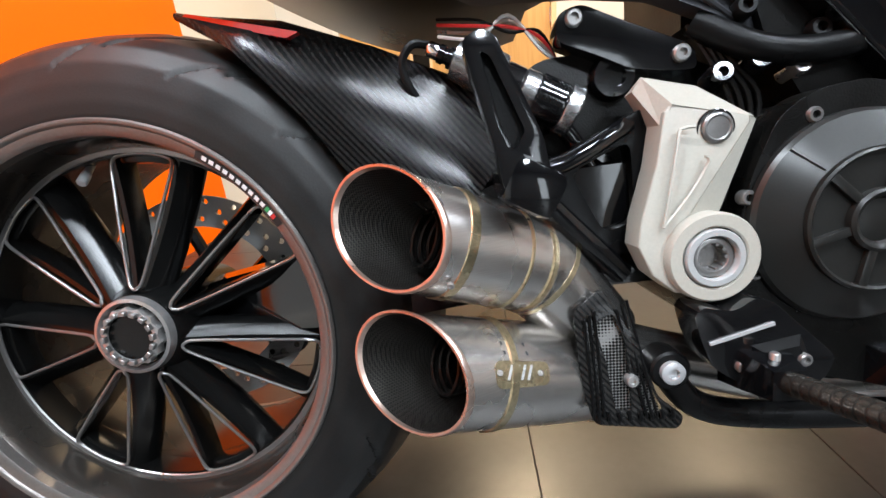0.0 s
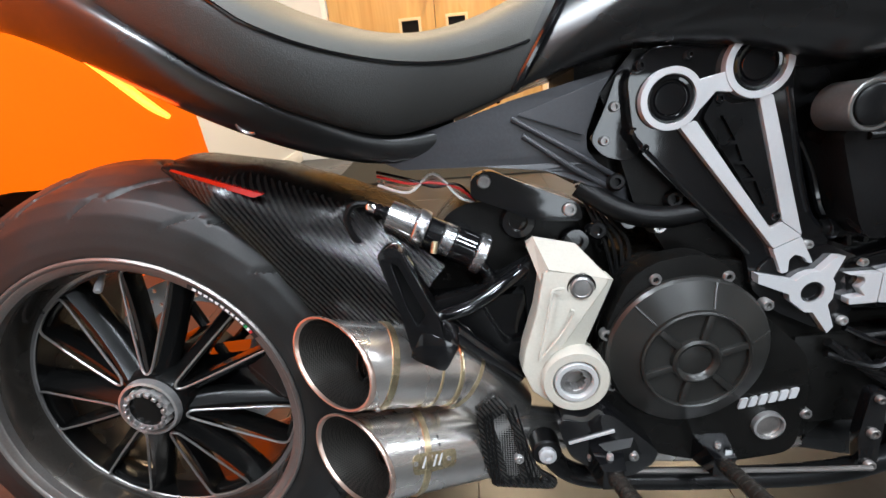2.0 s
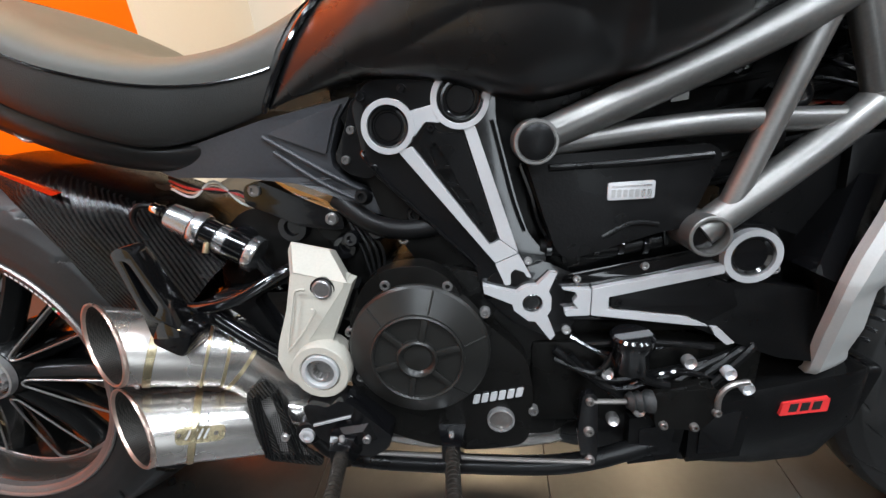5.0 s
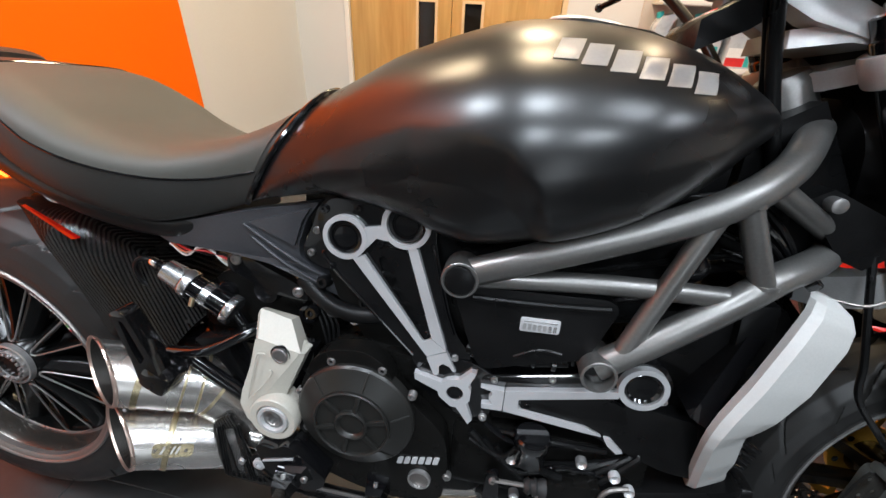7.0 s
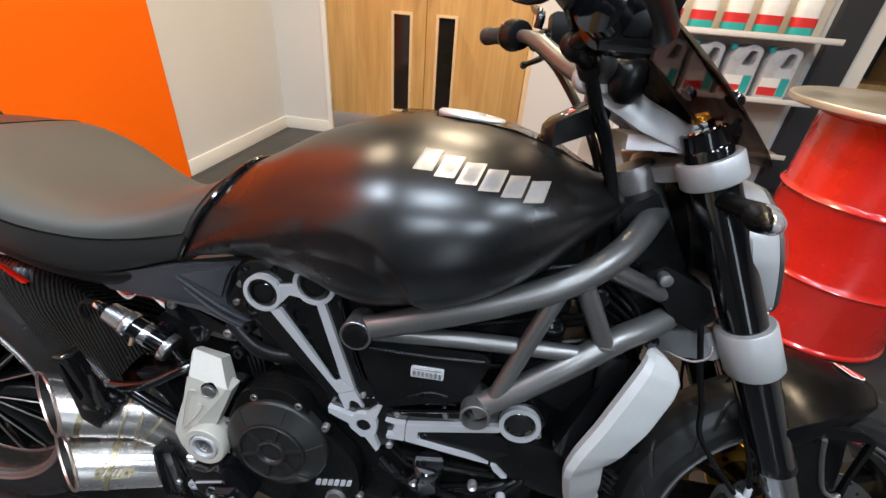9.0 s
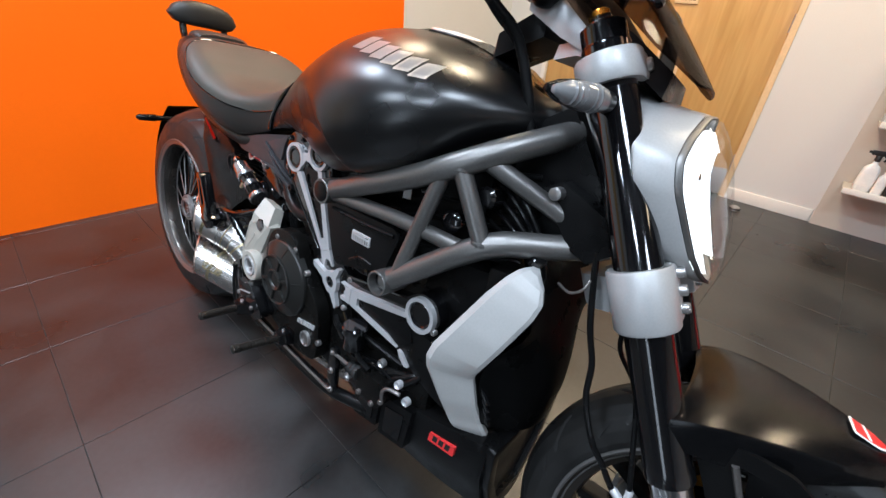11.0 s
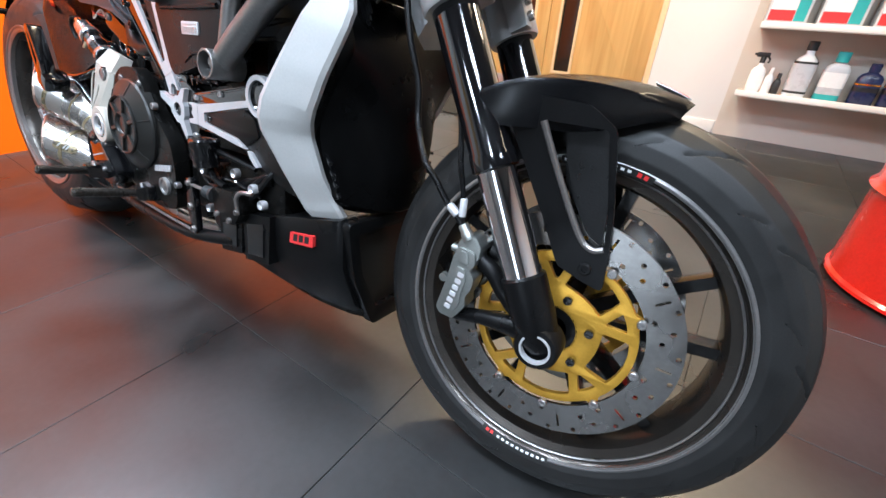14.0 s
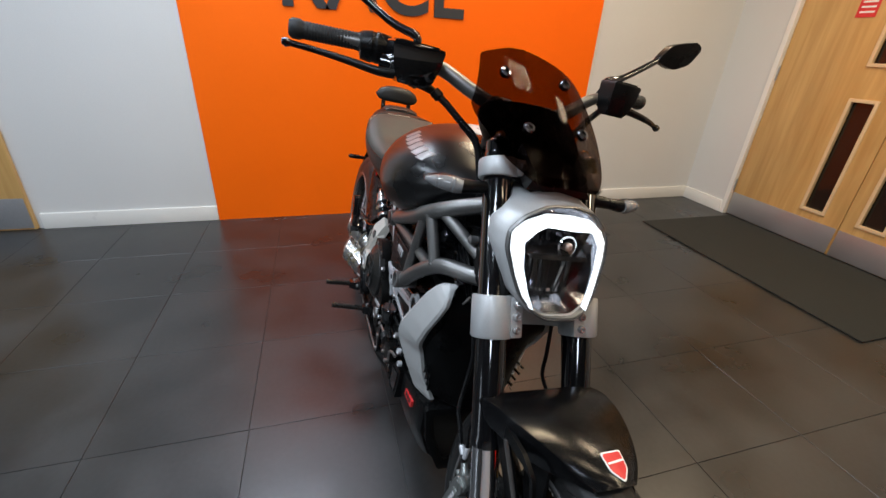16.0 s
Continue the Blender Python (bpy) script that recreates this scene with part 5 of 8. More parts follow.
# lighter cover let into the top of the seat, edged with a seam
rows_, edge = [], []
for r in table(SEAT, 60):
    x = r[0]
    if x < 0.150 or x > 0.518:
        continue
    g = 0.42 + 0.54 * min(1, max(0, (x - 0.150) / 0.125)) ** 0.6
    dish = 0.010 * math.exp(-((x - 0.28) / 0.12) ** 2)
    row_ = []
    for k in range(-14, 15):
        a = math.pi / 2 * g * k / 14
        y = r[2] * math.copysign(abs(math.sin(a)) ** (2 / 2.7), a)
        z = r[3] + (r[1] - r[3]) * math.cos(a) ** (2 / 2.7) - dish * max(0, 1 - (y / (0.75 * r[2])) ** 2)
        row_.append((x + r[6] * (z - r[4]), y * 1.008, z + 0.0026 - 0.0036 * (abs(k) / 14) ** 8))
    rows_.append(row_)
    edge.append(row_[0])
P("seat_cover", loft(bmesh.new(), rows_, False, False), M_PAD, seat, "grey suede seat cover panel", 60)
back_arc = rows_[0]
loop = [tuple(p) for p in reversed(edge)] + [tuple(p) for p in back_arc[1:-1]] + [(p[0], -p[1], p[2]) for p in edge]
P("stitching", tube(bmesh.new(), loop, 0.0017, 6, 1), M_GLOSS, seat, "dark piped seam round the seat cover")

TAIL = [
    (-0.095, 0.862, 0.040, 0.850, 0.838, 0.035, 0.0),
    (-0.050, 0.876, 0.085, 0.850, 0.826, 0.075, 0.0),
    (0.020, 0.882, 0.118, 0.844, 0.799, 0.100, 0.0),
    (0.090, 0.862, 0.146, 0.816, 0.764, 0.116, 0.0),
    (0.163, 0.816, 0.160, 0.776, 0.724, 0.122, 0.0),
    (0.230, 0.768, 0.158, 0.735, 0.690, 0.122, 0.0),
    (0.310, 0.724, 0.144, 0.697, 0.659, 0.116, 0.0),
    (0.390, 0.690, 0.120, 0.668, 0.644, 0.106, 0.0),
    (0.460, 0.690, 0.104, 0.676, 0.655, 0.098, 0.0),
]
tail = P("tail_unit", loft(bmesh.new(), [body_ring(*r, top_pow=2.4, low_pow=1.7) for r in table(TAIL, 34)]), M_MATT, None, "matt black tail unit under the seat", 50)
hp = bmesh.new()
loft(hp, [body_ring(x, zt, w, zw, zb, wb, 0.0, 2.6, 2.0) for x, zt, w, zw, zb, wb in ((-0.072, 0.879, 0.040, 0.868, 0.860, 0.036), (-0.062, 0.890, 0.062, 0.872, 0.858, 0.058), (-0.010, 0.897, 0.078, 0.874, 0.858, 0.074), (0.030, 0.896, 0.078, 0.874, 0.860, 0.074), (0.044, 0.888, 0.070, 0.872, 0.862, 0.066))])
P("tail_hump", hp, M_LEATHER, tail, "black padded hump behind the seat", 50)
P("seat_lock", turned([(-0.004, 0.0125), (0.003, 0.0125), (0.0045, 0.010), (0.003, 0.0085), (0.003, 0)], (0.245, -0.1385, 0.700), (0.245, -0.2, 0.672), 20), M_GUN, tail, "round seat lock")
P("tail_light", tube(bmesh.new(), [(-0.020, -0.088, 0.830), (0.020, -0.104, 0.817), (0.058, -0.113, 0.793), (0.094, -0.118, 0.763), (0.131, -0.1205, 0.729), (0.150, -0.1205, 0.715)], [0.003, 0.005, 0.006, 0.006, 0.0055, 0.003], 8, 4), M_TAILGLOW, tail, "slim lit red tail light strip")

# red strip stands in for the tail light mirrored in the lacquered hugger
P("tail_light_streak", plate(bmesh.new(), round_poly([(0.108, 0.6545), (0.112, 0.658), (0.232, 0.6215), (0.218, 0.6180)], 0.003), lambda p: -0.083 - 0.20 * (p[0] - 0.095), lambda p: -0.076 - 0.20 * (p[0] - 0.095)), M_REDSTREAK, None, "slim red strip standing in for the tail light's reflection")

# backrest pad on two stays
bp = bmesh.new()
pad_rings = []
for v in np.linspace(-1, 1, 17):
    s = max(0.10, (1 - abs(v) ** 3.2) ** 0.5)
    pad_rings.append([(-0.098 - 0.012 * v * v + 0.026 * (abs(math.cos(a)) ** 0.75) * (1 if math.cos(a) > 0 else -1) * (0.35 + 0.65 * s), 0.100 * v, 0.938 - 0.010 * v * v + 0.036 * s * (abs(math.sin(a)) ** 0.8) * (1 if math.sin(a) > 0 else -1)) for a in (2 * math.pi * q / 24 for q in range(24))])
loft(bp, pad_rings)
backrest = P("backrest", bp, M_LEATHER, None, "small black padded passenger backrest")
for y in (-0.062, 0.062):
    P("backrest_stay", tube(bmesh.new(), [(0.02, y * 1.05, 0.83), (-0.055, y * 1.05, 0.855), (-0.095, y, 0.875), (-0.108, y, 0.925)], 0.010, 12, 5), M_PLASTIC, backrest, "black tubular backrest stay")

# swinging number plate carrier behind the tyre with indicators
nh = []
for k in range(12):
    a = radians(124 + 44 * k / 11)
    o = (RC[0] + 0.352 * math.cos(a), RC[2] + 0.352 * math.sin(a))
    nh.append([(o[0], -0.09, o[1]), (o[0] + 0.008 * math.cos(a), -0.085, o[1] + 0.008 * math.sin(a)), (o[0] + 0.014 * math.cos(a), 0.0, o[1] + 0.014 * math.sin(a)), (o[0] + 0.008 * math.cos(a), 0.085, o[1] + 0.008 * math.sin(a)), (o[0], 0.09, o[1])])
nb = bmesh.new()
loft(nb, nh, False, False)
bmesh.ops.solidify(nb, geom=nb.faces[:], thickness=0.004)
carrier = P("rear_mudguard", nb, M_PLASTIC, None, "black plastic rear mudguard close to the tyre")
for sgn in (-1, 1):
    P("rear_indicator", turned([(0, 0.008), (0.05, 0.009), (0.055, 0.012), (0.10, 0.010), (0.108, 0.004), (0.108, 0)], (-0.195, sgn * 0.07, 0.592), (-0.205, sgn * 0.2, 0.590), 12), M_PLASTIC, carrier, "slim black rear indicator")

# dark grey side panel
gp = round_poly([(0.372, 0.662), (0.4336, 0.6765), (0.5239, 0.7010), (0.6349, 0.7240), (0.6185, 0.7000), (0.6040, 0.6600), (0.6050, 0.6420), (0.6194, 0.6250), (0.6540, 0.6030), (0.6755, 0.5976), (0.6843, 0.5824), (0.6709, 0.5720), (0.6529, 0.5780), (0.6142, 0.6000), (0.5580, 0.6230), (0.4856, 0.6328), (0.3966, 0.6359), (0.372, 0.648)], 0.005)
side_panel = P("side_panel", plate(bmesh.new(), gp, lambda p: -0.108 + 0.30 * max(0, p[0] - 0.60) - 0.05 * max(0, p[1] - 0.66), lambda p: -0.085 + 0.26 * max(0, p[0] - 0.60), (), 0.005, seg=3), M_GREYPL, None, "dark grey satin side panel", 30)
P("panel_recess", plate(bmesh.new(), round_poly([(0.5284, 0.6848), (0.6260, 0.7160), (0.6140, 0.6980), (0.6000, 0.6580)], 0.003), lambda p: -0.1092 - 0.05 * (p[0] - 0.5284), -0.104, (), 0.001), M_GREYPL, side_panel, "raised wedge in the panel", 20)
P("panel_ridge", tube(bmesh.new(), [(0.5227, -0.1095, 0.6815), (0.5992, -0.1085, 0.6346), (0.6480, -0.094, 0.604)], 0.0030, 8, 5), M_GREYPL, side_panel)
P("panel_ridge", tube(bmesh.new(), [(0.5343, -0.1085, 0.6626), (0.5876, -0.1085, 0.6244), (0.6400, -0.0965, 0.5930)], 0.0030, 8, 5), M_GREYPL, side_panel)
P("panel_bolt", turned([(-0.02, 0.022), (0.004, 0.022), (0.006, 0.019), (0.006, 0.0125), (0.002, 0.0125)], (0.667, -0.072, 0.580), (0.667, -0.2, 0.578), 28), M_PLASTIC, side_panel, "black bolt boss")
P("panel_bolt", turned([(0, 0.0115), (0.008, 0.0115), (0.009, 0.010), (0.009, 0.005), (0.004, 0.005), (0.004, 0)], (0.667, -0.070, 0.580), (0.667, -0.2, 0.578), 18), M_ALU, side_panel, "bright socket bolt")
P("subframe_rail", plate(bmesh.new(), round_poly([(0.4744, 0.6196), (0.4967, 0.6271), (0.5364, 0.6083), (0.5800, 0.5895), (0.6022, 0.5800), (0.6070, 0.5576), (0.5781, 0.5590), (0.5428, 0.5640), (0.5097, 0.5799), (0.473, 0.5954)], 0.009), -0.090, -0.060, (), 0.008, seg=3), M_GLOSS, None, "gloss black rear subframe casting", 50)
cam_case = P("cam_cover", plate(bmesh.new(), round_poly([(0.6368, 0.7235), (0.6236, 0.6845), (0.6080, 0.6509), (0.6230, 0.6330), (0.6515, 0.6250), (0.6745, 0.6450), (0.6650, 0.7200)], 0.010), -0.106, -0.070, (), 0.009, seg=4), M_GLOSS, None, "gloss black cam cover", 50)
screws("case_bolt", [(0.6330, -0.107, 0.6850), (0.6230, -0.107, 0.6500)], 0.0055, M_EDGE, P, cam_case)
screws("subframe_bolt", [(0.490, -0.091, 0.614), (0.590, -0.091, 0.573)], 0.0085, M_EDGE, P)

# -- engine --
eb = bmesh.new()
plate(eb, round_poly([(0.60, 0.36), (0.62, 0.46), (0.66, 0.52), (0.80, 0.50), (0.90, 0.44), (0.93, 0.34), (0.90, 0.25), (0.70, 0.24), (0.62, 0.30)], 0.03), -0.112, 0.16, (), 0.012)
engine = P("engine", eb, M_ENGINE, None, "black twin-cylinder engine crankcase")
P("rear_cylinder", soften(loft(bmesh.new(), [[(x0, -0.10, z0), (x1, -0.10, z1), (x1, 0.10, z1), (x0, 0.10, z0)] for (x0, z0), (x1, z1) in (((0.73, 0.47), (0.86, 0.49)), ((0.66, 0.58), (0.83, 0.60)), ((0.62, 0.70), (0.80, 0.735)), ((0.66, 0.75), (0.78, 0.76)))]), 0.015), M_ENGINE, engine)
P("front_cylinder", soften(loft(bmesh.new(), [[(x0, -0.10, z0), (x1, -0.10, z1), (x1, 0.10, z1), (x0, 0.10, z0)] for (x0, z0), (x1, z1) in (((0.84, 0.40), (0.84, 0.52)), ((0.96, 0.41), (0.98, 0.545)), ((1.08, 0.41), (1.12, 0.56)), ((1.15, 0.43), (1.17, 0.54)))]), 0.015), M_ENGINE, engine)
for i in range(9):
    P("cooling_rib", soften(box(bmesh.new(), (0.885 + 0.017 * i, -0.103, 0.540 + 0.003 * i), (0.005, 0.04, 0.05), Euler((0, -0.2, 0)).to_matrix(), 0.0015), 0), M_GLOSS, engine)
cc = [(0.6095, 0.400), (0.617, 0.450), (0.640, 0.503), (0.668, 0.521), (0.716, 0.527), (0.748, 0.509), (0.768, 0.470), (0.812, 0.428), (0.842, 0.400), (0.852, 0.345), (0.846, 0.264), (0.800, 0.256), (0.756, 0.251), (0.694, 0.265), (0.633, 0.289), (0.612, 0.330)]
cover = P("clutch_cover", plate(bmesh.new(), round_poly(cc, 0.02), -0.150, -0.12, (), 0.006, seg=3), M_ENGINE, engine, "dark cast clutch cover")
CC = (0.7055, 0, 0.412)
P("clutch_dome", spin(bmesh.new(), [(-0.140, 0.0915), (-0.155, 0.0905), (-0.1585, 0.0875), (-0.1700, 0.0625), (-0.1715, 0.0595), (-0.1715, 0)], CC, 72), M_CLUTCH, cover, "dark grey clutch dome", 20)
P("clutch_ring", spin(bmesh.new(), [(-0.168, 0.0592), (-0.1755, 0.0588), (-0.1770, 0.0568), (-0.1755, 0.0546), (-0.168, 0.0542)], CC, 72, closed=True), M_CLUTCH, cover)
P("clutch_boss", spin(bmesh.new(), [(-0.168, 0.0268), (-0.1765, 0.0258), (-0.1782, 0.0232), (-0.1768, 0.0200), (-0.1725, 0.0175), (-0.1738, 0.0100), (-0.1745, 0)], CC, 48), M_CLUTCH, cover)
for i in range(6):
    a = radians(17 + 60 * i)
    m = Matrix.Translation((CC[0] + 0.040 * math.cos(a), -0.1722, CC[2] + 0.040 * math.sin(a))) @ Matrix.Rotation(-a, 4, "Y")
    bm = box(bmesh.new(), (0, 0, 0), (0.032, 0.0075, 0.0075), None, 0.0014)
    bmesh.ops.transform(bm, matrix=m, verts=bm.verts)
    P("clutch_rib", bm, M_CLUTCH, cover)
for i in (0, 1, 2, 5):
    a = radians(15 + 60 * i)
    P("dome_crease", tube(bmesh.new(), [(CC[0] + r * math.cos(a), y, CC[2] + r * math.sin(a)) for r, y in ((0.061, -0.1708), (0.0875, -0.1588))], 0.0014, 6, 1), M_CLUTCH, cover)
screws("cover_bolt", [(x, -0.148, z) for x, z in ((0.6676, 0.5005), (0.7448, 0.4985), (0.6165, 0.436), (0.6245, 0.369), (0.790, 0.462), (0.852, 0.318))], 0.0068, M_EDGE, P, cover, h=0.005)
for i in range(6):
    x, z = 0.7715 + 0.0112 * i, 0.3298 + 0.0022 * i
    bm = plate(bmesh.new(), round_poly([(x, z), (x + 0.0086, z + 0.0016), (x + 0.0112, z + 0.0146), (x + 0.0028, z + 0.0130)], 0.0016, 2), -0.1525, -0.149)
    P("cover_emblem", bm, M_SILVERPRINT, cover, "plain silver block of the cover emblem")
P("oil_sight_ring", spin(bmesh.new(), [(-0.148, 0.0185), (-0.156, 0.018), (-0.1565, 0.0155), (-0.148, 0.015)], (0.809, 0, 0.306), 32, closed=True), M_GUN, cover, "oil sight glass ring")
P("oil_sight_glass", spin(bmesh.new(), [(-0.148, 0.0155), (-0.153, 0.0150), (-0.154, 0.010), (-0.1545, 0)], (0.809, 0, 0.306), 24), M_RIM, cover, "dull oil sight glass")

# belt covers: machined faces over gloss black casings
RA, RB, RCV, BO = (0.6825, 0.6873), (0.766, 0.714), (1.1035, 0.5235), (0.8500, 0.4662)


def ring2(c, ro, ri, y0, y1, n=40):
    return plate(bmesh.new(), circle(c[0], c[1], ro, n), y0, y1, [circle(c[0], c[1], ri, n)], 0.0012)


vb = round_poly([(0.640, 0.712), (0.660, 0.738), (0.72, 0.741), (0.765, 0.760), (0.805, 0.738), (0.806, 0.690), (0.8295, 0.600), (0.8445, 0.556), (0.868, 0.527), (0.866, 0.500), (0.845, 0.478), (0.790, 0.470), (0.780, 0.512), (0.656, 0.6366), (0.6477, 0.6604)], 0.010)
vback = P("belt_cover", plate(bmesh.new(), vb, -0.121, -0.09, (), 0.005, seg=3), M_GLOSS, engine, "gloss black timing belt cover")
for pts in ([(0.650, 0.662), (0.660, 0.640), (0.782, 0.5135)], [(0.801, 0.690), (0.8245, 0.600), (0.8395, 0.558)]):
    P("cover_bead", tube(bmesh.new(), [(x, -0.1205, z) for x, z in pts], 0.0026, 8, 5), M_GLOSS, vback, "raised gloss edge bead")
P("cover_ring", ring2(RA, 0.0310, 0.0242, -0.1298, -0.119, 48), M_ALU, vback, "machined aluminium ring", 14)
P("cover_ring", ring2(RB, 0.0330, 0.0262, -0.1298, -0.119, 48), M_ALU, vback, "machined aluminium ring", 14)
for c in (RA, RB):
    P("cover_lens", spin(bmesh.new(), [(-0.119, 0.0236), (-0.1268, 0.0232), (-0.1280, 0.0215), (-0.1275, 0.0190), (-0.1245, 0.0180), (-0.1245, 0.0165), (-0.1262, 0.0150), (-0.1268, 0)], (c[0], 0, c[1]), 48), M_GLOSS, vback, "gloss black round cap")
legs = [
    [(0.6925, 0.6590), (0.7085, 0.6645), (0.7977, 0.5432), (0.8091, 0.5500), (0.8325, 0.5326), (0.8038, 0.5198)],
    [(0.7690, 0.6830), (0.7825, 0.6840), (0.8323, 0.5334), (0.8095, 0.5506)],
    [(0.7085, 0.7035), (0.7365, 0.7095), (0.7430, 0.6890), (0.7262, 0.6912), (0.7120, 0.6745)],
    [(0.8036, 0.5186), (0.8163, 0.4893), (0.8233, 0.4909), (0.8228, 0.5056), (0.8280, 0.5112), (0.8389, 0.5073), (0.8435, 0.5001), (0.8489, 0.4999), (0.8322, 0.5314)],
]
for l in legs:
    P("cover_leg", plate(bmesh.new(), round_poly(l, 0.002, 2), -0.1288, -0.119, (), 0.0006), M_ALU, vback, "machined aluminium leg", 14)
louvres = [[(0.7290, 0.6620), (0.7335, 0.6415), (0.7525, 0.6405), (0.7360, 0.6680)], [(0.7345, 0.6375), (0.7500, 0.6210), (0.7620, 0.6180), (0.7540, 0.6370)],
           [(0.7515, 0.6165), (0.7625, 0.6000), (0.7755, 0.6000), (0.7640, 0.6150)], [(0.7640, 0.5965), (0.7860, 0.5670), (0.7900, 0.5690), (0.7775, 0.5965)]]
P("cover_insert", plate(bmesh.new(), round_poly([(0.7170, 0.6660), (0.7280, 0.6885), (0.7433, 0.6775), (0.7675, 0.6785), (0.8082, 0.5512), (0.7985, 0.5446)], 0.004), -0.1262, -0.119, [round_poly(h, 0.0015, 2) for h in louvres], 0.0006), M_PLASTIC, vback, "matt black louvred insert", 14)
P("insert_floor", plate(bmesh.new(), round_poly([(0.7240, 0.6640), (0.7420, 0.6720), (0.7980, 0.5560), (0.7900, 0.5560)], 0.003), -0.1225, -0.1215), M_PLASTIC, vback, "", 14)
screws("cover_screw", [(0.8025, -0.1255, 0.5560), (0.7318, -0.1255, 0.6835)], 0.0048, M_GLOSS, P, vback, h=0.003)
star, LEN = [], (0.0500, 0.0670, 0.0575)
for k in range(3):
    a0 = (59, 162, 299)[k]
    for da, r in ((-40, 0.0248), (-20, 0.0252), (-4.5, LEN[k]), (4.5, LEN[k] * 0.93), (20, 0.0252), (40, 0.0248)):
        a = radians(a0 + da)
        star.append((BO[0] + r * math.cos(a), BO[1] + r * math.sin(a)))
P("cover_star", plate(bmesh.new(), star, -0.1335, -0.122, [circle(BO[0], BO[1], 0.0128, 24)], 0.0008), M_ALU, vback, "three-armed machined star", 14)
P("star_cap", spin(bmesh.new(), [(-0.12, 0.0126), (-0.1310, 0.0124), (-0.1320, 0.0105), (-0.1290, 0.0092), (-0.1290, 0)], (BO[0], 0, BO[1]), 28), M_GLOSS, vback, "gloss black centre cap")
P("star_base", plate(bmesh.new(), round_poly([(0.80, 0.505), (0.865, 0.52), (0.905, 0.50), (0.905, 0.43), (0.87, 0.415), (0.82, 0.44), (0.785, 0.475)], 0.01), -0.124, -0.09, (), 0.004), M_GLOSS, vback)
hb_ = round_poly([(0.885, 0.500), (1.06, 0.535), (1.09, 0.560), (1.125, 0.560), (1.145, 0.53), (1.13, 0.49), (1.085, 0.485), (1.08, 0.445), (1.03, 0.435), (0.90, 0.440)], 0.01)
hback = P("belt_cover", plate(bmesh.new(), hb_, -0.124, -0.09, (), 0.005), M_GLOSS, engine, "gloss black timing belt cover")
P("cover_ring", ring2(RCV, 0.0328, 0.0252, -0.1345, -0.122, 48), M_ALU, hback, "machined aluminium ring", 14)
P("cover_lens", spin(bmesh.new(), [(-0.122, 0.0246), (-0.131, 0.0242), (-0.1325, 0.0222), (-0.1290, 0.0190), (-0.1300, 0)], (RCV[0], 0, RCV[1]), 40), M_GLOSS, hback, "gloss black round cap")
hl = [
    [(0.9225, 0.4852), (1.0755, 0.5145), (1.0746, 0.5035), (0.9428, 0.4742), (0.9434, 0.4575), (1.0380, 0.4463), (1.0661, 0.4334), (1.0422, 0.4352), (0.9225, 0.4497)],
    [(0.8863, 0.4850), (0.9213, 0.4851), (0.9213, 0.4496), (0.8916, 0.4485), (0.8900, 0.4561), (0.9070, 0.4586), (0.8998, 0.4678), (0.9046, 0.4753), (0.9025, 0.4813)],
    [(1.0690, 0.4320), (1.0790, 0.4310), (1.1009, 0.4100), (1.0914, 0.4070), (1.0760, 0.4200)],
]
for l in hl:
    P("cover_leg", plate(bmesh.new(), round_poly(l, 0.0015, 2), -0.1340, -0.122, (), 0.0006), M_ALU, hback, "machined aluminium leg", 14)
P("cover_insert", plate(bmesh.new(), round_poly([(0.9465, 0.4735), (1.0596, 0.4980), (1.0880, 0.4870), (1.0980, 0.4600), (1.0640, 0.4380), (1.0400, 0.4475), (0.9470, 0.4585)], 0.003), -0.1312, -0.122, (), 0.0015), M_PLASTIC, hback, "matt black insert")
P("cover_screw", screw(bmesh.new(), (0.956, -0.1305, 0.4658), 0.0050, h=0.003), M_GLOSS, hback)
P("cover_bead", tube(bmesh.new(), [(0.895, -0.1225, 0.4975), (1.00, -0.1225, 0.5190), (1.062, -0.1225, 0.5330)], 0.0028, 8, 4), M_GLOSS, hback, "raised gloss edge bead")
P("front_cover", plate(bmesh.new(), round_poly([(1.055, 0.482), (1.100, 0.492), (1.185, 0.478), (1.212, 0.46), (1.215, 0.378), (1.16, 0.385), (1.095, 0.41), (1.045, 0.432)], 0.01), -0.128, -0.07, (), 0.008), M_PLASTIC, engine, "black plastic lower cover")
cv = bmesh.new()
plate(cv, round_poly([(0.838, 0.642), (0.865, 0.651), (1.030, 0.657), (1.044, 0.645), (1.016, 0.566), (0.986, 0.560), (0.9044, 0.5345), (0.8848, 0.5295), (0.8715, 0.5450), (0.857, 0.585)], 0.008), -0.150, -0.09, (), 0.006, seg=3)
bx = P("battery_cover", cv, M_PLASTIC, None, "black moulded battery cover")
P("cover_ledge", tube(bmesh.new(), [(0.862, -0.151, 0.637), (0.95, -0.1525, 0.640), (1.032, -0.151, 0.645)], 0.004, 8, 4), M_PLASTIC, bx)
P("cover_ledge", tube(bmesh.new(), [(0.925, -0.149, 0.556), (0.955, -0.150, 0.572), (0.985, -0.149, 0.570)], 0.003, 8, 4), M_PLASTIC, bx)
P("sticker", plate(bmesh.new(), round_poly([(0.9262, 0.5990), (0.9762, 0.6005), (0.9762, 0.6200), (0.9262, 0.6185)], 0.003), -0.1525, -0.1495, (), 0.0004), M_SILVERPRINT, bx, "small silver security sticker")
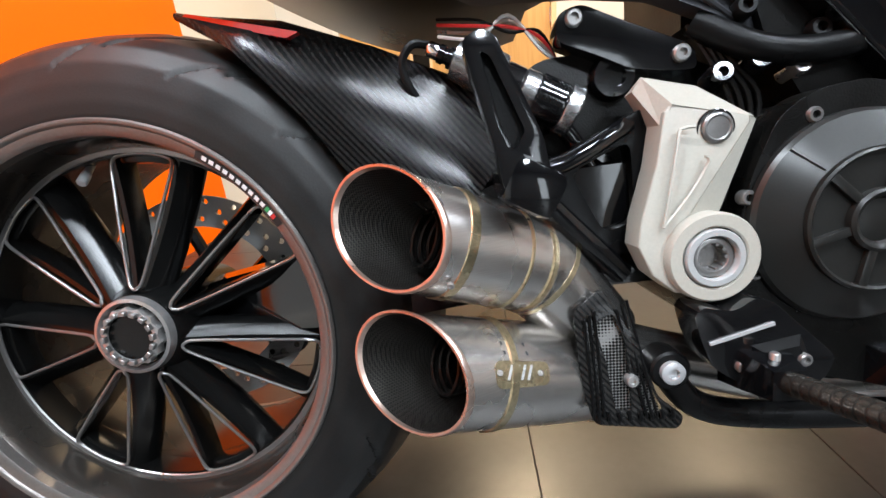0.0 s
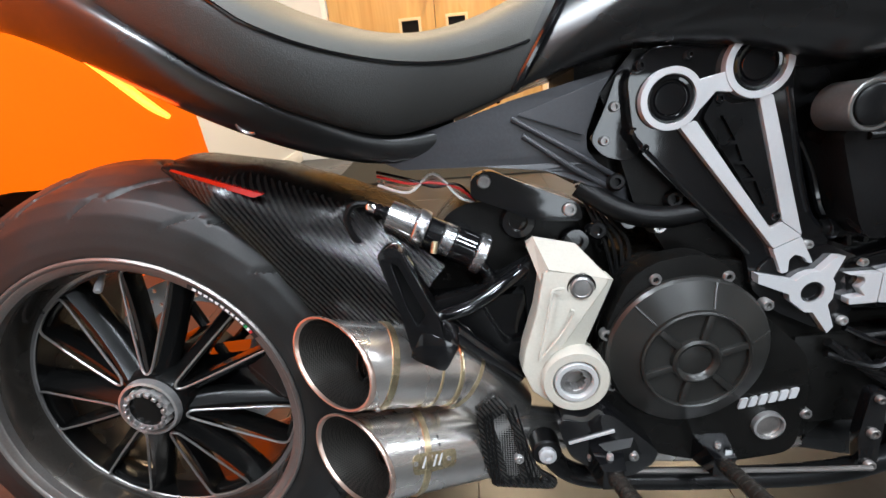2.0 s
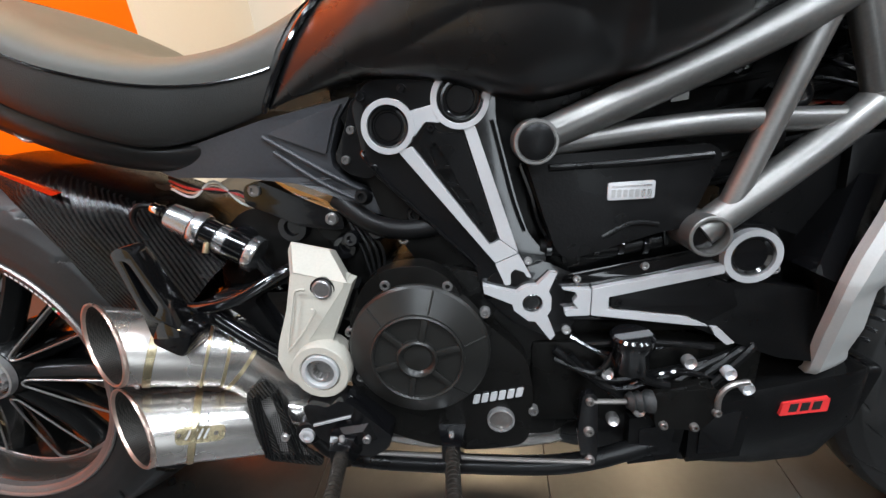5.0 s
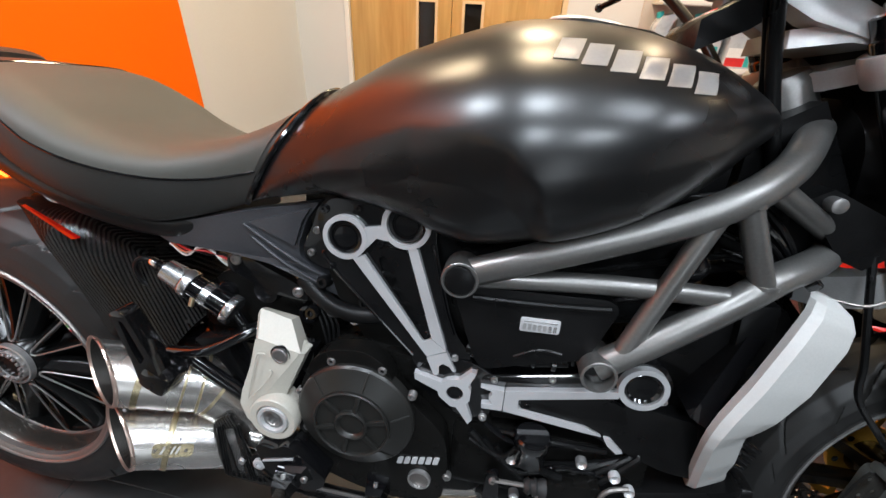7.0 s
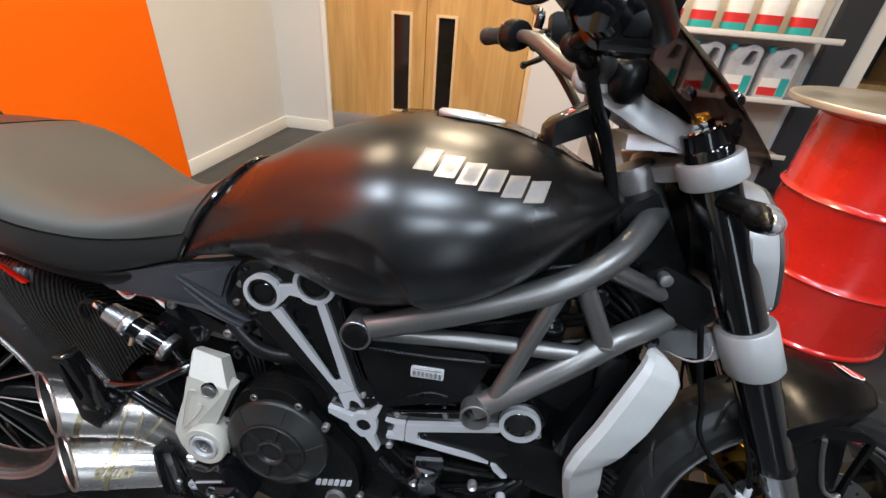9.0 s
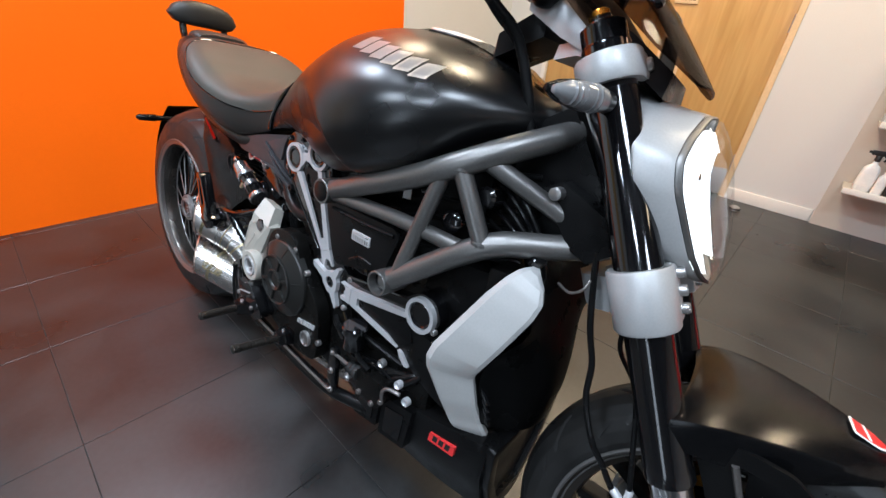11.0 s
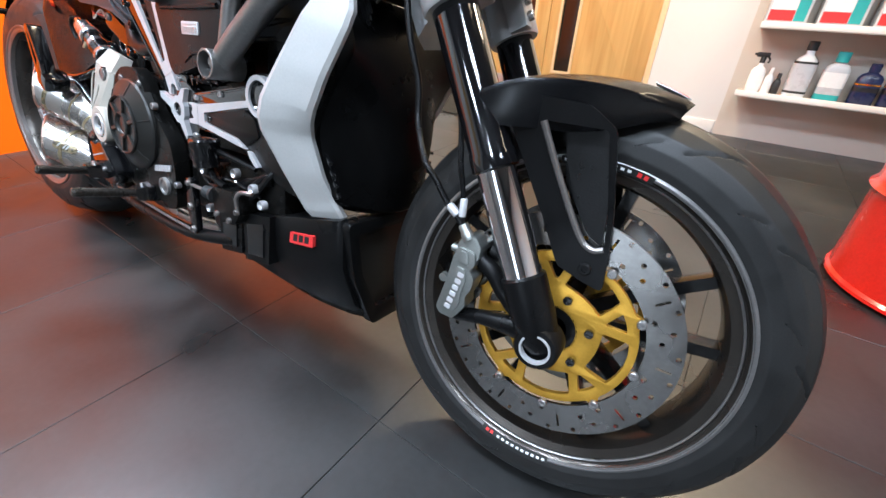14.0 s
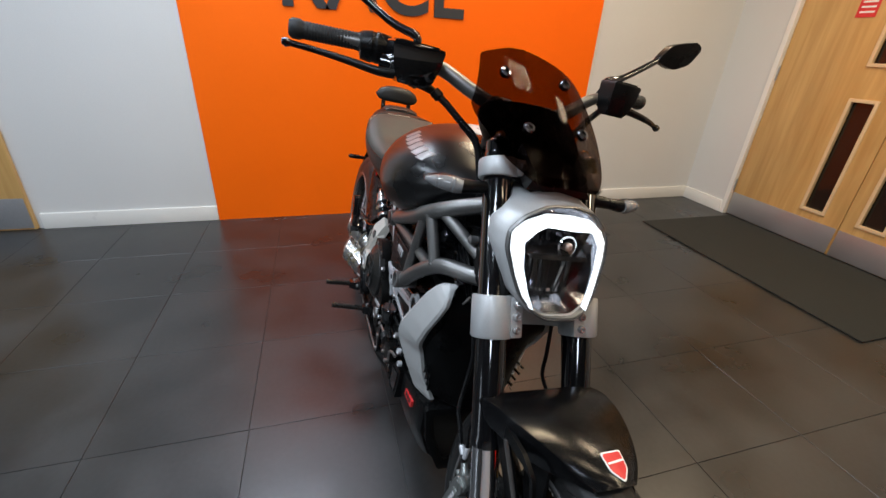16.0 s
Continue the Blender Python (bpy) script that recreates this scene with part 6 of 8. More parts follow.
for i in range(7):
    x = 0.9298 + 0.0064 * i
    P("sticker_mark", plate(bmesh.new(), round_poly([(x, 0.6022), (x + 0.0044, 0.6024), (x + 0.0044, 0.6112), (x, 0.6110)], 0.0008, 1), -0.1531, -0.152), M_GUN, bx, "grey printed bar")
P("sticker_mark", plate(bmesh.new(), [(0.9300, 0.6135), (0.9722, 0.6148), (0.9722, 0.6163), (0.9300, 0.6150)], -0.1531, -0.152), M_GUN, bx, "grey printed bar")

# black filler masses deep inside, between the cylinders and the steering head
P("airbox", soften(loft(bmesh.new(), [[(x, -w, z0), (x, -w, z1), (x, w, z1), (x, w, z0)] for x, w, z0, z1 in ((0.60, 0.07, 0.60, 0.76), (0.80, 0.10, 0.64, 0.78), (1.00, 0.10, 0.60, 0.80), (1.15, 0.08, 0.62, 0.84))]), 0.02), M_PLASTIC, engine, "black plastic airbox")
for i in range(7):
    y = -0.085 + 0.012 * (i % 3)
    z = 0.60 + 0.028 * i
    P("cable", tube(bmesh.new(), [(0.90, y, z - 0.03), (1.00, y - 0.02, z - 0.01 * (i % 2)), (1.10, y - 0.01, z + 0.012), (1.22, y + 0.02, z + 0.03)], 0.0045 + 0.0012 * (i % 3), 8, 5), M_PLASTIC, engine, "black cable")
for x, z, r in ((1.06, 0.735, 0.014), (1.12, 0.70, 0.018), (1.17, 0.755, 0.016), (0.99, 0.72, 0.012)):
    P("connector", turned([(0, r), (0.03, r), (0.034, r * 0.7), (0.034, 0)], (x, -0.095, z), (x + 0.01, -0.2, z + 0.01), 14), M_GLOSS, engine)
P("warning_tag", plate(bmesh.new(), [(1.00, 0.700), (1.018, 0.702), (1.018, 0.724), (1.00, 0.722)], -0.1125, -0.111), M_WHITEPRINT, engine, "small white tag")

for k, (x, z, r) in enumerate(((0.655, 0.555, 0.012), (0.640, 0.600, 0.010), (0.690, 0.545, 0.009), (0.620, 0.545, 0.011), (0.705, 0.575, 0.010))):
    P("connector", turned([(0, r), (0.022, r), (0.026, r * 0.8), (0.026, r * 0.45), (0.020, r * 0.4), (0.020, 0)], (x, -0.085, z), (x - 0.01, -0.2, z + 0.02), 14), (M_GLOSS, M_PLASTIC, M_GUN)[k % 3], engine)
P("coolant_pipe", tube(bmesh.new(), [(0.60, -0.09, 0.60), (0.645, -0.105, 0.570), (0.690, -0.110, 0.560), (0.735, -0.108, 0.565)], 0.013, 14, 5), M_PLASTIC, engine, "black coolant pipe")
P("coolant_pipe", tube(bmesh.new(), [(0.86, -0.112, 0.535), (0.93, -0.118, 0.532), (1.00, -0.122, 0.545)], 0.010, 12, 5), M_PLASTIC, engine, "black coolant pipe")
for k in range(5):
    P("pipe_clip", spin(bmesh.new(), [(-0.004, 0.0105), (-0.003, 0.0125), (0.003, 0.0125), (0.004, 0.0105)], (0.87 + 0.028 * k, -0.114 - 0.002 * k, 0.534 + 0.001 * k), 16, "x"), M_GLOSS, engine)

# two added black blocks keep see-through gaps in the engine dark
P("radiator_gap_filler", soften(loft(bmesh.new(), [[(x, -w, z0), (x, -w, z1), (x, w, z1), (x, w, z0)] for x, w, z0, z1 in ((1.075, 0.095, 0.50, 0.60), (1.12, 0.10, 0.47, 0.63), (1.225, 0.10, 0.46, 0.645))]), 0.015), M_PLASTIC, engine, "added black block filling the gap behind the radiator")
P("cylinder_gap_filler", plate(bmesh.new(), round_poly([(0.76, 0.50), (0.78, 0.66), (0.86, 0.68), (0.93, 0.56), (0.92, 0.47), (0.82, 0.44)], 0.02), -0.088, 0.09, (), 0.008), M_ENGINE, engine, "added black block filling the gap behind the belt covers")
for k in range(4):
    P("cable", tube(bmesh.new(), [(0.835 + 0.012 * k, -0.095 - 0.004 * k, 0.64), (0.85 + 0.012 * k, -0.105, 0.60), (0.862 + 0.010 * k, -0.108, 0.56), (0.89 + 0.012 * k, -0.104, 0.52)], 0.0042, 8, 5), M_GLOSS, engine, "black cable")

for x, y, z, r in ((0.652, -0.122, 0.722, 0.006), (0.700, -0.122, 0.728, 0.005), (0.795, -0.122, 0.715, 0.006), (0.845, -0.122, 0.520, 0.005), (0.660, -0.122, 0.640, 0.005), (0.905, -0.125, 0.496, 0.005), (0.985, -0.125, 0.512, 0.005), (1.07, -0.125, 0.445, 0.006), (1.135, -0.125, 0.505, 0.006), (0.93, -0.125, 0.446, 0.005), (0.800, -0.125, 0.480, 0.005), (0.895, -0.125, 0.425, 0.006)):
    P("case_bolt", screw(bmesh.new(), (x, y, z), r, h=0.004), M_GUN if int(x * 1000) % 2 else M_GLOSS, engine, "socket-head case bolt")
for k in range(6):
    x = 0.885 + 0.028 * k
    P("injector_boss", turned([(0, 0.011), (0.012, 0.0105), (0.014, 0.008), (0.022, 0.0075), (0.022, 0)], (x, -0.092, 0.548 + 0.003 * k), (x, -0.2, 0.555 + 0.003 * k), 14), M_GLOSS, engine)
for k, (a, b, c) in enumerate((((0.90, -0.125, 0.415), (0.95, -0.135, 0.395), (1.03, -0.128, 0.405)), ((0.92, -0.12, 0.40), (0.99, -0.14, 0.415), (1.08, -0.125, 0.40)), ((0.955, -0.13, 0.33), (1.02, -0.142, 0.372), (1.10, -0.13, 0.355)), ((0.88, -0.13, 0.385), (0.93, -0.142, 0.372), (0.955, -0.14, 0.40)))):
    P("lower_cable", tube(bmesh.new(), [a, b, c], 0.0038 + 0.0008 * (k % 2), 8, 6), (M_GLOSS, M_PLASTIC)[k % 2], engine, "black lower cable")
for x, z in ((0.945, 0.372), (1.045, 0.388), (1.095, 0.372), (1.120, 0.350), (0.99, 0.315), (0.958, 0.300)):
    P("hose_clip", spin(bmesh.new(), [(-0.143, 0.0045), (-0.147, 0.0075), (-0.143, 0.0085), (-0.136, 0.0080)], (x, 0, z), 14), M_ALU if x > 1.09 else M_GUN, engine, "small metal clip")

# -- trellis frame --
FR = [
    ([(0.845, -0.150, 0.666), (0.93, -0.157, 0.702), (1.05, -0.160, 0.752), (1.13, -0.155, 0.793), (1.19, -0.120, 0.830), (1.245, -0.045, 0.868)], 0.0185),
    ([(1.030, -0.150, 0.561), (1.10, -0.150, 0.618), (1.165, -0.143, 0.670), (1.215, -0.125, 0.702), (1.275, -0.085, 0.715), (1.315, -0.045, 0.725)], 0.0185),
    ([(1.118, -0.157, 0.787), (1.052, -0.153, 0.578)], 0.0125),
    ([(1.140, -0.153, 0.795), (1.195, -0.138, 0.692)], 0.0135),
    ([(0.862, -0.148, 0.662), (1.02, -0.150, 0.677), (1.175, -0.140, 0.676)], 0.0125),
    ([(1.165, -0.137, 0.812), (1.30, -0.060, 0.745)], 0.0135),
]
for sgn in (1, -1):
    for pts, r in FR:
        P("frame_tube", tube(bmesh.new(), [(x, y * sgn, z) for x, y, z in pts], r, 20, 6), M_FRAME, None, "dark silver steel trellis tube")
for (x, y, z), (r, h) in {(0.845, -0.148, 0.666): (0.0235, 0.022), (1.030, -0.148, 0.561): (0.0225, 0.026)}.items():
    P("frame_boss", turned([(-0.02, r), (h, r), (h + 0.001, r * 0.96), (h + 0.001, r * 0.86), (h - 0.002, r * 0.84), (h - 0.002, 0)] if z > 0.6 else [(-0.03, r), (h, r), (h + 0.001, r * 0.95), (h + 0.001, r * 0.84), (0.002, r * 0.82), (0.002, 0)], (x, y, z), (x, y - 1, z), 36), M_FRAME, None, "round frame end boss")
P("boss_cap", turned([(0, 0.0185), (0.0235, 0.0185), (0.0245, 0.0165), (0.0245, 0)], (0.845, -0.148, 0.666), (0.845, -1, 0.666), 28), M_PLASTIC, None, "black rubber end cap")
P("boss_bore", turned([(0, 0.0172), (0.012, 0.0172), (0.012, 0)], (1.030, -0.148, 0.561), (1.030, -1, 0.561), 28), M_GLOSS, None)
for (x, y, z) in ((1.119, -0.157, 0.787), (1.142, -0.153, 0.792), (1.193, -0.139, 0.697), (1.054, -0.152, 0.583), (1.172, -0.141, 0.677), (1.166, -0.137, 0.810)):
    P("weld_bead", spin(bmesh.new(), [(-0.004, 0.012), (-0.002, 0.0165), (0.002, 0.0165), (0.004, 0.012)], (x, y, z), 16, "z"), M_FRAME, None)
P("steering_head", turned([(-0.10, 0.033), (0.10, 0.033), (0.11, 0.028)], (1.262, 0, 0.83), (1.215, 0, 0.918), 28), M_FRAME, None, "steering head tube")

# added black block keeps the gap between frame and fork dark
P("head_gap_filler", soften(loft(bmesh.new(), [[(x, -w, z0), (x, -w, z1), (x, w, z1), (x, w, z0)] for x, w, z0, z1 in ((1.17, 0.060, 0.70, 0.86), (1.235, 0.062, 0.69, 0.90), (1.305, 0.050, 0.70, 0.80))]), 0.012), M_PLASTIC, None, "added black block filling the gap round the steering head")
for k in range(5):
    P("harness", tube(bmesh.new(), [(1.16, -0.075 - 0.004 * k, 0.80 - 0.02 * k), (1.21, -0.085 - 0.003 * k, 0.765 - 0.015 * k), (1.25, -0.082, 0.72 - 0.012 * k), (1.27, -0.070, 0.66 - 0.008 * k)], 0.0045 - 0.0004 * k, 8, 5), (M_PLASTIC, M_GLOSS)[k % 2], None, "black wiring harness")
P("hose_guide", tube(bmesh.new(), [(1.300, -0.090, 0.672), (1.325, -0.112, 0.676), (1.342, -0.118, 0.690), (1.345, -0.112, 0.704)], 0.0020, 8, 5), M_RIM, None, "steel wire hose guide")
# -- radiator and white side covers --
P("radiator", box(bmesh.new(), (1.232, 0, 0.525), (0.045, 0.225, 0.27), Euler((0, -0.08, 0)).to_matrix(), 0.008), M_PLASTIC, None, "black radiator core")
RCOV = [  # back edge x, y, z; front edge x, y, z
    (1.268, -0.122, 0.688, 1.284, -0.128, 0.684),
    (1.258, -0.138, 0.684, 1.300, -0.138, 0.670),
    (1.249, -0.150, 0.672, 1.307, -0.143, 0.652),
    (1.232, -0.162, 0.642, 1.303, -0.149, 0.630),
    (1.203, -0.177, 0.582, 1.279, -0.160, 0.572),
    (1.179, -0.186, 0.535, 1.257, -0.160, 0.526),
    (1.172, -0.187, 0.508, 1.247, -0.155, 0.506),
    (1.173, -0.182, 0.486, 1.239, -0.146, 0.486),
    (1.188, -0.155, 0.425, 1.250, -0.132, 0.428),
    (1.203, -0.132, 0.375, 1.258, -0.112, 0.388),
    (1.206, -0.127, 0.364, 1.266, -0.105, 0.372),
    (1.209, -0.118, 0.354, 1.268, -0.098, 0.360),
]


def cover_rings():
    out = []
    rows = np.array(RCOV)
    fine = [rows[0]]
    for k in range(1, len(rows)):
        fine += [rows[k - 1] + (rows[k] - rows[k - 1]) * s for s in ((0.12, 0.88, 1.0) if k < len(rows) - 1 else (1.0,))]
    fine = [fine[0]] + [(fine[k - 1] + 6 * fine[k] + fine[k + 1]) / 8 for k in range(1, len(fine) - 1)] + [fine[-1]]
    for row in fine:
        b, f = Vector(row[:3]), Vector(row[3:])
        d = f - b
        into = Vector((0, 0.017, 0))
        out.append([b + into, b + Vector((-0.001, 0.004, 0)), b + 0.14 * d + Vector((0, -0.004, 0)), b + 0.55 * d + Vector((0, -0.003, 0)), b + 0.93 * d + Vector((0, -0.0005, 0)), f + Vector((0, 0.004, 0)),
                    f + Vector((-0.003, 0.013, 0)), b + 0.5 * d + into])
    return out


P("radiator_cover", loft(bmesh.new(), cover_rings()), M_WHITE, None, "satin white radiator side cover", 26)
P("radiator_cover", mirrored(loft(bmesh.new(), cover_rings())), M_WHITE, None, "satin white radiator side cover", 26)
SHROUD = [(0.690, 1.232, 1.225), (0.658, 1.262, 1.262), (0.603, 1.298, 1.290), (0.545, 1.266, 1.312), (0.500, 1.246, 1.322), (0.450, 1.244, 1.326), (0.410, 1.252, 1.321), (0.390, 1.258, 1.318)]
sh_rings = []
for z, xe, xc in table(SHROUD, 22):
    sh_rings.append([(xe + (xc - xe) * (1 - abs(v) ** 2.4), 0.133 * v * (1 - 0.18 * max(0.0, (0.50 - z) / 0.11) - 0.34 * max(0.0, (z - 0.59) / 0.10)), z - 0.014 * (1 - v * v) * max(0.0, (0.45 - z) / 0.06)) for v in np.linspace(-1, 1, 25)])
for dx, dz in ((-0.006, -0.006), (-0.030, -0.014)):
    sh_rings.append([(x + dx, y * 0.97, z + dz) for x, y, z in sh_rings[21]])
shr = loft(bmesh.new(), sh_rings, False, False)
bmesh.ops.solidify(shr, geom=shr.faces[:], thickness=0.003)
P("radiator_shroud", shr, M_PLASTIC, None, "smooth black radiator shroud", 40)
for sgn in (-1, 1):
    P("cover_back", plate(bmesh.new(), round_poly([(1.245, 0.655), (1.262, 0.648), (1.280, 0.61), (1.236, 0.49), (1.246, 0.375), (1.212, 0.37), (1.188, 0.47), (1.180, 0.535), (1.225, 0.625)], 0.01), lambda p: sgn * (0.132 if 0.45 < p[1] < 0.60 else 0.096), sgn * 0.085, (), 0.003), M_PLASTIC, None, "black radiator end tank")
    for i in range(4):
        z = 0.405 + 0.0175 * i
        P("side_slat", box(bmesh.new(), (1.262 - 0.001 * i, sgn * (0.108 + 0.006 * i), z), (0.030, 0.006, 0.005), Euler((0, 0.25, sgn * 0.5)).to_matrix(), 0.001), M_GLOSS, None, "thin black cooling slat")
P("reservoir_cap", turned([(0, 0.013), (0.012, 0.013), (0.014, 0.011), (0.014, 0)], (1.262, -0.100, 0.690), (1.29, -0.115, 0.735), 20), M_GLOSS, None, "small black coolant cap")
P("upper_tank", soften(loft(bmesh.new(), [[(1.156, -w - 0.012, 0.512), (1.176, -w - 0.016, 0.502), (1.252, -w + 0.046, 0.640), (1.236, -w + 0.050, 0.652)] for w in (0.146, 0.06)]), 0.006), M_GLOSS, None, "gloss black duct behind the white cover")

# -- belly pan --
BEL = [(0.90, 0.200, 0.262, 0.104, 0.075), (0.98, 0.184, 0.290, 0.122, 0.086), (1.08, 0.168, 0.318, 0.128, 0.088), (1.18, 0.156, 0.344, 0.128, 0.080), (1.25, 0.146, 0.358, 0.124, 0.060), (1.275, 0.143, 0.364, 0.121, 0.044), (1.286, 0.148, 0.362, 0.115, 0.036)]
bl = []
for x, z0, z1, w, wb in table(BEL, 18):
    h = z1 - z0
    bl.append([(x, -w * 0.985, z1), (x, -w, z1 - 0.006), (x, -w * 0.97, z0 + 0.62 * h), (x, -w + 0.48 * (w - wb), z0 + 0.24 * h), (x, -wb, z0 + 0.016), (x, -wb * 0.5, z0), (x, wb * 0.5, z0), (x, wb, z0 + 0.016), (x, w - 0.48 * (w - wb), z0 + 0.24 * h), (x, w * 0.97, z0 + 0.62 * h), (x, w, z1 - 0.006), (x, w * 0.985, z1)])
belly = P("belly_pan", soften(loft(bmesh.new(), bl), 0.003, 2, 40), M_PLASTIC, None, "black angular belly pan", 28)
PANIN = [(-0.094, 0.342), (0.094, 0.342), (0.076, 0.262), (0.034, 0.186), (-0.034, 0.186), (-0.076, 0.262)]
P("pan_grille", plate(bmesh.new(), round_poly(PANIN, 0.01), 1.2868, 1.289, (), 0.0005, "yz"), M_DARKMESH, belly, "black mesh grille")
P("pan_frame", plate(bmesh.new(), round_poly([(-0.118, 0.364), (0.118, 0.364), (0.098, 0.262), (0.042, 0.150), (-0.042, 0.150), (-0.098, 0.262)], 0.012), 1.284, 1.300, [round_poly(PANIN, 0.01)], 0.004, "yz"), M_PLASTIC, belly)
for x0, x1, z0, z1 in ((0.985, 1.050, 0.222, 0.312), (1.062, 1.130, 0.228, 0.332)):
    P("pan_pocket", soften(plate(bmesh.new(), [(x0, z0), (x1, z0 + 0.012), (x1 + 0.006, z1), (x0 - 0.004, z1 - 0.014)], -0.139, -0.110, (), 0), 0.007), M_PLASTIC, belly, "proud black box on the belly pan")
    P("pan_rib", soften(plate(bmesh.new(), [(x0 + 0.012, z0 + 0.016), (x1 - 0.012, z0 + 0.022), (x1 - 0.010, z1 - 0.018), (x0 + 0.010, z1 - 0.030)], -0.1415, -0.137, (), 0), 0.0015), M_GLOSS, belly)
P("pan_sticker", plate(bmesh.new(), round_poly([(1.176, 0.298), (1.234, 0.307), (1.234, 0.327), (1.178, 0.318)], 0.002), -0.1302, -0.1238), M_REDPRINT, belly, "small red sticker")
for i in range(3):
    P("sticker_mark", plate(bmesh.new(), [(1.186 + 0.014 * i, 0.3045 + 0.0022 * i), (1.196 + 0.014 * i, 0.306 + 0.0022 * i), (1.197 + 0.014 * i, 0.3185 + 0.0022 * i), (1.187 + 0.014 * i, 0.317 + 0.0022 * i)], -0.1308, -0.130), M_BLACKPRINT, belly, "dark printed bar")

# -- rear brake controls and footrests --
P("footrest_rail", tube(bmesh.new(), [(0.545, -0.150, 0.285), (0.57, -0.150, 0.250), (0.62, -0.150, 0.234), (0.75, -0.150, 0.228), (0.90, -0.150, 0.232), (1.02, -0.13, 0.250)], 0.013, 14, 6), M_PLASTIC, None, "black footrest rail")
P("rail_bolt", turned([(-0.02, 0.018), (0.003, 0.018), (0.005, 0.016)], (0.545, -0.160, 0.288), (0.545, -1, 0.288), 24), M_PLASTIC, None)
P("rail_bolt", turned([(0, 0.0105), (0.010, 0.0105), (0.011, 0.009), (0.011, 0.005), (0.007, 0.005), (0.007, 0)], (0.545, -0.160, 0.288), (0.545, -1, 0.288), 18), M_ALU, None, "bright hexagon socket bolt")
mount = P("peg_mount", plate(bmesh.new(), round_poly([(0.5541, 0.3458), (0.5600, 0.3525), (0.5855, 0.3473), (0.6030, 0.3585), (0.6164, 0.3532), (0.6678, 0.3033), (0.6622, 0.2863), (0.6382, 0.2701), (0.6012, 0.2776), (0.5684, 0.3002), (0.5589, 0.3259)], 0.007), -0.185, -0.150, (), 0.005, seg=3), M_GLOSS, None, "black footrest mount")
P("mount_strip", plate(bmesh.new(), [(0.566, 0.3200), (0.6166, 0.3345), (0.6160, 0.3370), (0.5655, 0.3222)], -0.1875, -0.184), M_ALU, mount, "bright edge strip")
P("mount_ridge", soften(loft(bmesh.new(), [[(0.598, -0.183, 0.318), (0.640, -0.183, 0.326), (0.650, -0.183, 0.300), (0.618, -0.183, 0.290)], [(0.606, -0.193, 0.313), (0.632, -0.193, 0.318), (0.638, -0.193, 0.302), (0.620, -0.193, 0.296)]]), 0.002), M_PLASTIC, mount, "raised boss of the footrest mount", 25)
screws("mount_bolt", [(0.592, -0.186, 0.300), (0.636, -0.193, 0.306)], 0.0055, M_EDGE, P, mount, h=0.003)


def footpeg(a, b, r=0.0088, n_rib=9):
    a, b = Vector(a), Vector(b)
    L = (b - a).length
    prof = [(0, r * 0.75), (0.01, r)]
    for i in range(n_rib):
        s = 0.014 + (L - 0.026) * i / n_rib
        w = (L - 0.026) / n_rib
        prof += [(s, r), (s + 0.6 * w, r), (s + 0.65 * w, r * 0.88), (s + 0.95 * w, r * 0.88)]
    prof += [(L - 0.012, r * 1.08), (L, r), (L + 0.002, r * 0.7), (L + 0.002, 0)]
    return turned(prof, a, b, 16)


for root, tip, rr, ribs in (((0.607, -0.205, 0.2975), (0.6220, -0.300, 0.3105), 0.0092, 10), ((0.743, -0.172, 0.2775), (0.7525, -0.288, 0.2965), 0.0092, 12)):
    rider = P("rider_peg", footpeg(root, tip, rr, ribs), M_BARREL, None, "steel knurled rider footpeg")
    P("peg_knuckle", soften(loft(bmesh.new(), [[(root[0] - w, root[1] + d, root[2] - h), (root[0] + w, root[1] + d, root[2] - h), (root[0] + w, root[1] + d, root[2] + h), (root[0] - w, root[1] + d, root[2] + h)] for d, w, h in ((0.040, 0.022, 0.020), (0.012, 0.017, 0.016), (-0.012, 0.012, 0.012))]), 0.005), M_GLOSS, rider, "black folding peg knuckle")
    P("peg_pin", turned([(-0.019, 0.0038), (0.019, 0.0038), (0.020, 0.003), (0.020, 0)], (root[0], root[1] + 0.004, root[2]), (root[0], root[1] + 0.004, root[2] + 1), 10), M_GUN, rider, "bright pivot pin")
P("brake_lever", plate(bmesh.new(), round_poly([(0.912, 0.352), (0.930, 0.352), (0.934, 0.30), (0.936, 0.242), (0.918, 0.236), (0.908, 0.29)], 0.008), -0.160, -0.148, (), 0.003), M_GLOSS, None, "black rear brake lever plate")
for x, z, r in ((0.921, 0.342, 0.007), (0.922, 0.296, 0.009), (0.926, 0.250, 0.009)):
    P("lever_bolt", screw(bmesh.new(), (x, -0.161, z), r * 0.75, h=0.004), M_RIM, None, "steel lever bolt")
P("brake_rod", tube(bmesh.new(), [(0.926, -0.165, 0.250), (0.80, -0.165, 0.252), (0.62, -0.168, 0.262)], 0.0030, 8, 4), M_RIM, None, "thin steel linkage rod")
P("push_rod", tube(bmesh.new(), [(0.925, -0.158, 0.340), (0.975, -0.155, 0.338)], 0.0035, 8, 1), M_RIM, None, "steel push rod")
P("master_boot", turned([(0, 0.008), (0.006, 0.013), (0.010, 0.010), (0.016, 0.014), (0.020, 0.011), (0.026, 0.015), (0.032, 0.015)], (0.968, -0.155, 0.338), (1.01, -0.153, 0.338), 18), M_GRIP, None, "ribbed rubber boot")
mc = bmesh.new()
plate(mc, round_poly([(0.998, 0.355), (1.075, 0.362), (1.085, 0.330), (1.062, 0.298), (1.005, 0.302)], 0.008), -0.160, -0.128, (), 0.004)
mcp = P("rear_master_cylinder", mc, M_ENGINE, None, "black rear brake master cylinder")
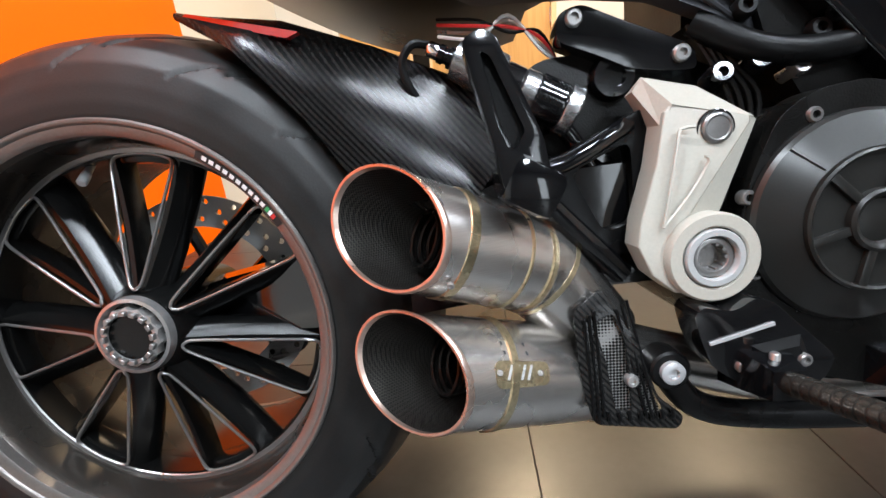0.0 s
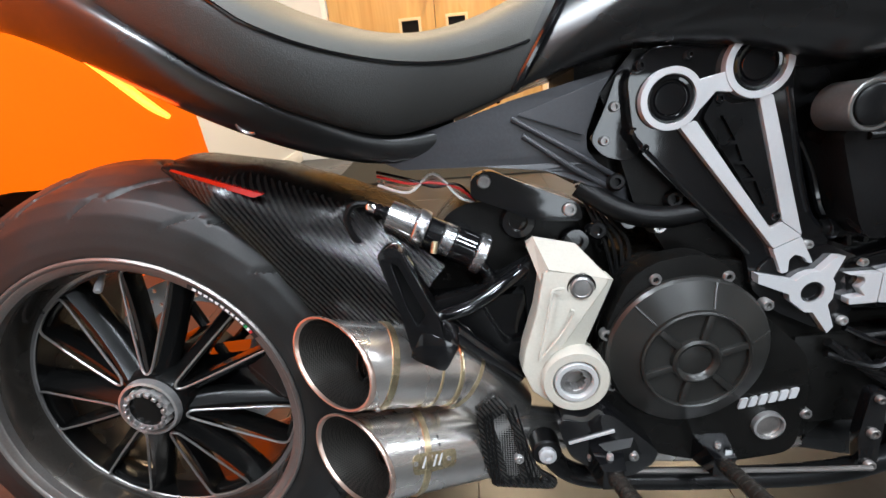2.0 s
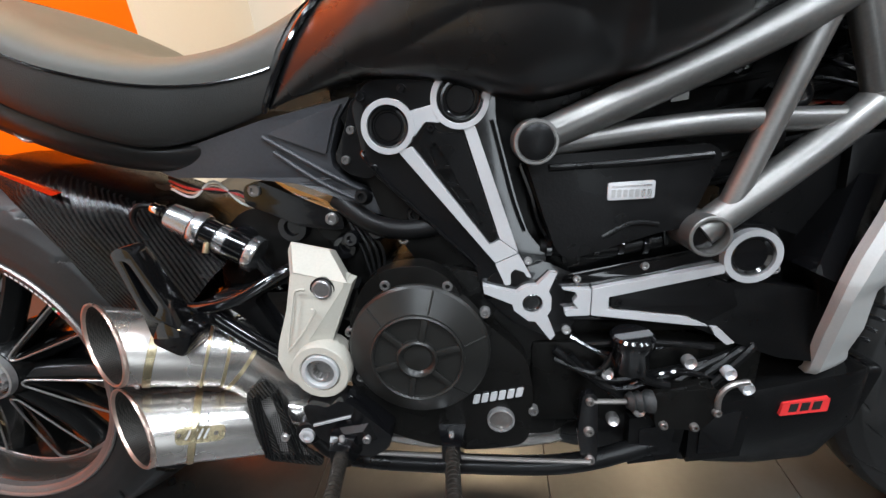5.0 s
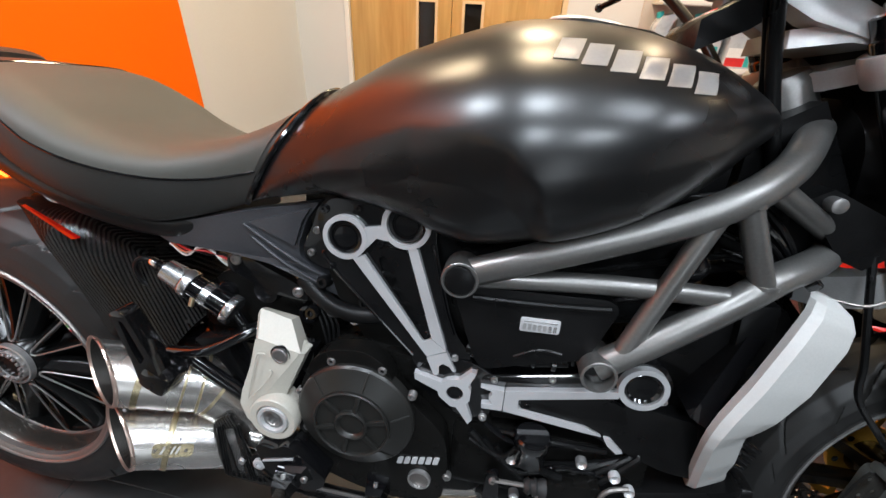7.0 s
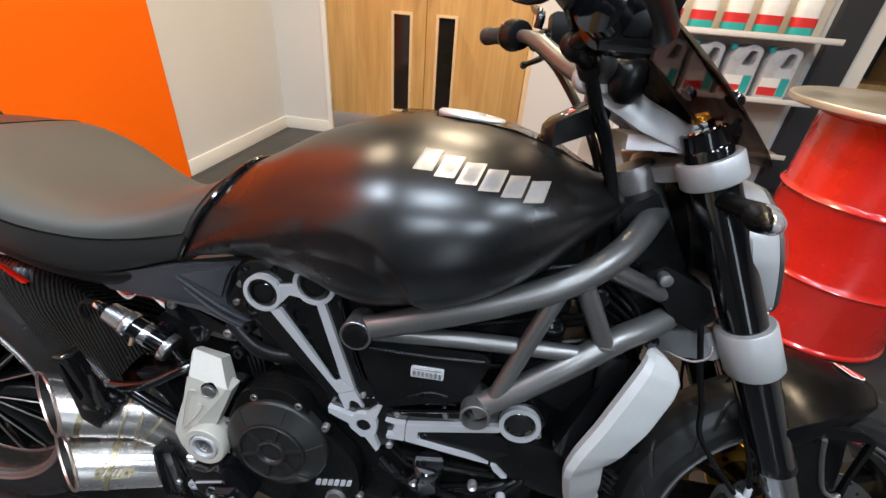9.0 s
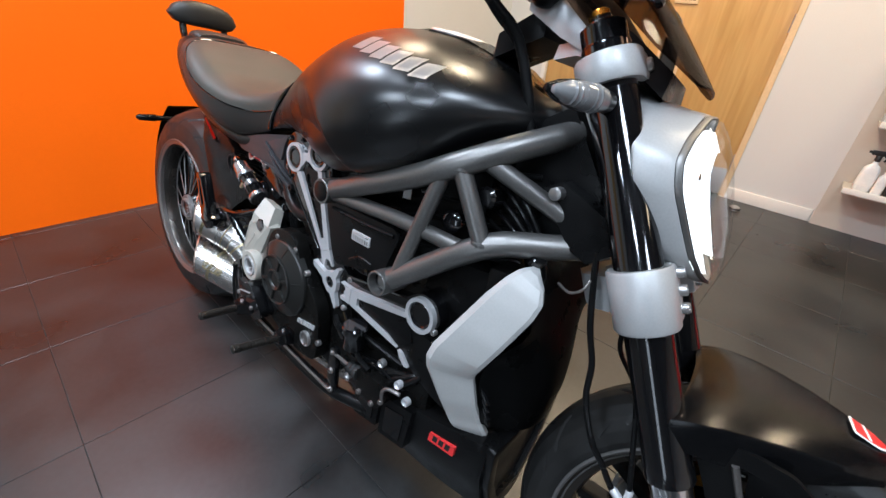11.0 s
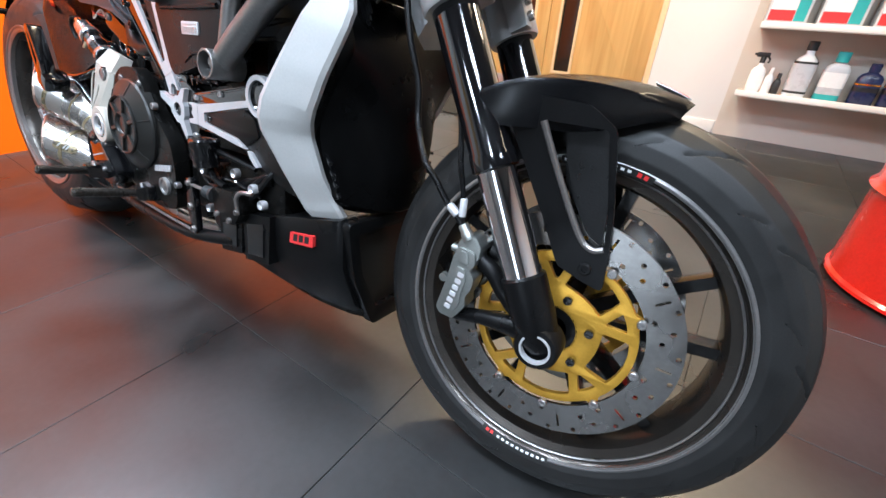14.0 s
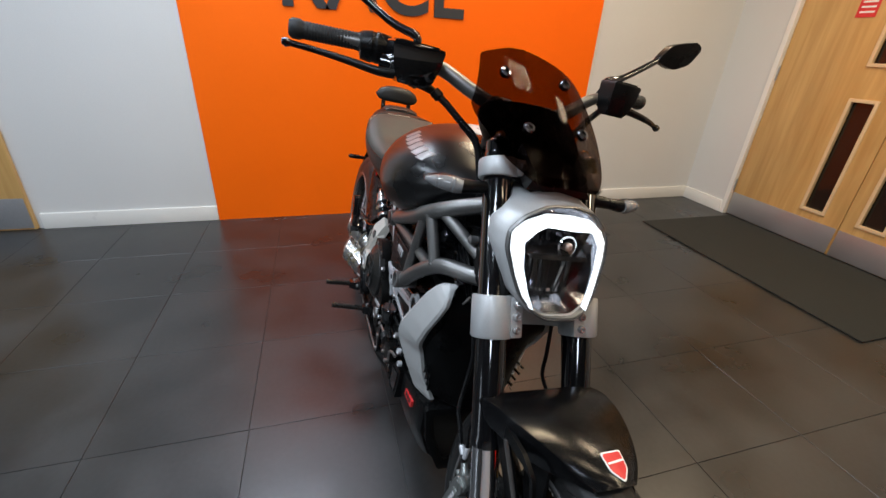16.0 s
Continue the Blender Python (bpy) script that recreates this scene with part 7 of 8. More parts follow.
screws("cylinder_bolt", [(x, -0.162, z) for x, z in ((1.014, 0.308), (1.052, 0.306), (1.076, 0.328))], 0.0055, M_RIM, P, mcp, h=0.004)
P("brake_union", tube(bmesh.new(), [(1.078, -0.160, 0.325), (1.076, -0.162, 0.352), (1.088, -0.160, 0.366), (1.112, -0.155, 0.368)], 0.0038, 8, 3), M_RIM, mcp, "steel brake union")
P("fluid_reservoir", turned([(0, 0.022), (0.03, 0.023), (0.034, 0.026), (0.046, 0.026), (0.049, 0.023), (0.049, 0)], (0.970, -0.150, 0.385), (0.968, -0.152, 0.45), 28), M_GLOSS, None, "black brake fluid reservoir")
P("reservoir_hose", tube(bmesh.new(), [(0.972, -0.148, 0.388), (0.99, -0.15, 0.368), (1.02, -0.148, 0.358)], 0.006, 8, 5), M_PLASTIC, None, "black rubber hose")
for i in range(5):
    P("lower_hose", tube(bmesh.new(), [(0.88 + 0.02 * i, -0.13, 0.40 - 0.01 * i), (0.94 + 0.02 * i, -0.138, 0.36 - 0.015 * i), (1.04 + 0.02 * i, -0.13, 0.37 + 0.006 * i), (1.12, -0.12, 0.385 + 0.004 * i)], 0.0055, 8, 5), M_PLASTIC, None, "black rubber hose")
lbk = bmesh.new()
box(lbk, (1.0, -0.09, 0.34), (0.30, 0.06, 0.13), None, 0.015)
P("lower_case", lbk, M_ENGINE, None, "black engine sump casting")

# -- front end, turned a little to the left --
FD = Vector((0.470, 0, -0.8827))
FT = Vector((1.246, 0, 0.985))
pivot_at = FT + Vector((-0.031, 0, -0.016))
STEER = Matrix.Translation(pivot_at + Vector((0, 0.010, 0))) @ Matrix.Rotation(radians(4.5), 4, -FD) @ Matrix.Translation(-pivot_at)
FY = 0.104


def on_fork(s, y=0.0, ahead=0.0):
    """s metres down the fork line, ahead metres in front of it."""
    return FT + FD * s + Vector((0.8827, 0, 0.470)) * ahead + Vector((0, y, 0))


def S(name, bm, material, parent=None, label="", smooth=40):
    ob = part(name, bm, material, parent or bike, label, smooth)
    if parent is None:
        ob.matrix_local = STEER
    return ob


for sgn in (-1, 1):
    a, b = on_fork(0, sgn * FY), on_fork(1, sgn * FY)
    leg = S("fork_leg", turned([(0.020, 0.0265), (0.024, 0.0285), (0.533, 0.0285), (0.537, 0.0300), (0.553, 0.0300), (0.556, 0.026)], a, b, 40), M_GLOSS, None, "gloss black fork outer tube")
    S("fork_slider", turned([(0.540, 0.0252), (0.735, 0.0252)], a, b, 36), M_CHROME, leg, "polished chrome fork slider")
    S("fork_foot", turned([(0.690, 0.026), (0.693, 0.029), (0.745, 0.029), (0.775, 0.026), (0.790, 0.020), (0.790, 0)], a, b, 32), M_PLASTIC, leg, "black fork foot")
    S("fork_lug", turned([(-0.012, 0.030), (0.020, 0.029), (0.024, 0.026), (0.024, 0.020), (0.010, 0.019), (0.010, 0)] if sgn < 0 else [(-0.012, 0.030), (0.02, 0.029), (0.02, 0)], on_fork(0.782, sgn * FY), on_fork(0.782, sgn * (FY + 1)), 36), M_PLASTIC, leg)
    S("axle_end", spin(bmesh.new(), [(sgn * 0.127, 0.0205), (sgn * 0.1295, 0.0200), (sgn * 0.1295, 0.0175), (sgn * 0.122, 0.0170)], tuple(on_fork(0.782)), 32, closed=True), M_ALU, leg, "bright axle end ring")
    S("fork_cap", turned([(-0.0035, 0.0), (-0.0035, 0.0215), (-0.0015, 0.0225)], a, b, 30), M_CHROME, leg, "chrome fork cap")
    S("fork_cap", turned([(-0.020, 0), (-0.020, 0.0085), (-0.018, 0.0105), (-0.004, 0.0105), (-0.002, 0.009), (0.008, 0.009)], a, b, 14), M_AMBER, leg, "orange anodised adjuster nut")
    S("fork_cap_ring", turned([(-0.002, 0.0), (-0.002, 0.022), (0.0, 0.0262), (0.021, 0.0266), (0.021, 0.02)], a, b, 36), M_GLOSS, leg, "gloss black fork top cap")
    S("fork_cap_hex", turned([(-0.012, 0.0), (-0.012, 0.013), (-0.0105, 0.014), (-0.0020, 0.014)], a, b, 6), M_CHROME, leg, "chrome hexagon")
    screws("clamp_bolt", [on_fork(s, sgn * (FY - 0.028), 0.0405) for s in (0.300, 0.322, 0.345)], 0.0075, M_GUN, S, leg, (0.883, 0, 0.47), 0.005)
    screws("clamp_bolt", [on_fork(0.050, sgn * (FY - 0.030), 0.036)], 0.0085, M_GUN, S, leg, (0.883, 0, 0.47), 0.006)


def clamp(s0, s1, r, material, label, name, back2=0.0, trim=0.006):
    """A yoke: two split rings joined by a bridge."""
    bm = bmesh.new()
    for sgn in (-1, 1):
        absorb(bm, turned([(s0, r - 0.002), (s0 + 0.003, r), (s1 - 0.003, r), (s1, r - 0.002), (s1, 0.0275), (s0, 0.0275), (s0, r - 0.002)], on_fork(0, sgn * FY), on_fork(1, sgn * FY), 40))
        o = on_fork((s0 + s1) / 2, sgn * (FY - 0.030), 0.022)
        box(bm, o, (0.030, 0.026, (s1 - s0) * 0.96), Euler((0, radians(-28), 0)).to_matrix(), 0.005)
    rings = []
    for y, d, back in ((-FY + 0.02, 0.018, -0.008), (-0.05, 0.022, -0.022), (0, 0.024, -0.028), (0.05, 0.022, -0.022), (FY - 0.02, 0.018, -0.008)):
        b = back + back2 * (1 - (y / FY) ** 2)
        rings.append([on_fork(s0 + trim, y, d * 0.6 + b), on_fork(s0 + trim, y, -d + b), on_fork(s1 - trim, y, -d + b), on_fork(s1 - trim, y, d * 0.6 + b)])
    loft(bm, rings)
    return S(name, bm, material, None, label, 35)


clamp(0.285, 0.362, 0.0385, M_SILVER, "silver cast lower fork yoke", "lower_yoke", -0.055, 0.014)
clamp(0.034, 0.068, 0.0385, M_SILVER, "silver cast upper fork yoke", "upper_yoke")

# front wheel
FC = tuple(on_fork(0.782))
ftyre = [(-0.044, 0.216), (-0.054, 0.224), (-0.0585, 0.239), (-0.0575, 0.256), (-0.051, 0.272), (-0.038, 0.286), (-0.020, 0.2935), (0, 0.2955)]
frim = [(-0.044, 0.221), (-0.0535, 0.2295), (-0.0575, 0.2285), (-0.0580, 0.2245), (-0.054, 0.2205), (-0.048, 0.218), (-0.042, 0.204), (-0.030, 0.199), (0, 0.197)]
FC = (FC[0] + 0.004, 0.006, FC[2] + 0.006)
fw = S("front_wheel", spin(bmesh.new(), sym(frim) + [(0.04, 0.214), (-0.04, 0.214)], FC, 96, closed=True), M_BARREL, None, "dark bronze front wheel rim")
for sgn in (-1, 1):
    S("rim_lip", spin(bmesh.new(), [(sgn * 0.0535, 0.2300), (sgn * 0.0580, 0.2292), (sgn * 0.0588, 0.2262), (sgn * 0.0572, 0.2232), (sgn * 0.0520, 0.2215)], FC, 96, closed=True), M_EDGE, fw, "pale grey rim lip")
    S("rim_step", spin(bmesh.new(), [(sgn * 0.0500, 0.2180), (sgn * 0.0512, 0.2168), (sgn * 0.0500, 0.2152), (sgn * 0.0480, 0.2150)], FC, 96, closed=True), M_EDGE, fw, "pale grey rim step")
S("tyre", grooved_tyre(ftyre, FC, 720, 30.0), M_RUBBER, fw, "black front tyre with curved grooves")
for j in range(5):
    for s in (-1, 1):
        c = 72 * j + 20 + s * 14
        S("spoke", arm(bmesh.new(), c + s * 2, c, 0.030, 0.201, 0.012, 0.009, -0.022, -0.018, 0.036, FC), M_WHEEL, fw)
S("hub", spin(bmesh.new(), [(-0.075, 0.020), (-0.075, 0.034), (-0.03, 0.040), (0.03, 0.040), (0.075, 0.034), (0.075, 0.020)], FC, 40, closed=True), M_WHEEL, fw)
for sgn in (-1, 1):
    d = bmesh.new()
    cuts = []
    for k in range(10):
        for da, r in ((8, 0.1525), (14, 0.1330), (20, 0.1450), (26, 0.1265), (30.5, 0.1535)):
            a = radians(36 * k + da)
            cuts.append(circle(r * math.cos(a), r * math.sin(a), 0.0035, 8))
        u, v = (math.cos(radians(36 * k)), math.sin(radians(36 * k))), (-math.sin(radians(36 * k)), math.cos(radians(36 * k)))
        cuts.append([(u[0] * r + v[0] * w, u[1] * r + v[1] * w) for r, w in ((0.132, -0.0016), (0.150, -0.0016), (0.150, 0.0016), (0.132, 0.0016))])
    plate(d, circle(0, 0, 0.1590, 96), sgn * 0.068, sgn * 0.073, [circle(0, 0, 0.116, 72)] + cuts)
    bmesh.ops.translate(d, vec=FC, verts=d.verts)
    S("brake_disc", d, M_DISC, fw, "drilled steel front brake disc")
    g = bmesh.new()
    wins = []
    for k in range(5):
        am = 27 + 72 * k
        for mid, rows in ((am + 36, ((0.0975, -20), (0.0985, -10), (0.0990, 0), (0.0985, 10), (0.0975, 20), (0.080, 23), (0.066, 26), (0.0635, 13), (0.0630, 0), (0.0635, -13), (0.066, -26), (0.080, -23))), (am, ((0.0950, -8), (0.0955, 0), (0.0950, 8), (0.072, 1.5), (0.072, -1.5)))):
            wins.append(round_poly([(r * math.cos(radians(mid + q)), r * math.sin(radians(mid + q))) for r, q in rows], 0.003, 2))
    lobes = []
    for q in range(180):
        a = 2 * math.pi * q / 180
        rr = 0.1080 + 0.0095 * max(0, math.cos(5 * (a - radians(27)))) ** 24
        lobes.append((rr * math.cos(a), rr * math.sin(a)))
    plate(g, lobes, sgn * 0.067, sgn * 0.075, [circle(0, 0, 0.032, 36)] + wins, 0.0012)
    bmesh.ops.translate(g, vec=FC, verts=g.verts)
    S("disc_carrier", g, M_GOLD, fw, "gold anodised disc carrier")
    screws("disc_bobbin", [(FC[0] + 0.1135 * math.cos(radians(27 + 36 * k)), sgn * 0.075, FC[2] + 0.1135 * math.sin(radians(27 + 36 * k))) for k in range(10)], 0.0060, M_EDGE, S, fw, (0, sgn, 0), 0.003, "steel disc bobbin")
    screws("carrier_bolt", [(FC[0] + 0.050 * math.cos(2 * math.pi * k / 6 + 0.3), sgn * 0.075, FC[2] + 0.050 * math.sin(2 * math.pi * k / 6 + 0.3)) for k in range(6)], 0.006, M_GLOSS, S, fw, (0, sgn, 0), 0.003)
    # caliper behind the leg
    ca = [(1.4729, 0.2872), (1.4937, 0.2862), (1.5086, 0.3102), (1.5063, 0.3241), (1.513, 0.3382), (1.5136, 0.3526), (1.5052, 0.361), (1.5116, 0.3713), (1.5082, 0.3866), (1.4847, 0.3899), (1.480, 0.3788), (1.4755, 0.3432), (1.4695, 0.3113), (1.4665, 0.2957)]
    neck = [(1.4803, 0.386), (1.4815, 0.3959), (1.4895, 0.4063), (1.5035, 0.4075), (1.5134, 0.3943), (1.5125, 0.376), (1.498, 0.372)]
    cb2 = bmesh.new()
    plate(cb2, round_poly(ca, 0.004), -0.122, -0.092, (), 0.004, seg=3)
    plate(cb2, round_poly(ca, 0.006), -0.066, -0.050, (), 0.004)
    plate(cb2, round_poly(neck, 0.004), -0.117, -0.090, (), 0.003)
    for x, z in ((1.496, 0.392), (1.482, 0.296)):
        box(cb2, (x, -0.082, z), (0.028, 0.05, 0.014), Euler((0, 0.25, 0)).to_matrix(), 0.004)
    plate(cb2, round_poly([(1.4765, 0.2975), (1.4935, 0.2965), (1.5005, 0.3120), (1.5005, 0.3300), (1.5035, 0.3450), (1.5000, 0.3620), (1.4870, 0.3640), (1.4815, 0.3430), (1.4760, 0.3120)], 0.004), -0.1248, -0.118, (), 0.002)
    plate(cb2, round_poly([(1.4870, 0.3700), (1.5030, 0.3690), (1.4990, 0.3860), (1.4890, 0.3865)], 0.003), -0.1242, -0.118, (), 0.002)
    absorb(cb2, turned([(0, 0.0055), (0.012, 0.0055), (0.013, 0.004), (0.013, 0)], (1.484, -0.112, 0.3835), (1.40, -0.112, 0.3835), 14))
    absorb(cb2, turned([(0, 0.0052), (0.010, 0.0052), (0.011, 0.004), (0.011, 0)], (1.474, -0.108, 0.296), (1.40, -0.108, 0.290), 14))
    absorb(cb2, turned([(-0.004, 0.003), (-0.004, 0.0062), (0.004, 0.0062), (0.004, 0.003)], (1.465, -0.108, 0.3356), (1.465, -1.0, 0.3356), 14))
    absorb(cb2, turned([(0, 0.0085), (0.010, 0.0085), (0.012, 0.0070), (0.020, 0.0070), (0.022, 0.006), (0.022, 0)], (1.4935, -0.112, 0.400), (1.470, -0.112, 0.430), 16))
    if sgn > 0:
        bmesh.ops.scale(cb2, vec=(1, -1, 1), verts=cb2.verts)
    clp = S("front_caliper", cb2, M_CALIPER, None, "titanium grey radial brake caliper")
    if sgn < 0:
        for k in range(6):
            x, z = 1.4845 + 0.0022 * k, 0.3035 + 0.0100 * k
            mk = plate(bmesh.new(), round_poly([(x - 0.0045, z - 0.0016), (x + 0.0042, z - 0.0036), (x + 0.0052, z + 0.0026), (x - 0.0035, z + 0.0046)], 0.0016), -0.1258, -0.124)
            S("caliper_mark", mk, M_SILVERPRINT, clp, "plain pale printed mark")
    br2 = bmesh.new()
    y = sgn * 0.098
    tube(br2, [(1.488, y, 0.283), (1.534, y, 0.294), (1.600, y, 0.300)], [0.009, 0.011, 0.018], 12, 4)
    tube(br2, [(1.500, y, 0.378), (1.530, y, 0.362), (1.553, y, 0.337), (1.590, y, 0.315)], [0.010, 0.012, 0.011, 0.016], 12, 4)
    tube(br2, [(1.516, y * 0.8, 0.384), (1.545, y * 0.8, 0.380)], [0.012, 0.010], 12, 3)
    S("caliper_bracket", br2, M_PLASTIC, None, "black radial caliper bracket")
    y = sgn * 0.114
    S("brake_hose", tube(bmesh.new(), [(1.479, y, 0.418), (1.465, y, 0.4324), (1.4553, y, 0.4379), (1.4323, y, 0.4641), (1.410, y, 0.488), (1.382, y * 0.85, 0.530), (1.372, y * 0.82, 0.580), (1.350, y * 0.85, 0.640), (1.318, y * 0.8, 0.760)], 0.0045, 8, 6), M_PLASTIC, None, "black front brake hose")
    S("hose_fitting", turned([(-0.009, 0.0045), (-0.008, 0.0058), (0.006, 0.0058), (0.009, 0.0046)], (1.4640, y, 0.4330), (1.4480, y, 0.4440), 12), M_ALU, clp, "bright hose end fitting")
    S("sensor_cable", tube(bmesh.new(), [(1.481, y, 0.418), (1.4758, y, 0.4479), (1.4692, y, 0.4717), (1.4624, y, 0.495), (1.440, y * 0.85, 0.56), (1.395, y * 0.75, 0.66)], 0.0036, 8, 6), M_PLASTIC, None, "black sensor cable")
    S("cable_fitting", turned([(-0.013, 0.0032), (-0.012, 0.0050), (0.010, 0.0050), (0.012, 0.0036)], (1.4770, y, 0.4400), (1.4755, y, 0.4600), 12), M_ALU, clp, "bright cable end sleeve")
for a0 in (268, 88):
    rim_band("rim_decal", a0 + 14, a0 - 14, 0.2195, 0.2285, -0.0565, M_BLACKPRINT, "black maker's decal on the rim", fw, FC)
    for a in np.linspace(a0 + 13, a0 - 6, 10):
        rim_band("decal_mark", a, a - 1.15, 0.2222, 0.2256, -0.0576, M_WHITEPRINT, "white printed mark", fw, FC, 2, 0.0013)
    for da in (-9.0, -11.0):
        rim_band("decal_mark", a0 + da, a0 + da - 1.3, 0.2212, 0.2266, -0.0576, M_REDPRINT, "red chevron mark", fw, FC, 2, 0.0020)

# front mudguard
MGT = [(1.486, 0.596, 0.128, 0.040), (1.520, 0.611, 0.126, 0.048), (1.560, 0.619, 0.116, 0.052), (1.600, 0.622, 0.100, 0.052), (1.640, 0.620, 0.080, 0.040), (1.672, 0.614, 0.060, 0.020), (1.694, 0.606, 0.040, 0.006)]
MG = []
for x, z, half, skirt in table(MGT, 24):
    ring = []
    for q in range(13):
        v = -1 + 2 * q / 12
        ring.append((x - 0.010 * abs(v) ** 2, half * v, z - 0.014 * abs(v) ** 2.4))
    lo = [(x - 0.012 - 0.15 * skirt, s * (half - 0.10 * skirt), z - 0.016 - skirt) for s in (-1, 1)]
    mid = [(x - 0.010, s * (half + 0.002), z - 0.019 - 0.10 * skirt) for s in (-1, 1)]
    MG.append([lo[0], mid[0]] + ring + [mid[1], lo[1]])
mg = bmesh.new()
loft(mg, MG, False, False)
bmesh.ops.solidify(mg, geom=mg.faces[:], thickness=0.004)
mud = S("front_mudguard", mg, M_SATIN, None, "satin black front mudguard", 45)
for sgn in (-1, 1):
    st = bmesh.new()
    out = round_poly([(1.503, 0.588), (1.510, 0.560), (1.566, 0.459), (1.604, 0.394), (1.640, 0.383), (1.664, 0.378), (1.660, 0.419), (1.651, 0.477), (1.632, 0.565), (1.60, 0.585)], 0.008)
    hole = round_poly([(1.551, 0.562), (1.577, 0.512), (1.618, 0.440), (1.638, 0.424), (1.652, 0.430), (1.644, 0.477), (1.624, 0.563)], 0.006)
    plate(st, out, lambda p: sgn * (0.118 - 0.25 * max(0, 0.59 - p[1])) if p[1] > 0.45 else sgn * 0.083, lambda p: sgn * (0.110 - 0.25 * max(0, 0.59 - p[1])) if p[1] > 0.45 else sgn * 0.075, [hole])
    S("mudguard_stay", st, M_PLASTIC, mud, "black mudguard side stay with slot", 30)
    ip = bmesh.new()
    plate(ip, round_poly([(1.572, 0.560), (1.585, 0.500), (1.628, 0.440), (1.648, 0.430), (1.642, 0.480), (1.622, 0.568)], 0.006), sgn * 0.074, sgn * 0.068)
    S("stay_inner", ip, M_PLASTIC, mud, "black inner stay panel")
    # pale bead puts the sheen of the black slot edge into colour
    S("stay_sheen", tube(bmesh.new(), [(1.5535, sgn * 0.112, 0.561), (1.578, sgn * 0.099, 0.512), (1.618, sgn * 0.084, 0.442), (1.638, sgn * 0.083, 0.426), (1.652, sgn * 0.083, 0.430)], 0.0040, 8, 4), M_RIM, mud, "grey bead standing in for the sheen on the slot edge")
sbx = bmesh.new()
screw(sbx, (1.638, -0.084, 0.401), 0.008, h=0.004)
S("stay_screw", sbx, M_PLASTIC, mud)
badge_bm = plate(bmesh.new(), round_poly([(-0.018, 0.016), (0.018, 0.016), (0.015, -0.008), (0, -0.024), (-0.015, -0.008)], 0.005), 0.0, 0.0015, (), 0.0004, "xy")
bmesh.ops.transform(badge_bm, matrix=Matrix.Translation((1.664, 0.0, 0.6175)) @ Matrix.Rotation(radians(16), 4, "Y") @ Matrix.Rotation(radians(90), 4, "Z"), verts=badge_bm.verts)
badge = S("mudguard_badge", badge_bm, M_REDPRINT, mud, "small red shield badge with a white edge")
edge_bm = plate(bmesh.new(), round_poly([(-0.0205, 0.0185), (0.0205, 0.0185), (0.0175, -0.0095), (0, -0.027), (-0.0175, -0.0095)], 0.005), -0.0004, 0.0008, (), 0.0003, "xy")
band_bm = plate(bmesh.new(), [(-0.0155, 0.0030), (0.0160, 0.0050), (0.0165, 0.0020), (-0.0155, 0.0000)], 0.0012, 0.0021, (), 0.0, "xy")
for bit, name in ((edge_bm, "badge_edge"), (band_bm, "badge_band")):
    bmesh.ops.transform(bit, matrix=Matrix.Translation((1.664, 0.0, 0.6175)) @ Matrix.Rotation(radians(16), 4, "Y") @ Matrix.Rotation(radians(90), 4, "Z"), verts=bit.verts)
    S(name, bit, M_WHITEPRINT, badge, "white print")

# headlight
HL = [(0.0, 0.920), (0.050, 0.914), (0.090, 0.890), (0.113, 0.863), (0.1145, 0.832), (0.101, 0.798), (0.084, 0.762), (0.060, 0.740), (0.034, 0.729)]


def lens_x(y, z, ahead=0.0):
    return 1.392 + (0.925 - z) * 0.36 + ahead - 2.0 * y * y


def hl_ring(scale, ahead, lift=0.0, wide=1.0, rake=0.0):
    cz = 0.835
    pts = [(y, z) for y, z in HL] + [(-y, z) for y, z in reversed(HL[1:])]
    out = []
    for y, z in round_poly(pts, 0.010, 3):
        yy, zz = y * scale * wide, cz + (z - cz) * scale + lift
        back = min(-0.044, ahead + rake * max(0.0, 0.930 - zz)) if rake else ahead
        out.append((lens_x(yy, zz, back), -yy, zz))
    return out


shell = S("headlight", loft(bmesh.new(), [hl_ring(0.90, -0.095, 0.020, 1.0, 0.6), hl_ring(0.985, -0.098, 0.021, 1.0, 0.6), hl_ring(1.0, -0.095, 0.020, 1.02, 0.6), hl_ring(1.03, -0.066, 0.012, 1.06, 0.3), hl_ring(1.04, -0.036, 0.004, 1.10), hl_ring(1.045, -0.022, 0.001, 1.09),
                                          hl_ring(1.045, -0.006, 0, 1.03), hl_ring(1.03, 0.0), hl_ring(0.98, -0.004), hl_ring(0.9, -0.03)], False), M_SILVER, None, "silver grey headlight shell with a creased cowl", 32)
S("headlight_back", loft(bmesh.new(), [hl_ring(0.40, -0.120, 0.01), hl_ring(0.70, -0.112, 0.012), hl_ring(0.90, -0.088, 0.014, 1.0, 0.5), hl_ring(0.95, -0.070, 0.010, 1.0, 0.3)]), M_PLASTIC, shell, "black back of the headlight")
S("headlight_bezel", loft(bmesh.new(), [hl_ring(1.030, 0.001), hl_ring(1.026, 0.006), hl_ring(1.012, 0.007), hl_ring(1.004, 0.003), hl_ring(0.985, 0.004), hl_ring(0.975, -0.012)], False), M_FRAME, shell, "grey metal bezel")
S("bezel_line", loft(bmesh.new(), [hl_ring(1.004, 0.0045), hl_ring(0.998, 0.0072), hl_ring(0.990, 0.0058)], False), M_GREYPL, shell, "thin dark rim of the lens")
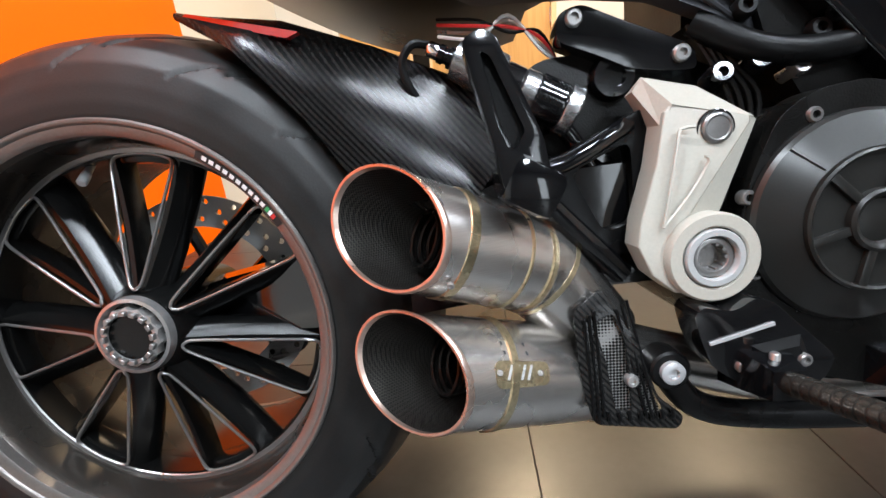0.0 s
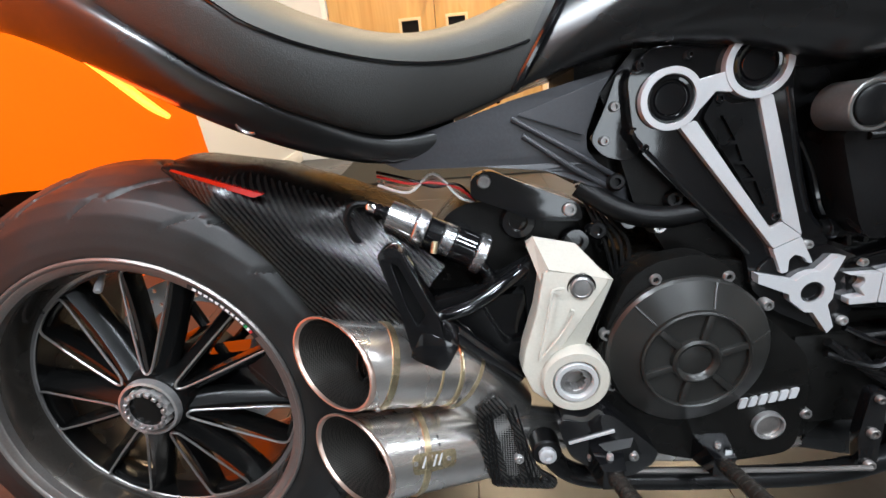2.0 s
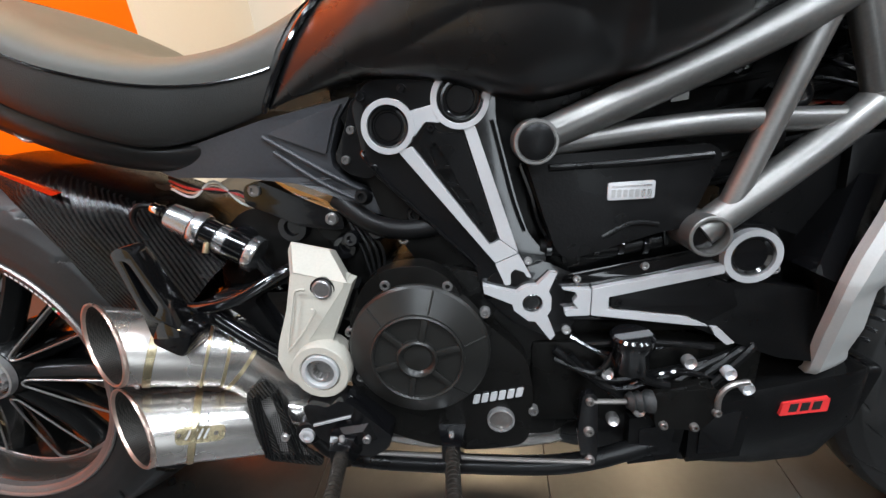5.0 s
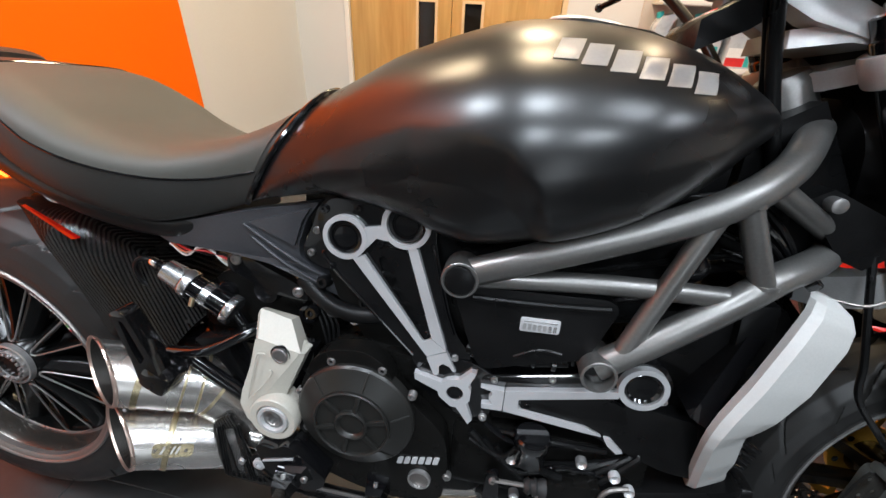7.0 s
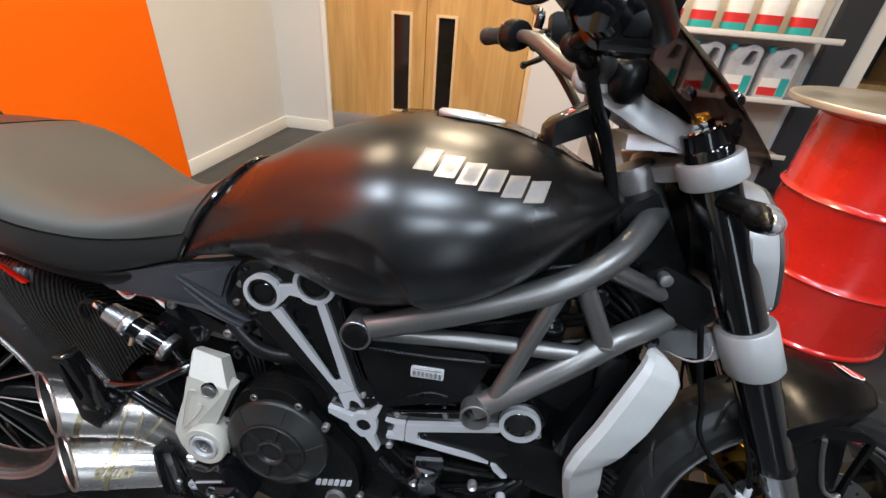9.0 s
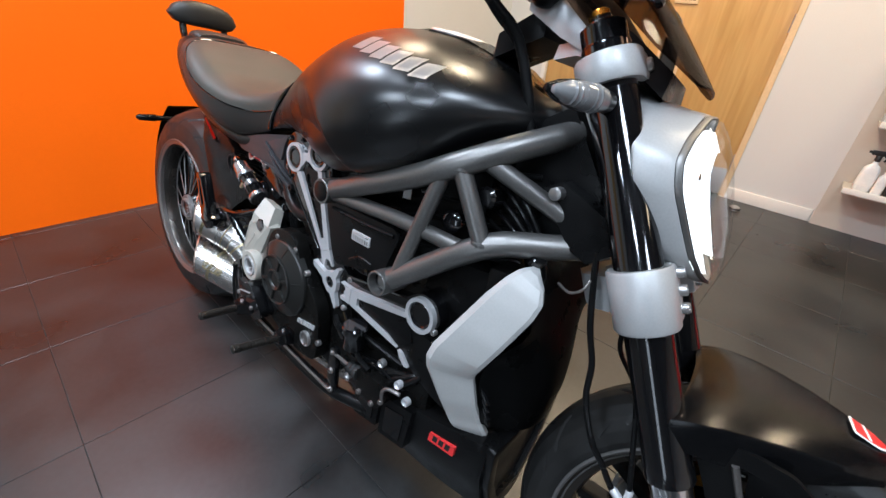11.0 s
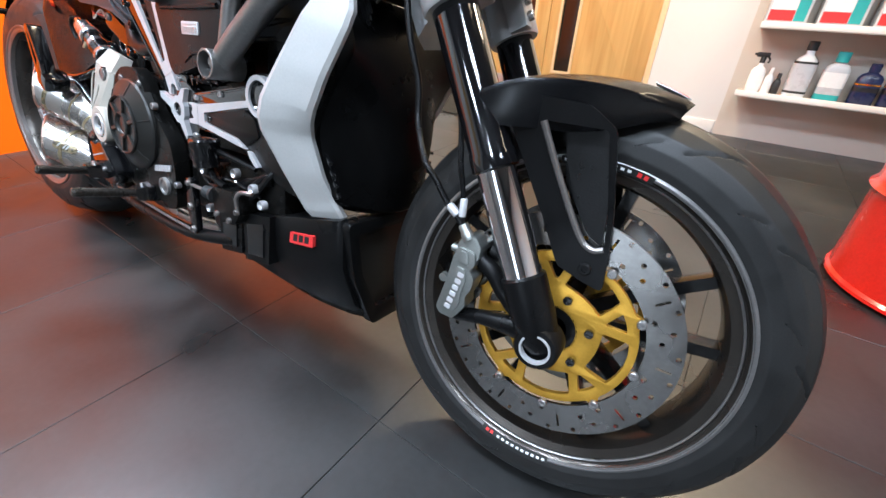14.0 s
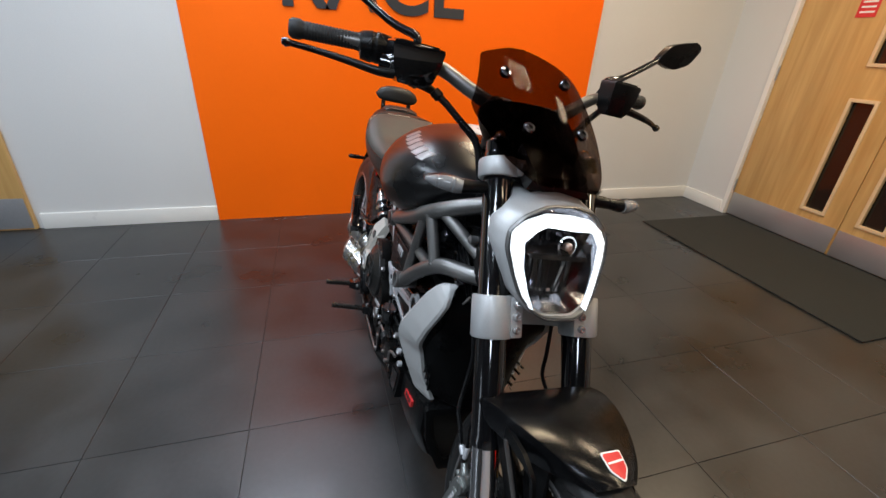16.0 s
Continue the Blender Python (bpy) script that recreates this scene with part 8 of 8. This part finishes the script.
GUIDE = [  # half of the horseshoe: outer edge and inner edge
    (0.0, 0.904, 0.0, 0.882), (0.050, 0.900, 0.054, 0.882), (0.085, 0.882, 0.070, 0.872), (0.106, 0.860, 0.090, 0.850), (0.105, 0.830, 0.087, 0.809), (0.090, 0.787, 0.074, 0.771), (0.068, 0.745, 0.061, 0.744)]
sections = []
for sgn, rows in ((-1, list(reversed(GUIDE))), (1, GUIDE[1:])):
    for yo, zo, yi, zi in rows:
        sections.append([(lens_x(y, z, ahead), sgn * y, z) for y, z, ahead in ((yo, zo, -0.006), (yo, zo, 0.004), (yi, zi, 0.010), (yi, zi, -0.004))])
S("light_guide", loft(bmesh.new(), [[s[q] for s in sections] for q in range(4)], False, False), M_LED, shell, "glowing white horseshoe light guide", 20)
S("reflector_bowl", loft(bmesh.new(), [hl_ring(0.95, -0.006), hl_ring(0.74, -0.030, -0.010), hl_ring(0.62, -0.05, -0.012), hl_ring(0.35, -0.07, -0.012), hl_ring(0.05, -0.072, -0.012)], False), M_BOWL, shell, "faceted dark chrome reflector", 10)
S("bulb_shroud", turned([(0, 0.022), (0.034, 0.020), (0.036, 0.017), (0.030, 0.015), (0.012, 0.012), (0.012, 0)], (1.365, 0.022, 0.838), (1.46, 0.010, 0.858), 24), M_CHROME, shell, "chrome bulb shroud")
S("bulb_cap", turned([(0.016, 0.009), (0.040, 0.008), (0.044, 0.004), (0.044, 0)], (1.365, 0.022, 0.838), (1.46, 0.010, 0.858), 16), M_COPPER, shell, "coppery bulb cap")
rnd = random.Random(5)
for k in range(12):  # uneven wedges of the reflector, above and below the divider
    y = -0.066 + 0.0118 * k + rnd.uniform(-0.003, 0.003)
    for z0, z1, deep in ((0.842, 0.876, 0.020), (0.756, 0.820, 0.032)):
        lean, w = rnd.uniform(-0.014, 0.014), rnd.uniform(0.003, 0.008)
        wedge = bmesh.new()
        loft(wedge, [[(lens_x(y, z, -dx - (0.012 if z == z0 else 0) * s), y * (0.82 if z < 0.78 else 1) + dy + (lean if z == z1 else 0), z) for dx, dy in ((deep, 0.0), (deep - 0.006, w * 0.5), (deep, w), (deep + 0.006, w * 0.6))] for z, s in ((z0, 1), (z1, 0))])
        S("reflector_facet", wedge, (M_GLOSS, M_GLOSS, M_BOWL)[(k + (z0 < 0.8)) % 3], shell, "slanting reflector wedge", 10)
S("reflector_web", soften(loft(bmesh.new(), [[(1.385, -0.070, 0.826), (1.385, 0.070, 0.826), (1.413, 0.066, 0.822), (1.413, -0.066, 0.822)], [(1.380, -0.070, 0.836), (1.380, 0.070, 0.836), (1.408, 0.066, 0.830), (1.408, -0.066, 0.830)]]), 0.001), M_GLOSS, shell, "dark divider in the reflector")
S("front_lens", loft(bmesh.new(), [hl_ring(0.985, 0.006), hl_ring(0.97, 0.013), hl_ring(0.80, 0.020), hl_ring(0.4, 0.027), hl_ring(0.02, 0.028)], False), M_CLEAR, shell, "clear headlight lens", 60).visible_shadow = False
shell.matrix_local = STEER @ Matrix.Translation((-0.013, 0, 0))
# screen
SCREEN = [  # share of the way up, right edge, left edge
    (0.075, -0.040, 0.066), (0.09, -0.060, 0.080), (0.14, -0.082, 0.096), (0.20, -0.104, 0.106), (0.28, -0.120, 0.111), (0.36, -0.134, 0.112), (0.43, -0.146, 0.111), (0.51, -0.152, 0.108), (0.56, -0.146, 0.106),
    (0.65, -0.136, 0.101), (0.74, -0.128, 0.093), (0.80, -0.123, 0.076), (0.84, -0.120, 0.048), (0.865, -0.114, 0.020), (0.89, -0.086, -0.008), (0.91, -0.060, -0.030)]
SC = []
for t, ya, yb in table(SCREEN, 40):
    x, z = 1.392 - 0.296 * t + 0.013 * math.sin(math.pi * t), 0.927 + 0.254 * t + 0.015 * math.sin(math.pi * t)
    ring = []
    for q in range(25):
        y = ya + (yb - ya) * q / 24
        dip = abs(y + 0.005) ** 2
        ring.append((x - 1.6 * dip, y, z - 1.1 * dip))
    SC.append(ring)
STEER_INV = STEER.inverted()
SC = [[STEER_INV @ Vector(p) for p in ring] for ring in SC]
sc = bmesh.new()
loft(sc, [list(ring) + [p + Vector((-0.0020, 0, -0.0023)) for p in reversed(ring)] for ring in SC])
sb_ = bmesh.new()
BACK = [(0.10, -0.040, 0.062), (0.16, -0.070, 0.084), (0.24, -0.096, 0.094), (0.34, -0.114, 0.098), (0.44, -0.124, 0.098), (0.54, -0.124, 0.094), (0.60, -0.112, 0.084), (0.63, -0.092, 0.066)]
loft(sb_, [[STEER_INV @ Vector((1.362 - 0.296 * t + 0.013 * math.sin(math.pi * t) - 1.6 * (y + 0.005) ** 2, y, 0.892 + 0.254 * t + 0.015 * math.sin(math.pi * t) - 1.1 * (y + 0.005) ** 2))
            for y in np.linspace(ya, yb, 17)] for t, ya, yb in table(BACK, 24)], False, False)
bmesh.ops.solidify(sb_, geom=sb_.faces[:], thickness=0.004)
screen_ob = S("windscreen", sc, M_SMOKE, None, "dark smoked fly screen", 60)
for y, t in ((-0.086, 0.60), (-0.060, 0.36), (0.054, 0.60), (0.058, 0.37)):
    p = min(SC[round((t - 0.075) / 0.835 * 39)], key=lambda p: abs((STEER @ p)[1] - y))
    S("screen_bolt", turned([(-0.006, 0.006), (-0.006, 0.011), (0.002, 0.012), (0.005, 0.010), (0.006, 0.005), (0.003, 0.004), (0.003, 0)], p, Vector(p) + Vector((0.6, 0, 0.7)), 18), M_BOWL, screen_ob, "black screen fixing bolt")
S("screen_backing", sb_, M_PLASTIC, None, "black inner panel behind the screen", 60)
S("screen_mount", soften(loft(bmesh.new(), [[(x, -w, z), (x, w, z), (x, w * 0.8, z + 0.03), (x, -w * 0.8, z + 0.03)] for x, w, z in ((1.20, 0.06, 0.985), (1.27, 0.085, 0.962), (1.33, 0.075, 0.925))]), 0.008), M_PLASTIC, None, "black instrument housing")

# bars, controls: bike-side places, brought into the steered parts
def B_(name, bm, material, parent=None, label="", smooth=40):
    bmesh.ops.transform(bm, matrix=STEER_INV, verts=bm.verts)
    return S(name, bm, material, parent, label, smooth)


for sgn in (-1, 1):
    B_("yoke_web", soften(plate(bmesh.new(), [(1.236, 0.790), (1.262, 0.806), (1.330, 0.778), (1.352, 0.735), (1.325, 0.712), (1.296, 0.722)], sgn * 0.088, sgn * 0.045), 0.006), M_PLASTIC, None, "dark web of the lower yoke")
    B_("web_bolt", turned([(0, 0.009), (0.018, 0.009), (0.019, 0.007), (0.019, 0)], (1.262, sgn * 0.086, 0.790), (1.262, sgn, 0.790), 14), M_EDGE, None, "steel steering stop bolt")
bar_pts = [(0.990, -0.462, 1.100), (1.008, -0.36, 1.103), (1.030, -0.27, 1.102), (1.068, -0.184, 1.093), (1.110, -0.112, 1.062), (1.130, -0.055, 1.042), (1.133, 0.0, 1.040), (1.128, 0.065, 1.042), (1.100, 0.135, 1.064), (1.062, 0.208, 1.098), (1.034, 0.262, 1.113), (1.000, 0.335, 1.121), (0.957, 0.438, 1.127)]
bar = B_("handlebar", tube(bmesh.new(), bar_pts, [0.011, 0.011, 0.012, 0.0145, 0.0155, 0.0155, 0.0155, 0.0155, 0.0155, 0.0145, 0.012, 0.011, 0.011], 20, 6), M_FRAME, None, "dark silver tapered handlebar")
SIDES = [  # grip inner and outer end, switch, master, lever points, mirror root and tip, sign
    dict(g=((1.004, -0.335, 1.104), (0.988, -0.470, 1.099)), sw=(1.014, -0.312, 1.100), mb=(1.085, -0.262, 1.072), rs=(1.098, -0.243, 1.094),
         lv=((1.118, -0.282, 1.062), (1.112, -0.315, 1.060), (1.085, -0.375, 1.066), (1.055, -0.435, 1.070), (1.045, -0.480, 1.072)), mr=(1.045, -0.235, 1.115), mt=(0.985, -0.395, 1.215), s=-1),
    dict(g=((1.000, 0.336, 1.121), (0.953, 0.447, 1.128)), sw=(1.009, 0.312, 1.119), mb=(1.075, 0.268, 1.108), rs=(1.100, 0.256, 1.124),
         lv=((1.085, 0.290, 1.100), (1.085, 0.34, 1.094), (1.075, 0.395, 1.086), (1.055, 0.440, 1.078), (1.043, 0.462, 1.074)), mr=(1.052, 0.248, 1.128), mt=(1.025, 0.400, 1.232), s=1),
]
for sd in SIDES:
    sgn = sd["s"]
    g = [Vector(p) for p in sd["g"]]
    prof = [(0, 0.0175), (0.004, 0.021), (0.008, 0.0175)]
    for i in range(16):
        prof += [(0.012 + 0.0064 * i, 0.0172), (0.016 + 0.0064 * i, 0.0172), (0.0165 + 0.0064 * i, 0.0162), (0.0180 + 0.0064 * i, 0.0162)]
    prof += [(0.120, 0.0175), (0.124, 0.0195), (0.138, 0.0195), (0.144, 0.015), (0.144, 0)]
    B_("grip", turned(prof, g[0], g[1], 20), M_GRIP, bar, "ribbed black rubber grip")
    sx, sy, sz = sd["sw"]
    B_("switch_cube", turned([(-0.036, 0.018), (-0.034, 0.027), (-0.006, 0.031), (-0.003, 0.029), (0.002, 0.029), (0.005, 0.031), (0.026, 0.027), (0.029, 0.018)], sd["sw"], Vector(sd["sw"]) + (g[1] - g[0]), 20), M_PLASTIC, bar, "black switch housing")
    B_("switch_button", box(bmesh.new(), (sx - 0.024, sy, sz + 0.006), (0.010, 0.014, 0.010), None, 0.003), M_GREYPL, bar, "grey switch button")
    mx, my, mz = sd["mb"]
    d = Vector((0.03, sgn * -0.06, -0.004))
    B_("master_body", turned([(-0.044, 0.012), (-0.042, 0.019), (-0.010, 0.0200), (-0.008, 0.025), (0.018, 0.025), (0.020, 0.0200), (0.040, 0.0195), (0.044, 0.014), (0.044, 0)], sd["mb"], Vector(sd["mb"]) + d, 22), M_GLOSS, bar, "black brake master cylinder")
    B_("lever_bracket", box(bmesh.new(), (mx + 0.022, my - sgn * -0.012, mz - 0.004), (0.036, 0.030, 0.022), Euler((0, 0, sgn * 0.3)).to_matrix(), 0.006), M_PLASTIC, bar, "black lever bracket")
    rx, ry, rz = sd["rs"]
    k = 1.0 if sgn < 0 else 0.75
    B_("master_reservoir", soften(loft(bmesh.new(), [[(rx + dx * s * k, ry + dy * s * k, z) for dx, dy in ((-0.032, -0.050), (0.032, -0.048), (0.042, 0.0), (0.032, 0.048), (-0.032, 0.050), (-0.038, 0.0))] for z, s in ((rz - 0.046, 0.62), (rz - 0.034, 0.80), (rz - 0.004, 1.0), (rz + 0.024, 1.06), (rz + 0.028, 1.0))]), 0.003), M_GLOSS if sgn < 0 else M_PLASTIC, bar, "black fluid reservoir")
    B_("reservoir_lid", soften(loft(bmesh.new(), [[(rx + dx * s * k, ry + dy * s * k, z) for dx, dy in ((-0.026, -0.042), (0.026, -0.040), (0.034, 0.0), (0.026, 0.040), (-0.026, 0.042), (-0.031, 0.0))] for z, s in ((rz + 0.027, 1.0), (rz + 0.031, 0.98))]), 0.001), M_PLASTIC, bar, "black reservoir lid")
    B_("lever", tube(bmesh.new(), sd["lv"], [0.010, 0.0085, 0.007, 0.006, 0.006], 10, 5), M_PLASTIC, bar, "black hand lever")
    B_("lever_ball", spin(bmesh.new(), [(-0.010, 0), (-0.008, 0.006), (0, 0.0095), (0.008, 0.006), (0.010, 0)], sd["lv"][-1], 14), M_GLOSS, bar)
    a, b = Vector(sd["mr"]), Vector(sd["mt"])
    B_("mirror_stalk", tube(bmesh.new(), [a, a + Vector((0.002, 0, 0.024)), a.lerp(b, 0.35) + Vector((0, 0, 0.006)), b], [0.009, 0.009, 0.008, 0.0075], 12, 4), M_GLOSS, bar, "black mirror stalk")
    mir = round_poly([(-0.010, -0.004), (0.020, 0.040), (0.095, 0.064), (0.117, 0.052), (0.095, 0.009), (0.050, -0.014)], 0.016, 4)
    mb = bmesh.new()
    plate(mb, [(b.y + sgn * y, b.z + z) for y, z in mir], b.x - 0.013, b.x + 0.009, (), 0.009, "yz", 4)
    B_("mirror_head", mb, M_PLASTIC, bar, "black mirror housing")
    mg2 = bmesh.new()
    plate(mg2, [(b.y + sgn * (0.053 + (y - 0.053) * 0.9), b.z + 0.026 + (z - 0.026) * 0.9) for y, z in mir], b.x - 0.0145, b.x - 0.0125, (), 0.0, "yz")
    B_("mirror_glass", mg2, M_CHROME, bar, "mirror glass")
    # riser sweeping back from the upper yoke to the bar clamp
    rings = []
    for x, z, w, h in ((1.250, 0.982, 0.018, 0.007), (1.225, 0.992, 0.022, 0.010), (1.190, 1.006, 0.019, 0.012), (1.155, 1.026, 0.016, 0.014), (1.132, 1.038, 0.016, 0.015)):
        y = sgn * (0.050 + 0.25 * max(0, x - 1.19))
        rings.append([(x, y - w, z - h - 0.016), (x, y + w, z - h - 0.016), (x, y + w, z + h * 0.5), (x, y + w * 0.6, z + h), (x, y - w * 0.6, z + h), (x, y - w, z + h * 0.5)])
    B_("bar_riser", soften(loft(bmesh.new(), rings), 0.005, 3), M_SILVER, bar, "silver cast bar riser", 70)
    B_("bar_clamp", turned([(-0.020, 0.0215), (-0.018, 0.0235), (0.018, 0.0235), (0.020, 0.0215)], (1.131, sgn * 0.050, 1.041), (1.131, sgn * 1.05, 1.041), 24), M_SILVER, bar, "silver bar clamp")
    ind = B_("front_indicator", turned([(0, 0.014), (0.015, 0.013), (0.050, 0.0115), (0.076, 0.0138), (0.079, 0.0138)], (1.290, sgn * 0.095, 0.911), (1.304, sgn * 0.176, 0.910), 18), M_PLASTIC, None, "black front indicator stalk")
    if sgn > 0:
        ind.matrix_local = STEER @ Matrix.Translation((0, 0.028, 0.004))
    tip0, tip1 = Vector((1.303, sgn * 0.172, 0.910)), Vector((1.279, sgn * 0.239, 0.911))
    shape = [(-0.004, 0.0125), (0.006, 0.0145), (0.026, 0.0145), (0.048, 0.0105), (0.064, 0.004), (0.066, 0)]
    B_("indicator_body", turned(shape, tip0 + Vector((-0.004, 0, 0)), tip1 + Vector((-0.004, 0, 0)), 20), M_PLASTIC, ind, "black indicator body")
    B_("indicator_lens", turned([(s, r * 0.97) for s, r in shape], tip0 + Vector((0.004, 0, 0)), tip1 + Vector((0.004, 0, 0)), 20), M_LENS, ind, "clear ribbed indicator lens")
    for i in range(6):
        B_("lens_rib", turned([(0.009 + 0.0065 * i, 0.0141 - 0.0005 * i), (0.011 + 0.0065 * i, 0.0149 - 0.0006 * i), (0.013 + 0.0065 * i, 0.0141 - 0.0008 * i)], tip0 + Vector((0.0045, 0, 0)), tip1 + Vector((0.0045, 0, 0)), 20), M_LENS, ind)
B_("cable_guide", spin(bmesh.new(), [(-0.028, 0), (-0.026, 0.010), (-0.016, 0.020), (0.0, 0.024), (0.016, 0.022), (0.027, 0.012), (0.030, 0)], (1.156, -0.074, 1.036), 20, axis="z"), M_PLASTIC, bar, "rounded black cable cover")
B_("yoke_bridge", soften(loft(bmesh.new(), [[(x, -w, z - 0.014), (x, w, z - 0.014), (x, w * 0.9, z + 0.006), (x, -w * 0.9, z + 0.006)] for x, w, z in ((1.180, 0.052, 0.966), (1.225, 0.080, 0.972), (1.262, 0.078, 0.970))]), 0.005), M_SILVER, None, "silver upper yoke casting")
for pts in (((1.082, -0.262, 1.066), (1.064, -0.228, 1.053), (1.088, -0.180, 1.040), (1.117, -0.127, 1.000), (1.142, -0.092, 0.968), (1.170, -0.075, 0.900), (1.200, -0.070, 0.820)),
            ((1.060, 0.265, 1.095), (1.095, 0.205, 1.060), (1.135, 0.135, 1.000), (1.165, 0.090, 0.945), (1.19, 0.06, 0.88))):
    B_("control_hose", tube(bmesh.new(), pts, 0.0078, 10, 6), M_PLASTIC, bar, "black control hose")
for p, q in (((1.088, -0.180, 1.040), (1.117, -0.127, 1.000)), ((1.064, -0.228, 1.053), (1.088, -0.180, 1.040))):
    B_("hose_joint", turned([(-0.010, 0.009), (-0.008, 0.0115), (0.008, 0.0115), (0.010, 0.009)], p, q, 14), M_PLASTIC, bar)
for dy in (-0.004, 0.008):
    B_("cable", tube(bmesh.new(), [(1.05, -0.25 + dy, 1.080), (1.090, -0.17 + dy, 1.034), (1.118, -0.118 + dy, 0.990), (1.146, -0.082 + dy, 0.95), (1.18, -0.06 + dy, 0.86)], 0.0032, 8, 6), M_PLASTIC, bar, "thin black cable")
B_("switch_cluster", box(bmesh.new(), (0.984, 0.312, 1.137), (0.008, 0.010, 0.006), None, 0.003), M_REDPRINT, bar, "red switch")
rings = []
for x, z, w, h in ((1.072, 0.958, 0.040, 0.016), (1.082, 0.966, 0.052, 0.022), (1.135, 0.995, 0.052, 0.026), (1.152, 1.000, 0.044, 0.020)):
    rings.append([(x, -w, z - h), (x, w, z - h), (x, w, z + h * 0.5), (x, w * 0.9, z + h * 0.6), (x, -w * 0.9, z + h * 0.6), (x, -w, z + h * 0.5)])
dash = B_("instrument_panel", soften(loft(bmesh.new(), rings), 0.004), M_PLASTIC, None, "black instrument display")


def dash_z(x, lift):
    return 0.9805 + 0.57 * (x - 1.085) + lift


B_("display_face", plate(bmesh.new(), round_poly([(1.085, -0.042), (1.134, -0.042), (1.134, 0.042), (1.085, 0.042)], 0.006), lambda p: dash_z(p[0], 0.0), lambda p: dash_z(p[0], -0.003), (), 0.0, "xy"), M_PANE, dash, "dark glossy display face")
for x, y, w, h, mt in ((1.124, -0.016, 0.004, 0.002, M_GREENLED), (1.121, 0.000, 0.003, 0.002, M_GREENLED), (1.105, -0.012, 0.009, 0.004, M_REDLED), (1.108, 0.014, 0.008, 0.002, M_WHITEPRINT), (1.097, -0.030, 0.006, 0.002, M_WHITEPRINT), (1.095, 0.006, 0.008, 0.0015, M_WHITEPRINT)):
    B_("display_mark", plate(bmesh.new(), [(x - h, y - w), (x + h, y - w), (x + h, y + w), (x - h, y + w)], lambda p: dash_z(p[0], 0.0012), lambda p: dash_z(p[0], 0.0002), (), 0.0, "xy"), mt, dash, "small lit display mark")


# ---- floor, tile by tile ----
ground = slab("floor", (WX - 0.12, SY - 0.12, -0.10), (EX + 0.12, WY + 1.34, -0.003), M_JOINT, "dark grey vinyl tile floor with pale joints")
tile_me = None
GAP = 0.0016
for i in range(-4, 12):
    for j in range(-10, 8):
        x0, y0 = TX + (i - 1) * TILE, TY + j * TILE
        x1, y1 = min(x0 + TILE, EX), min(y0 + TILE, WY if x0 < 3.1 else WY + 1.2)
        x0, y0 = max(x0, WX), max(y0, SY)
        if x1 - x0 < 0.02 or y1 - y0 < 0.02:
            continue
        whole = abs(x1 - x0 - TILE) < 1e-4 and abs(y1 - y0 - TILE) < 1e-4
        if whole and tile_me:
            ob = new("tile", tile_me)
        else:
            bm = box(bmesh.new(), (0, 0, -0.002), (x1 - x0 - GAP, y1 - y0 - GAP, 0.004), None, 0.0008, 1)
            ob = part("tile", bm, M_TILE, None, "", 20)
            if whole:
                tile_me = ob.data
        ob.parent = ground
        ob.matrix_local = pose((x0 + x1) / 2, (y0 + y1) / 2, 0)
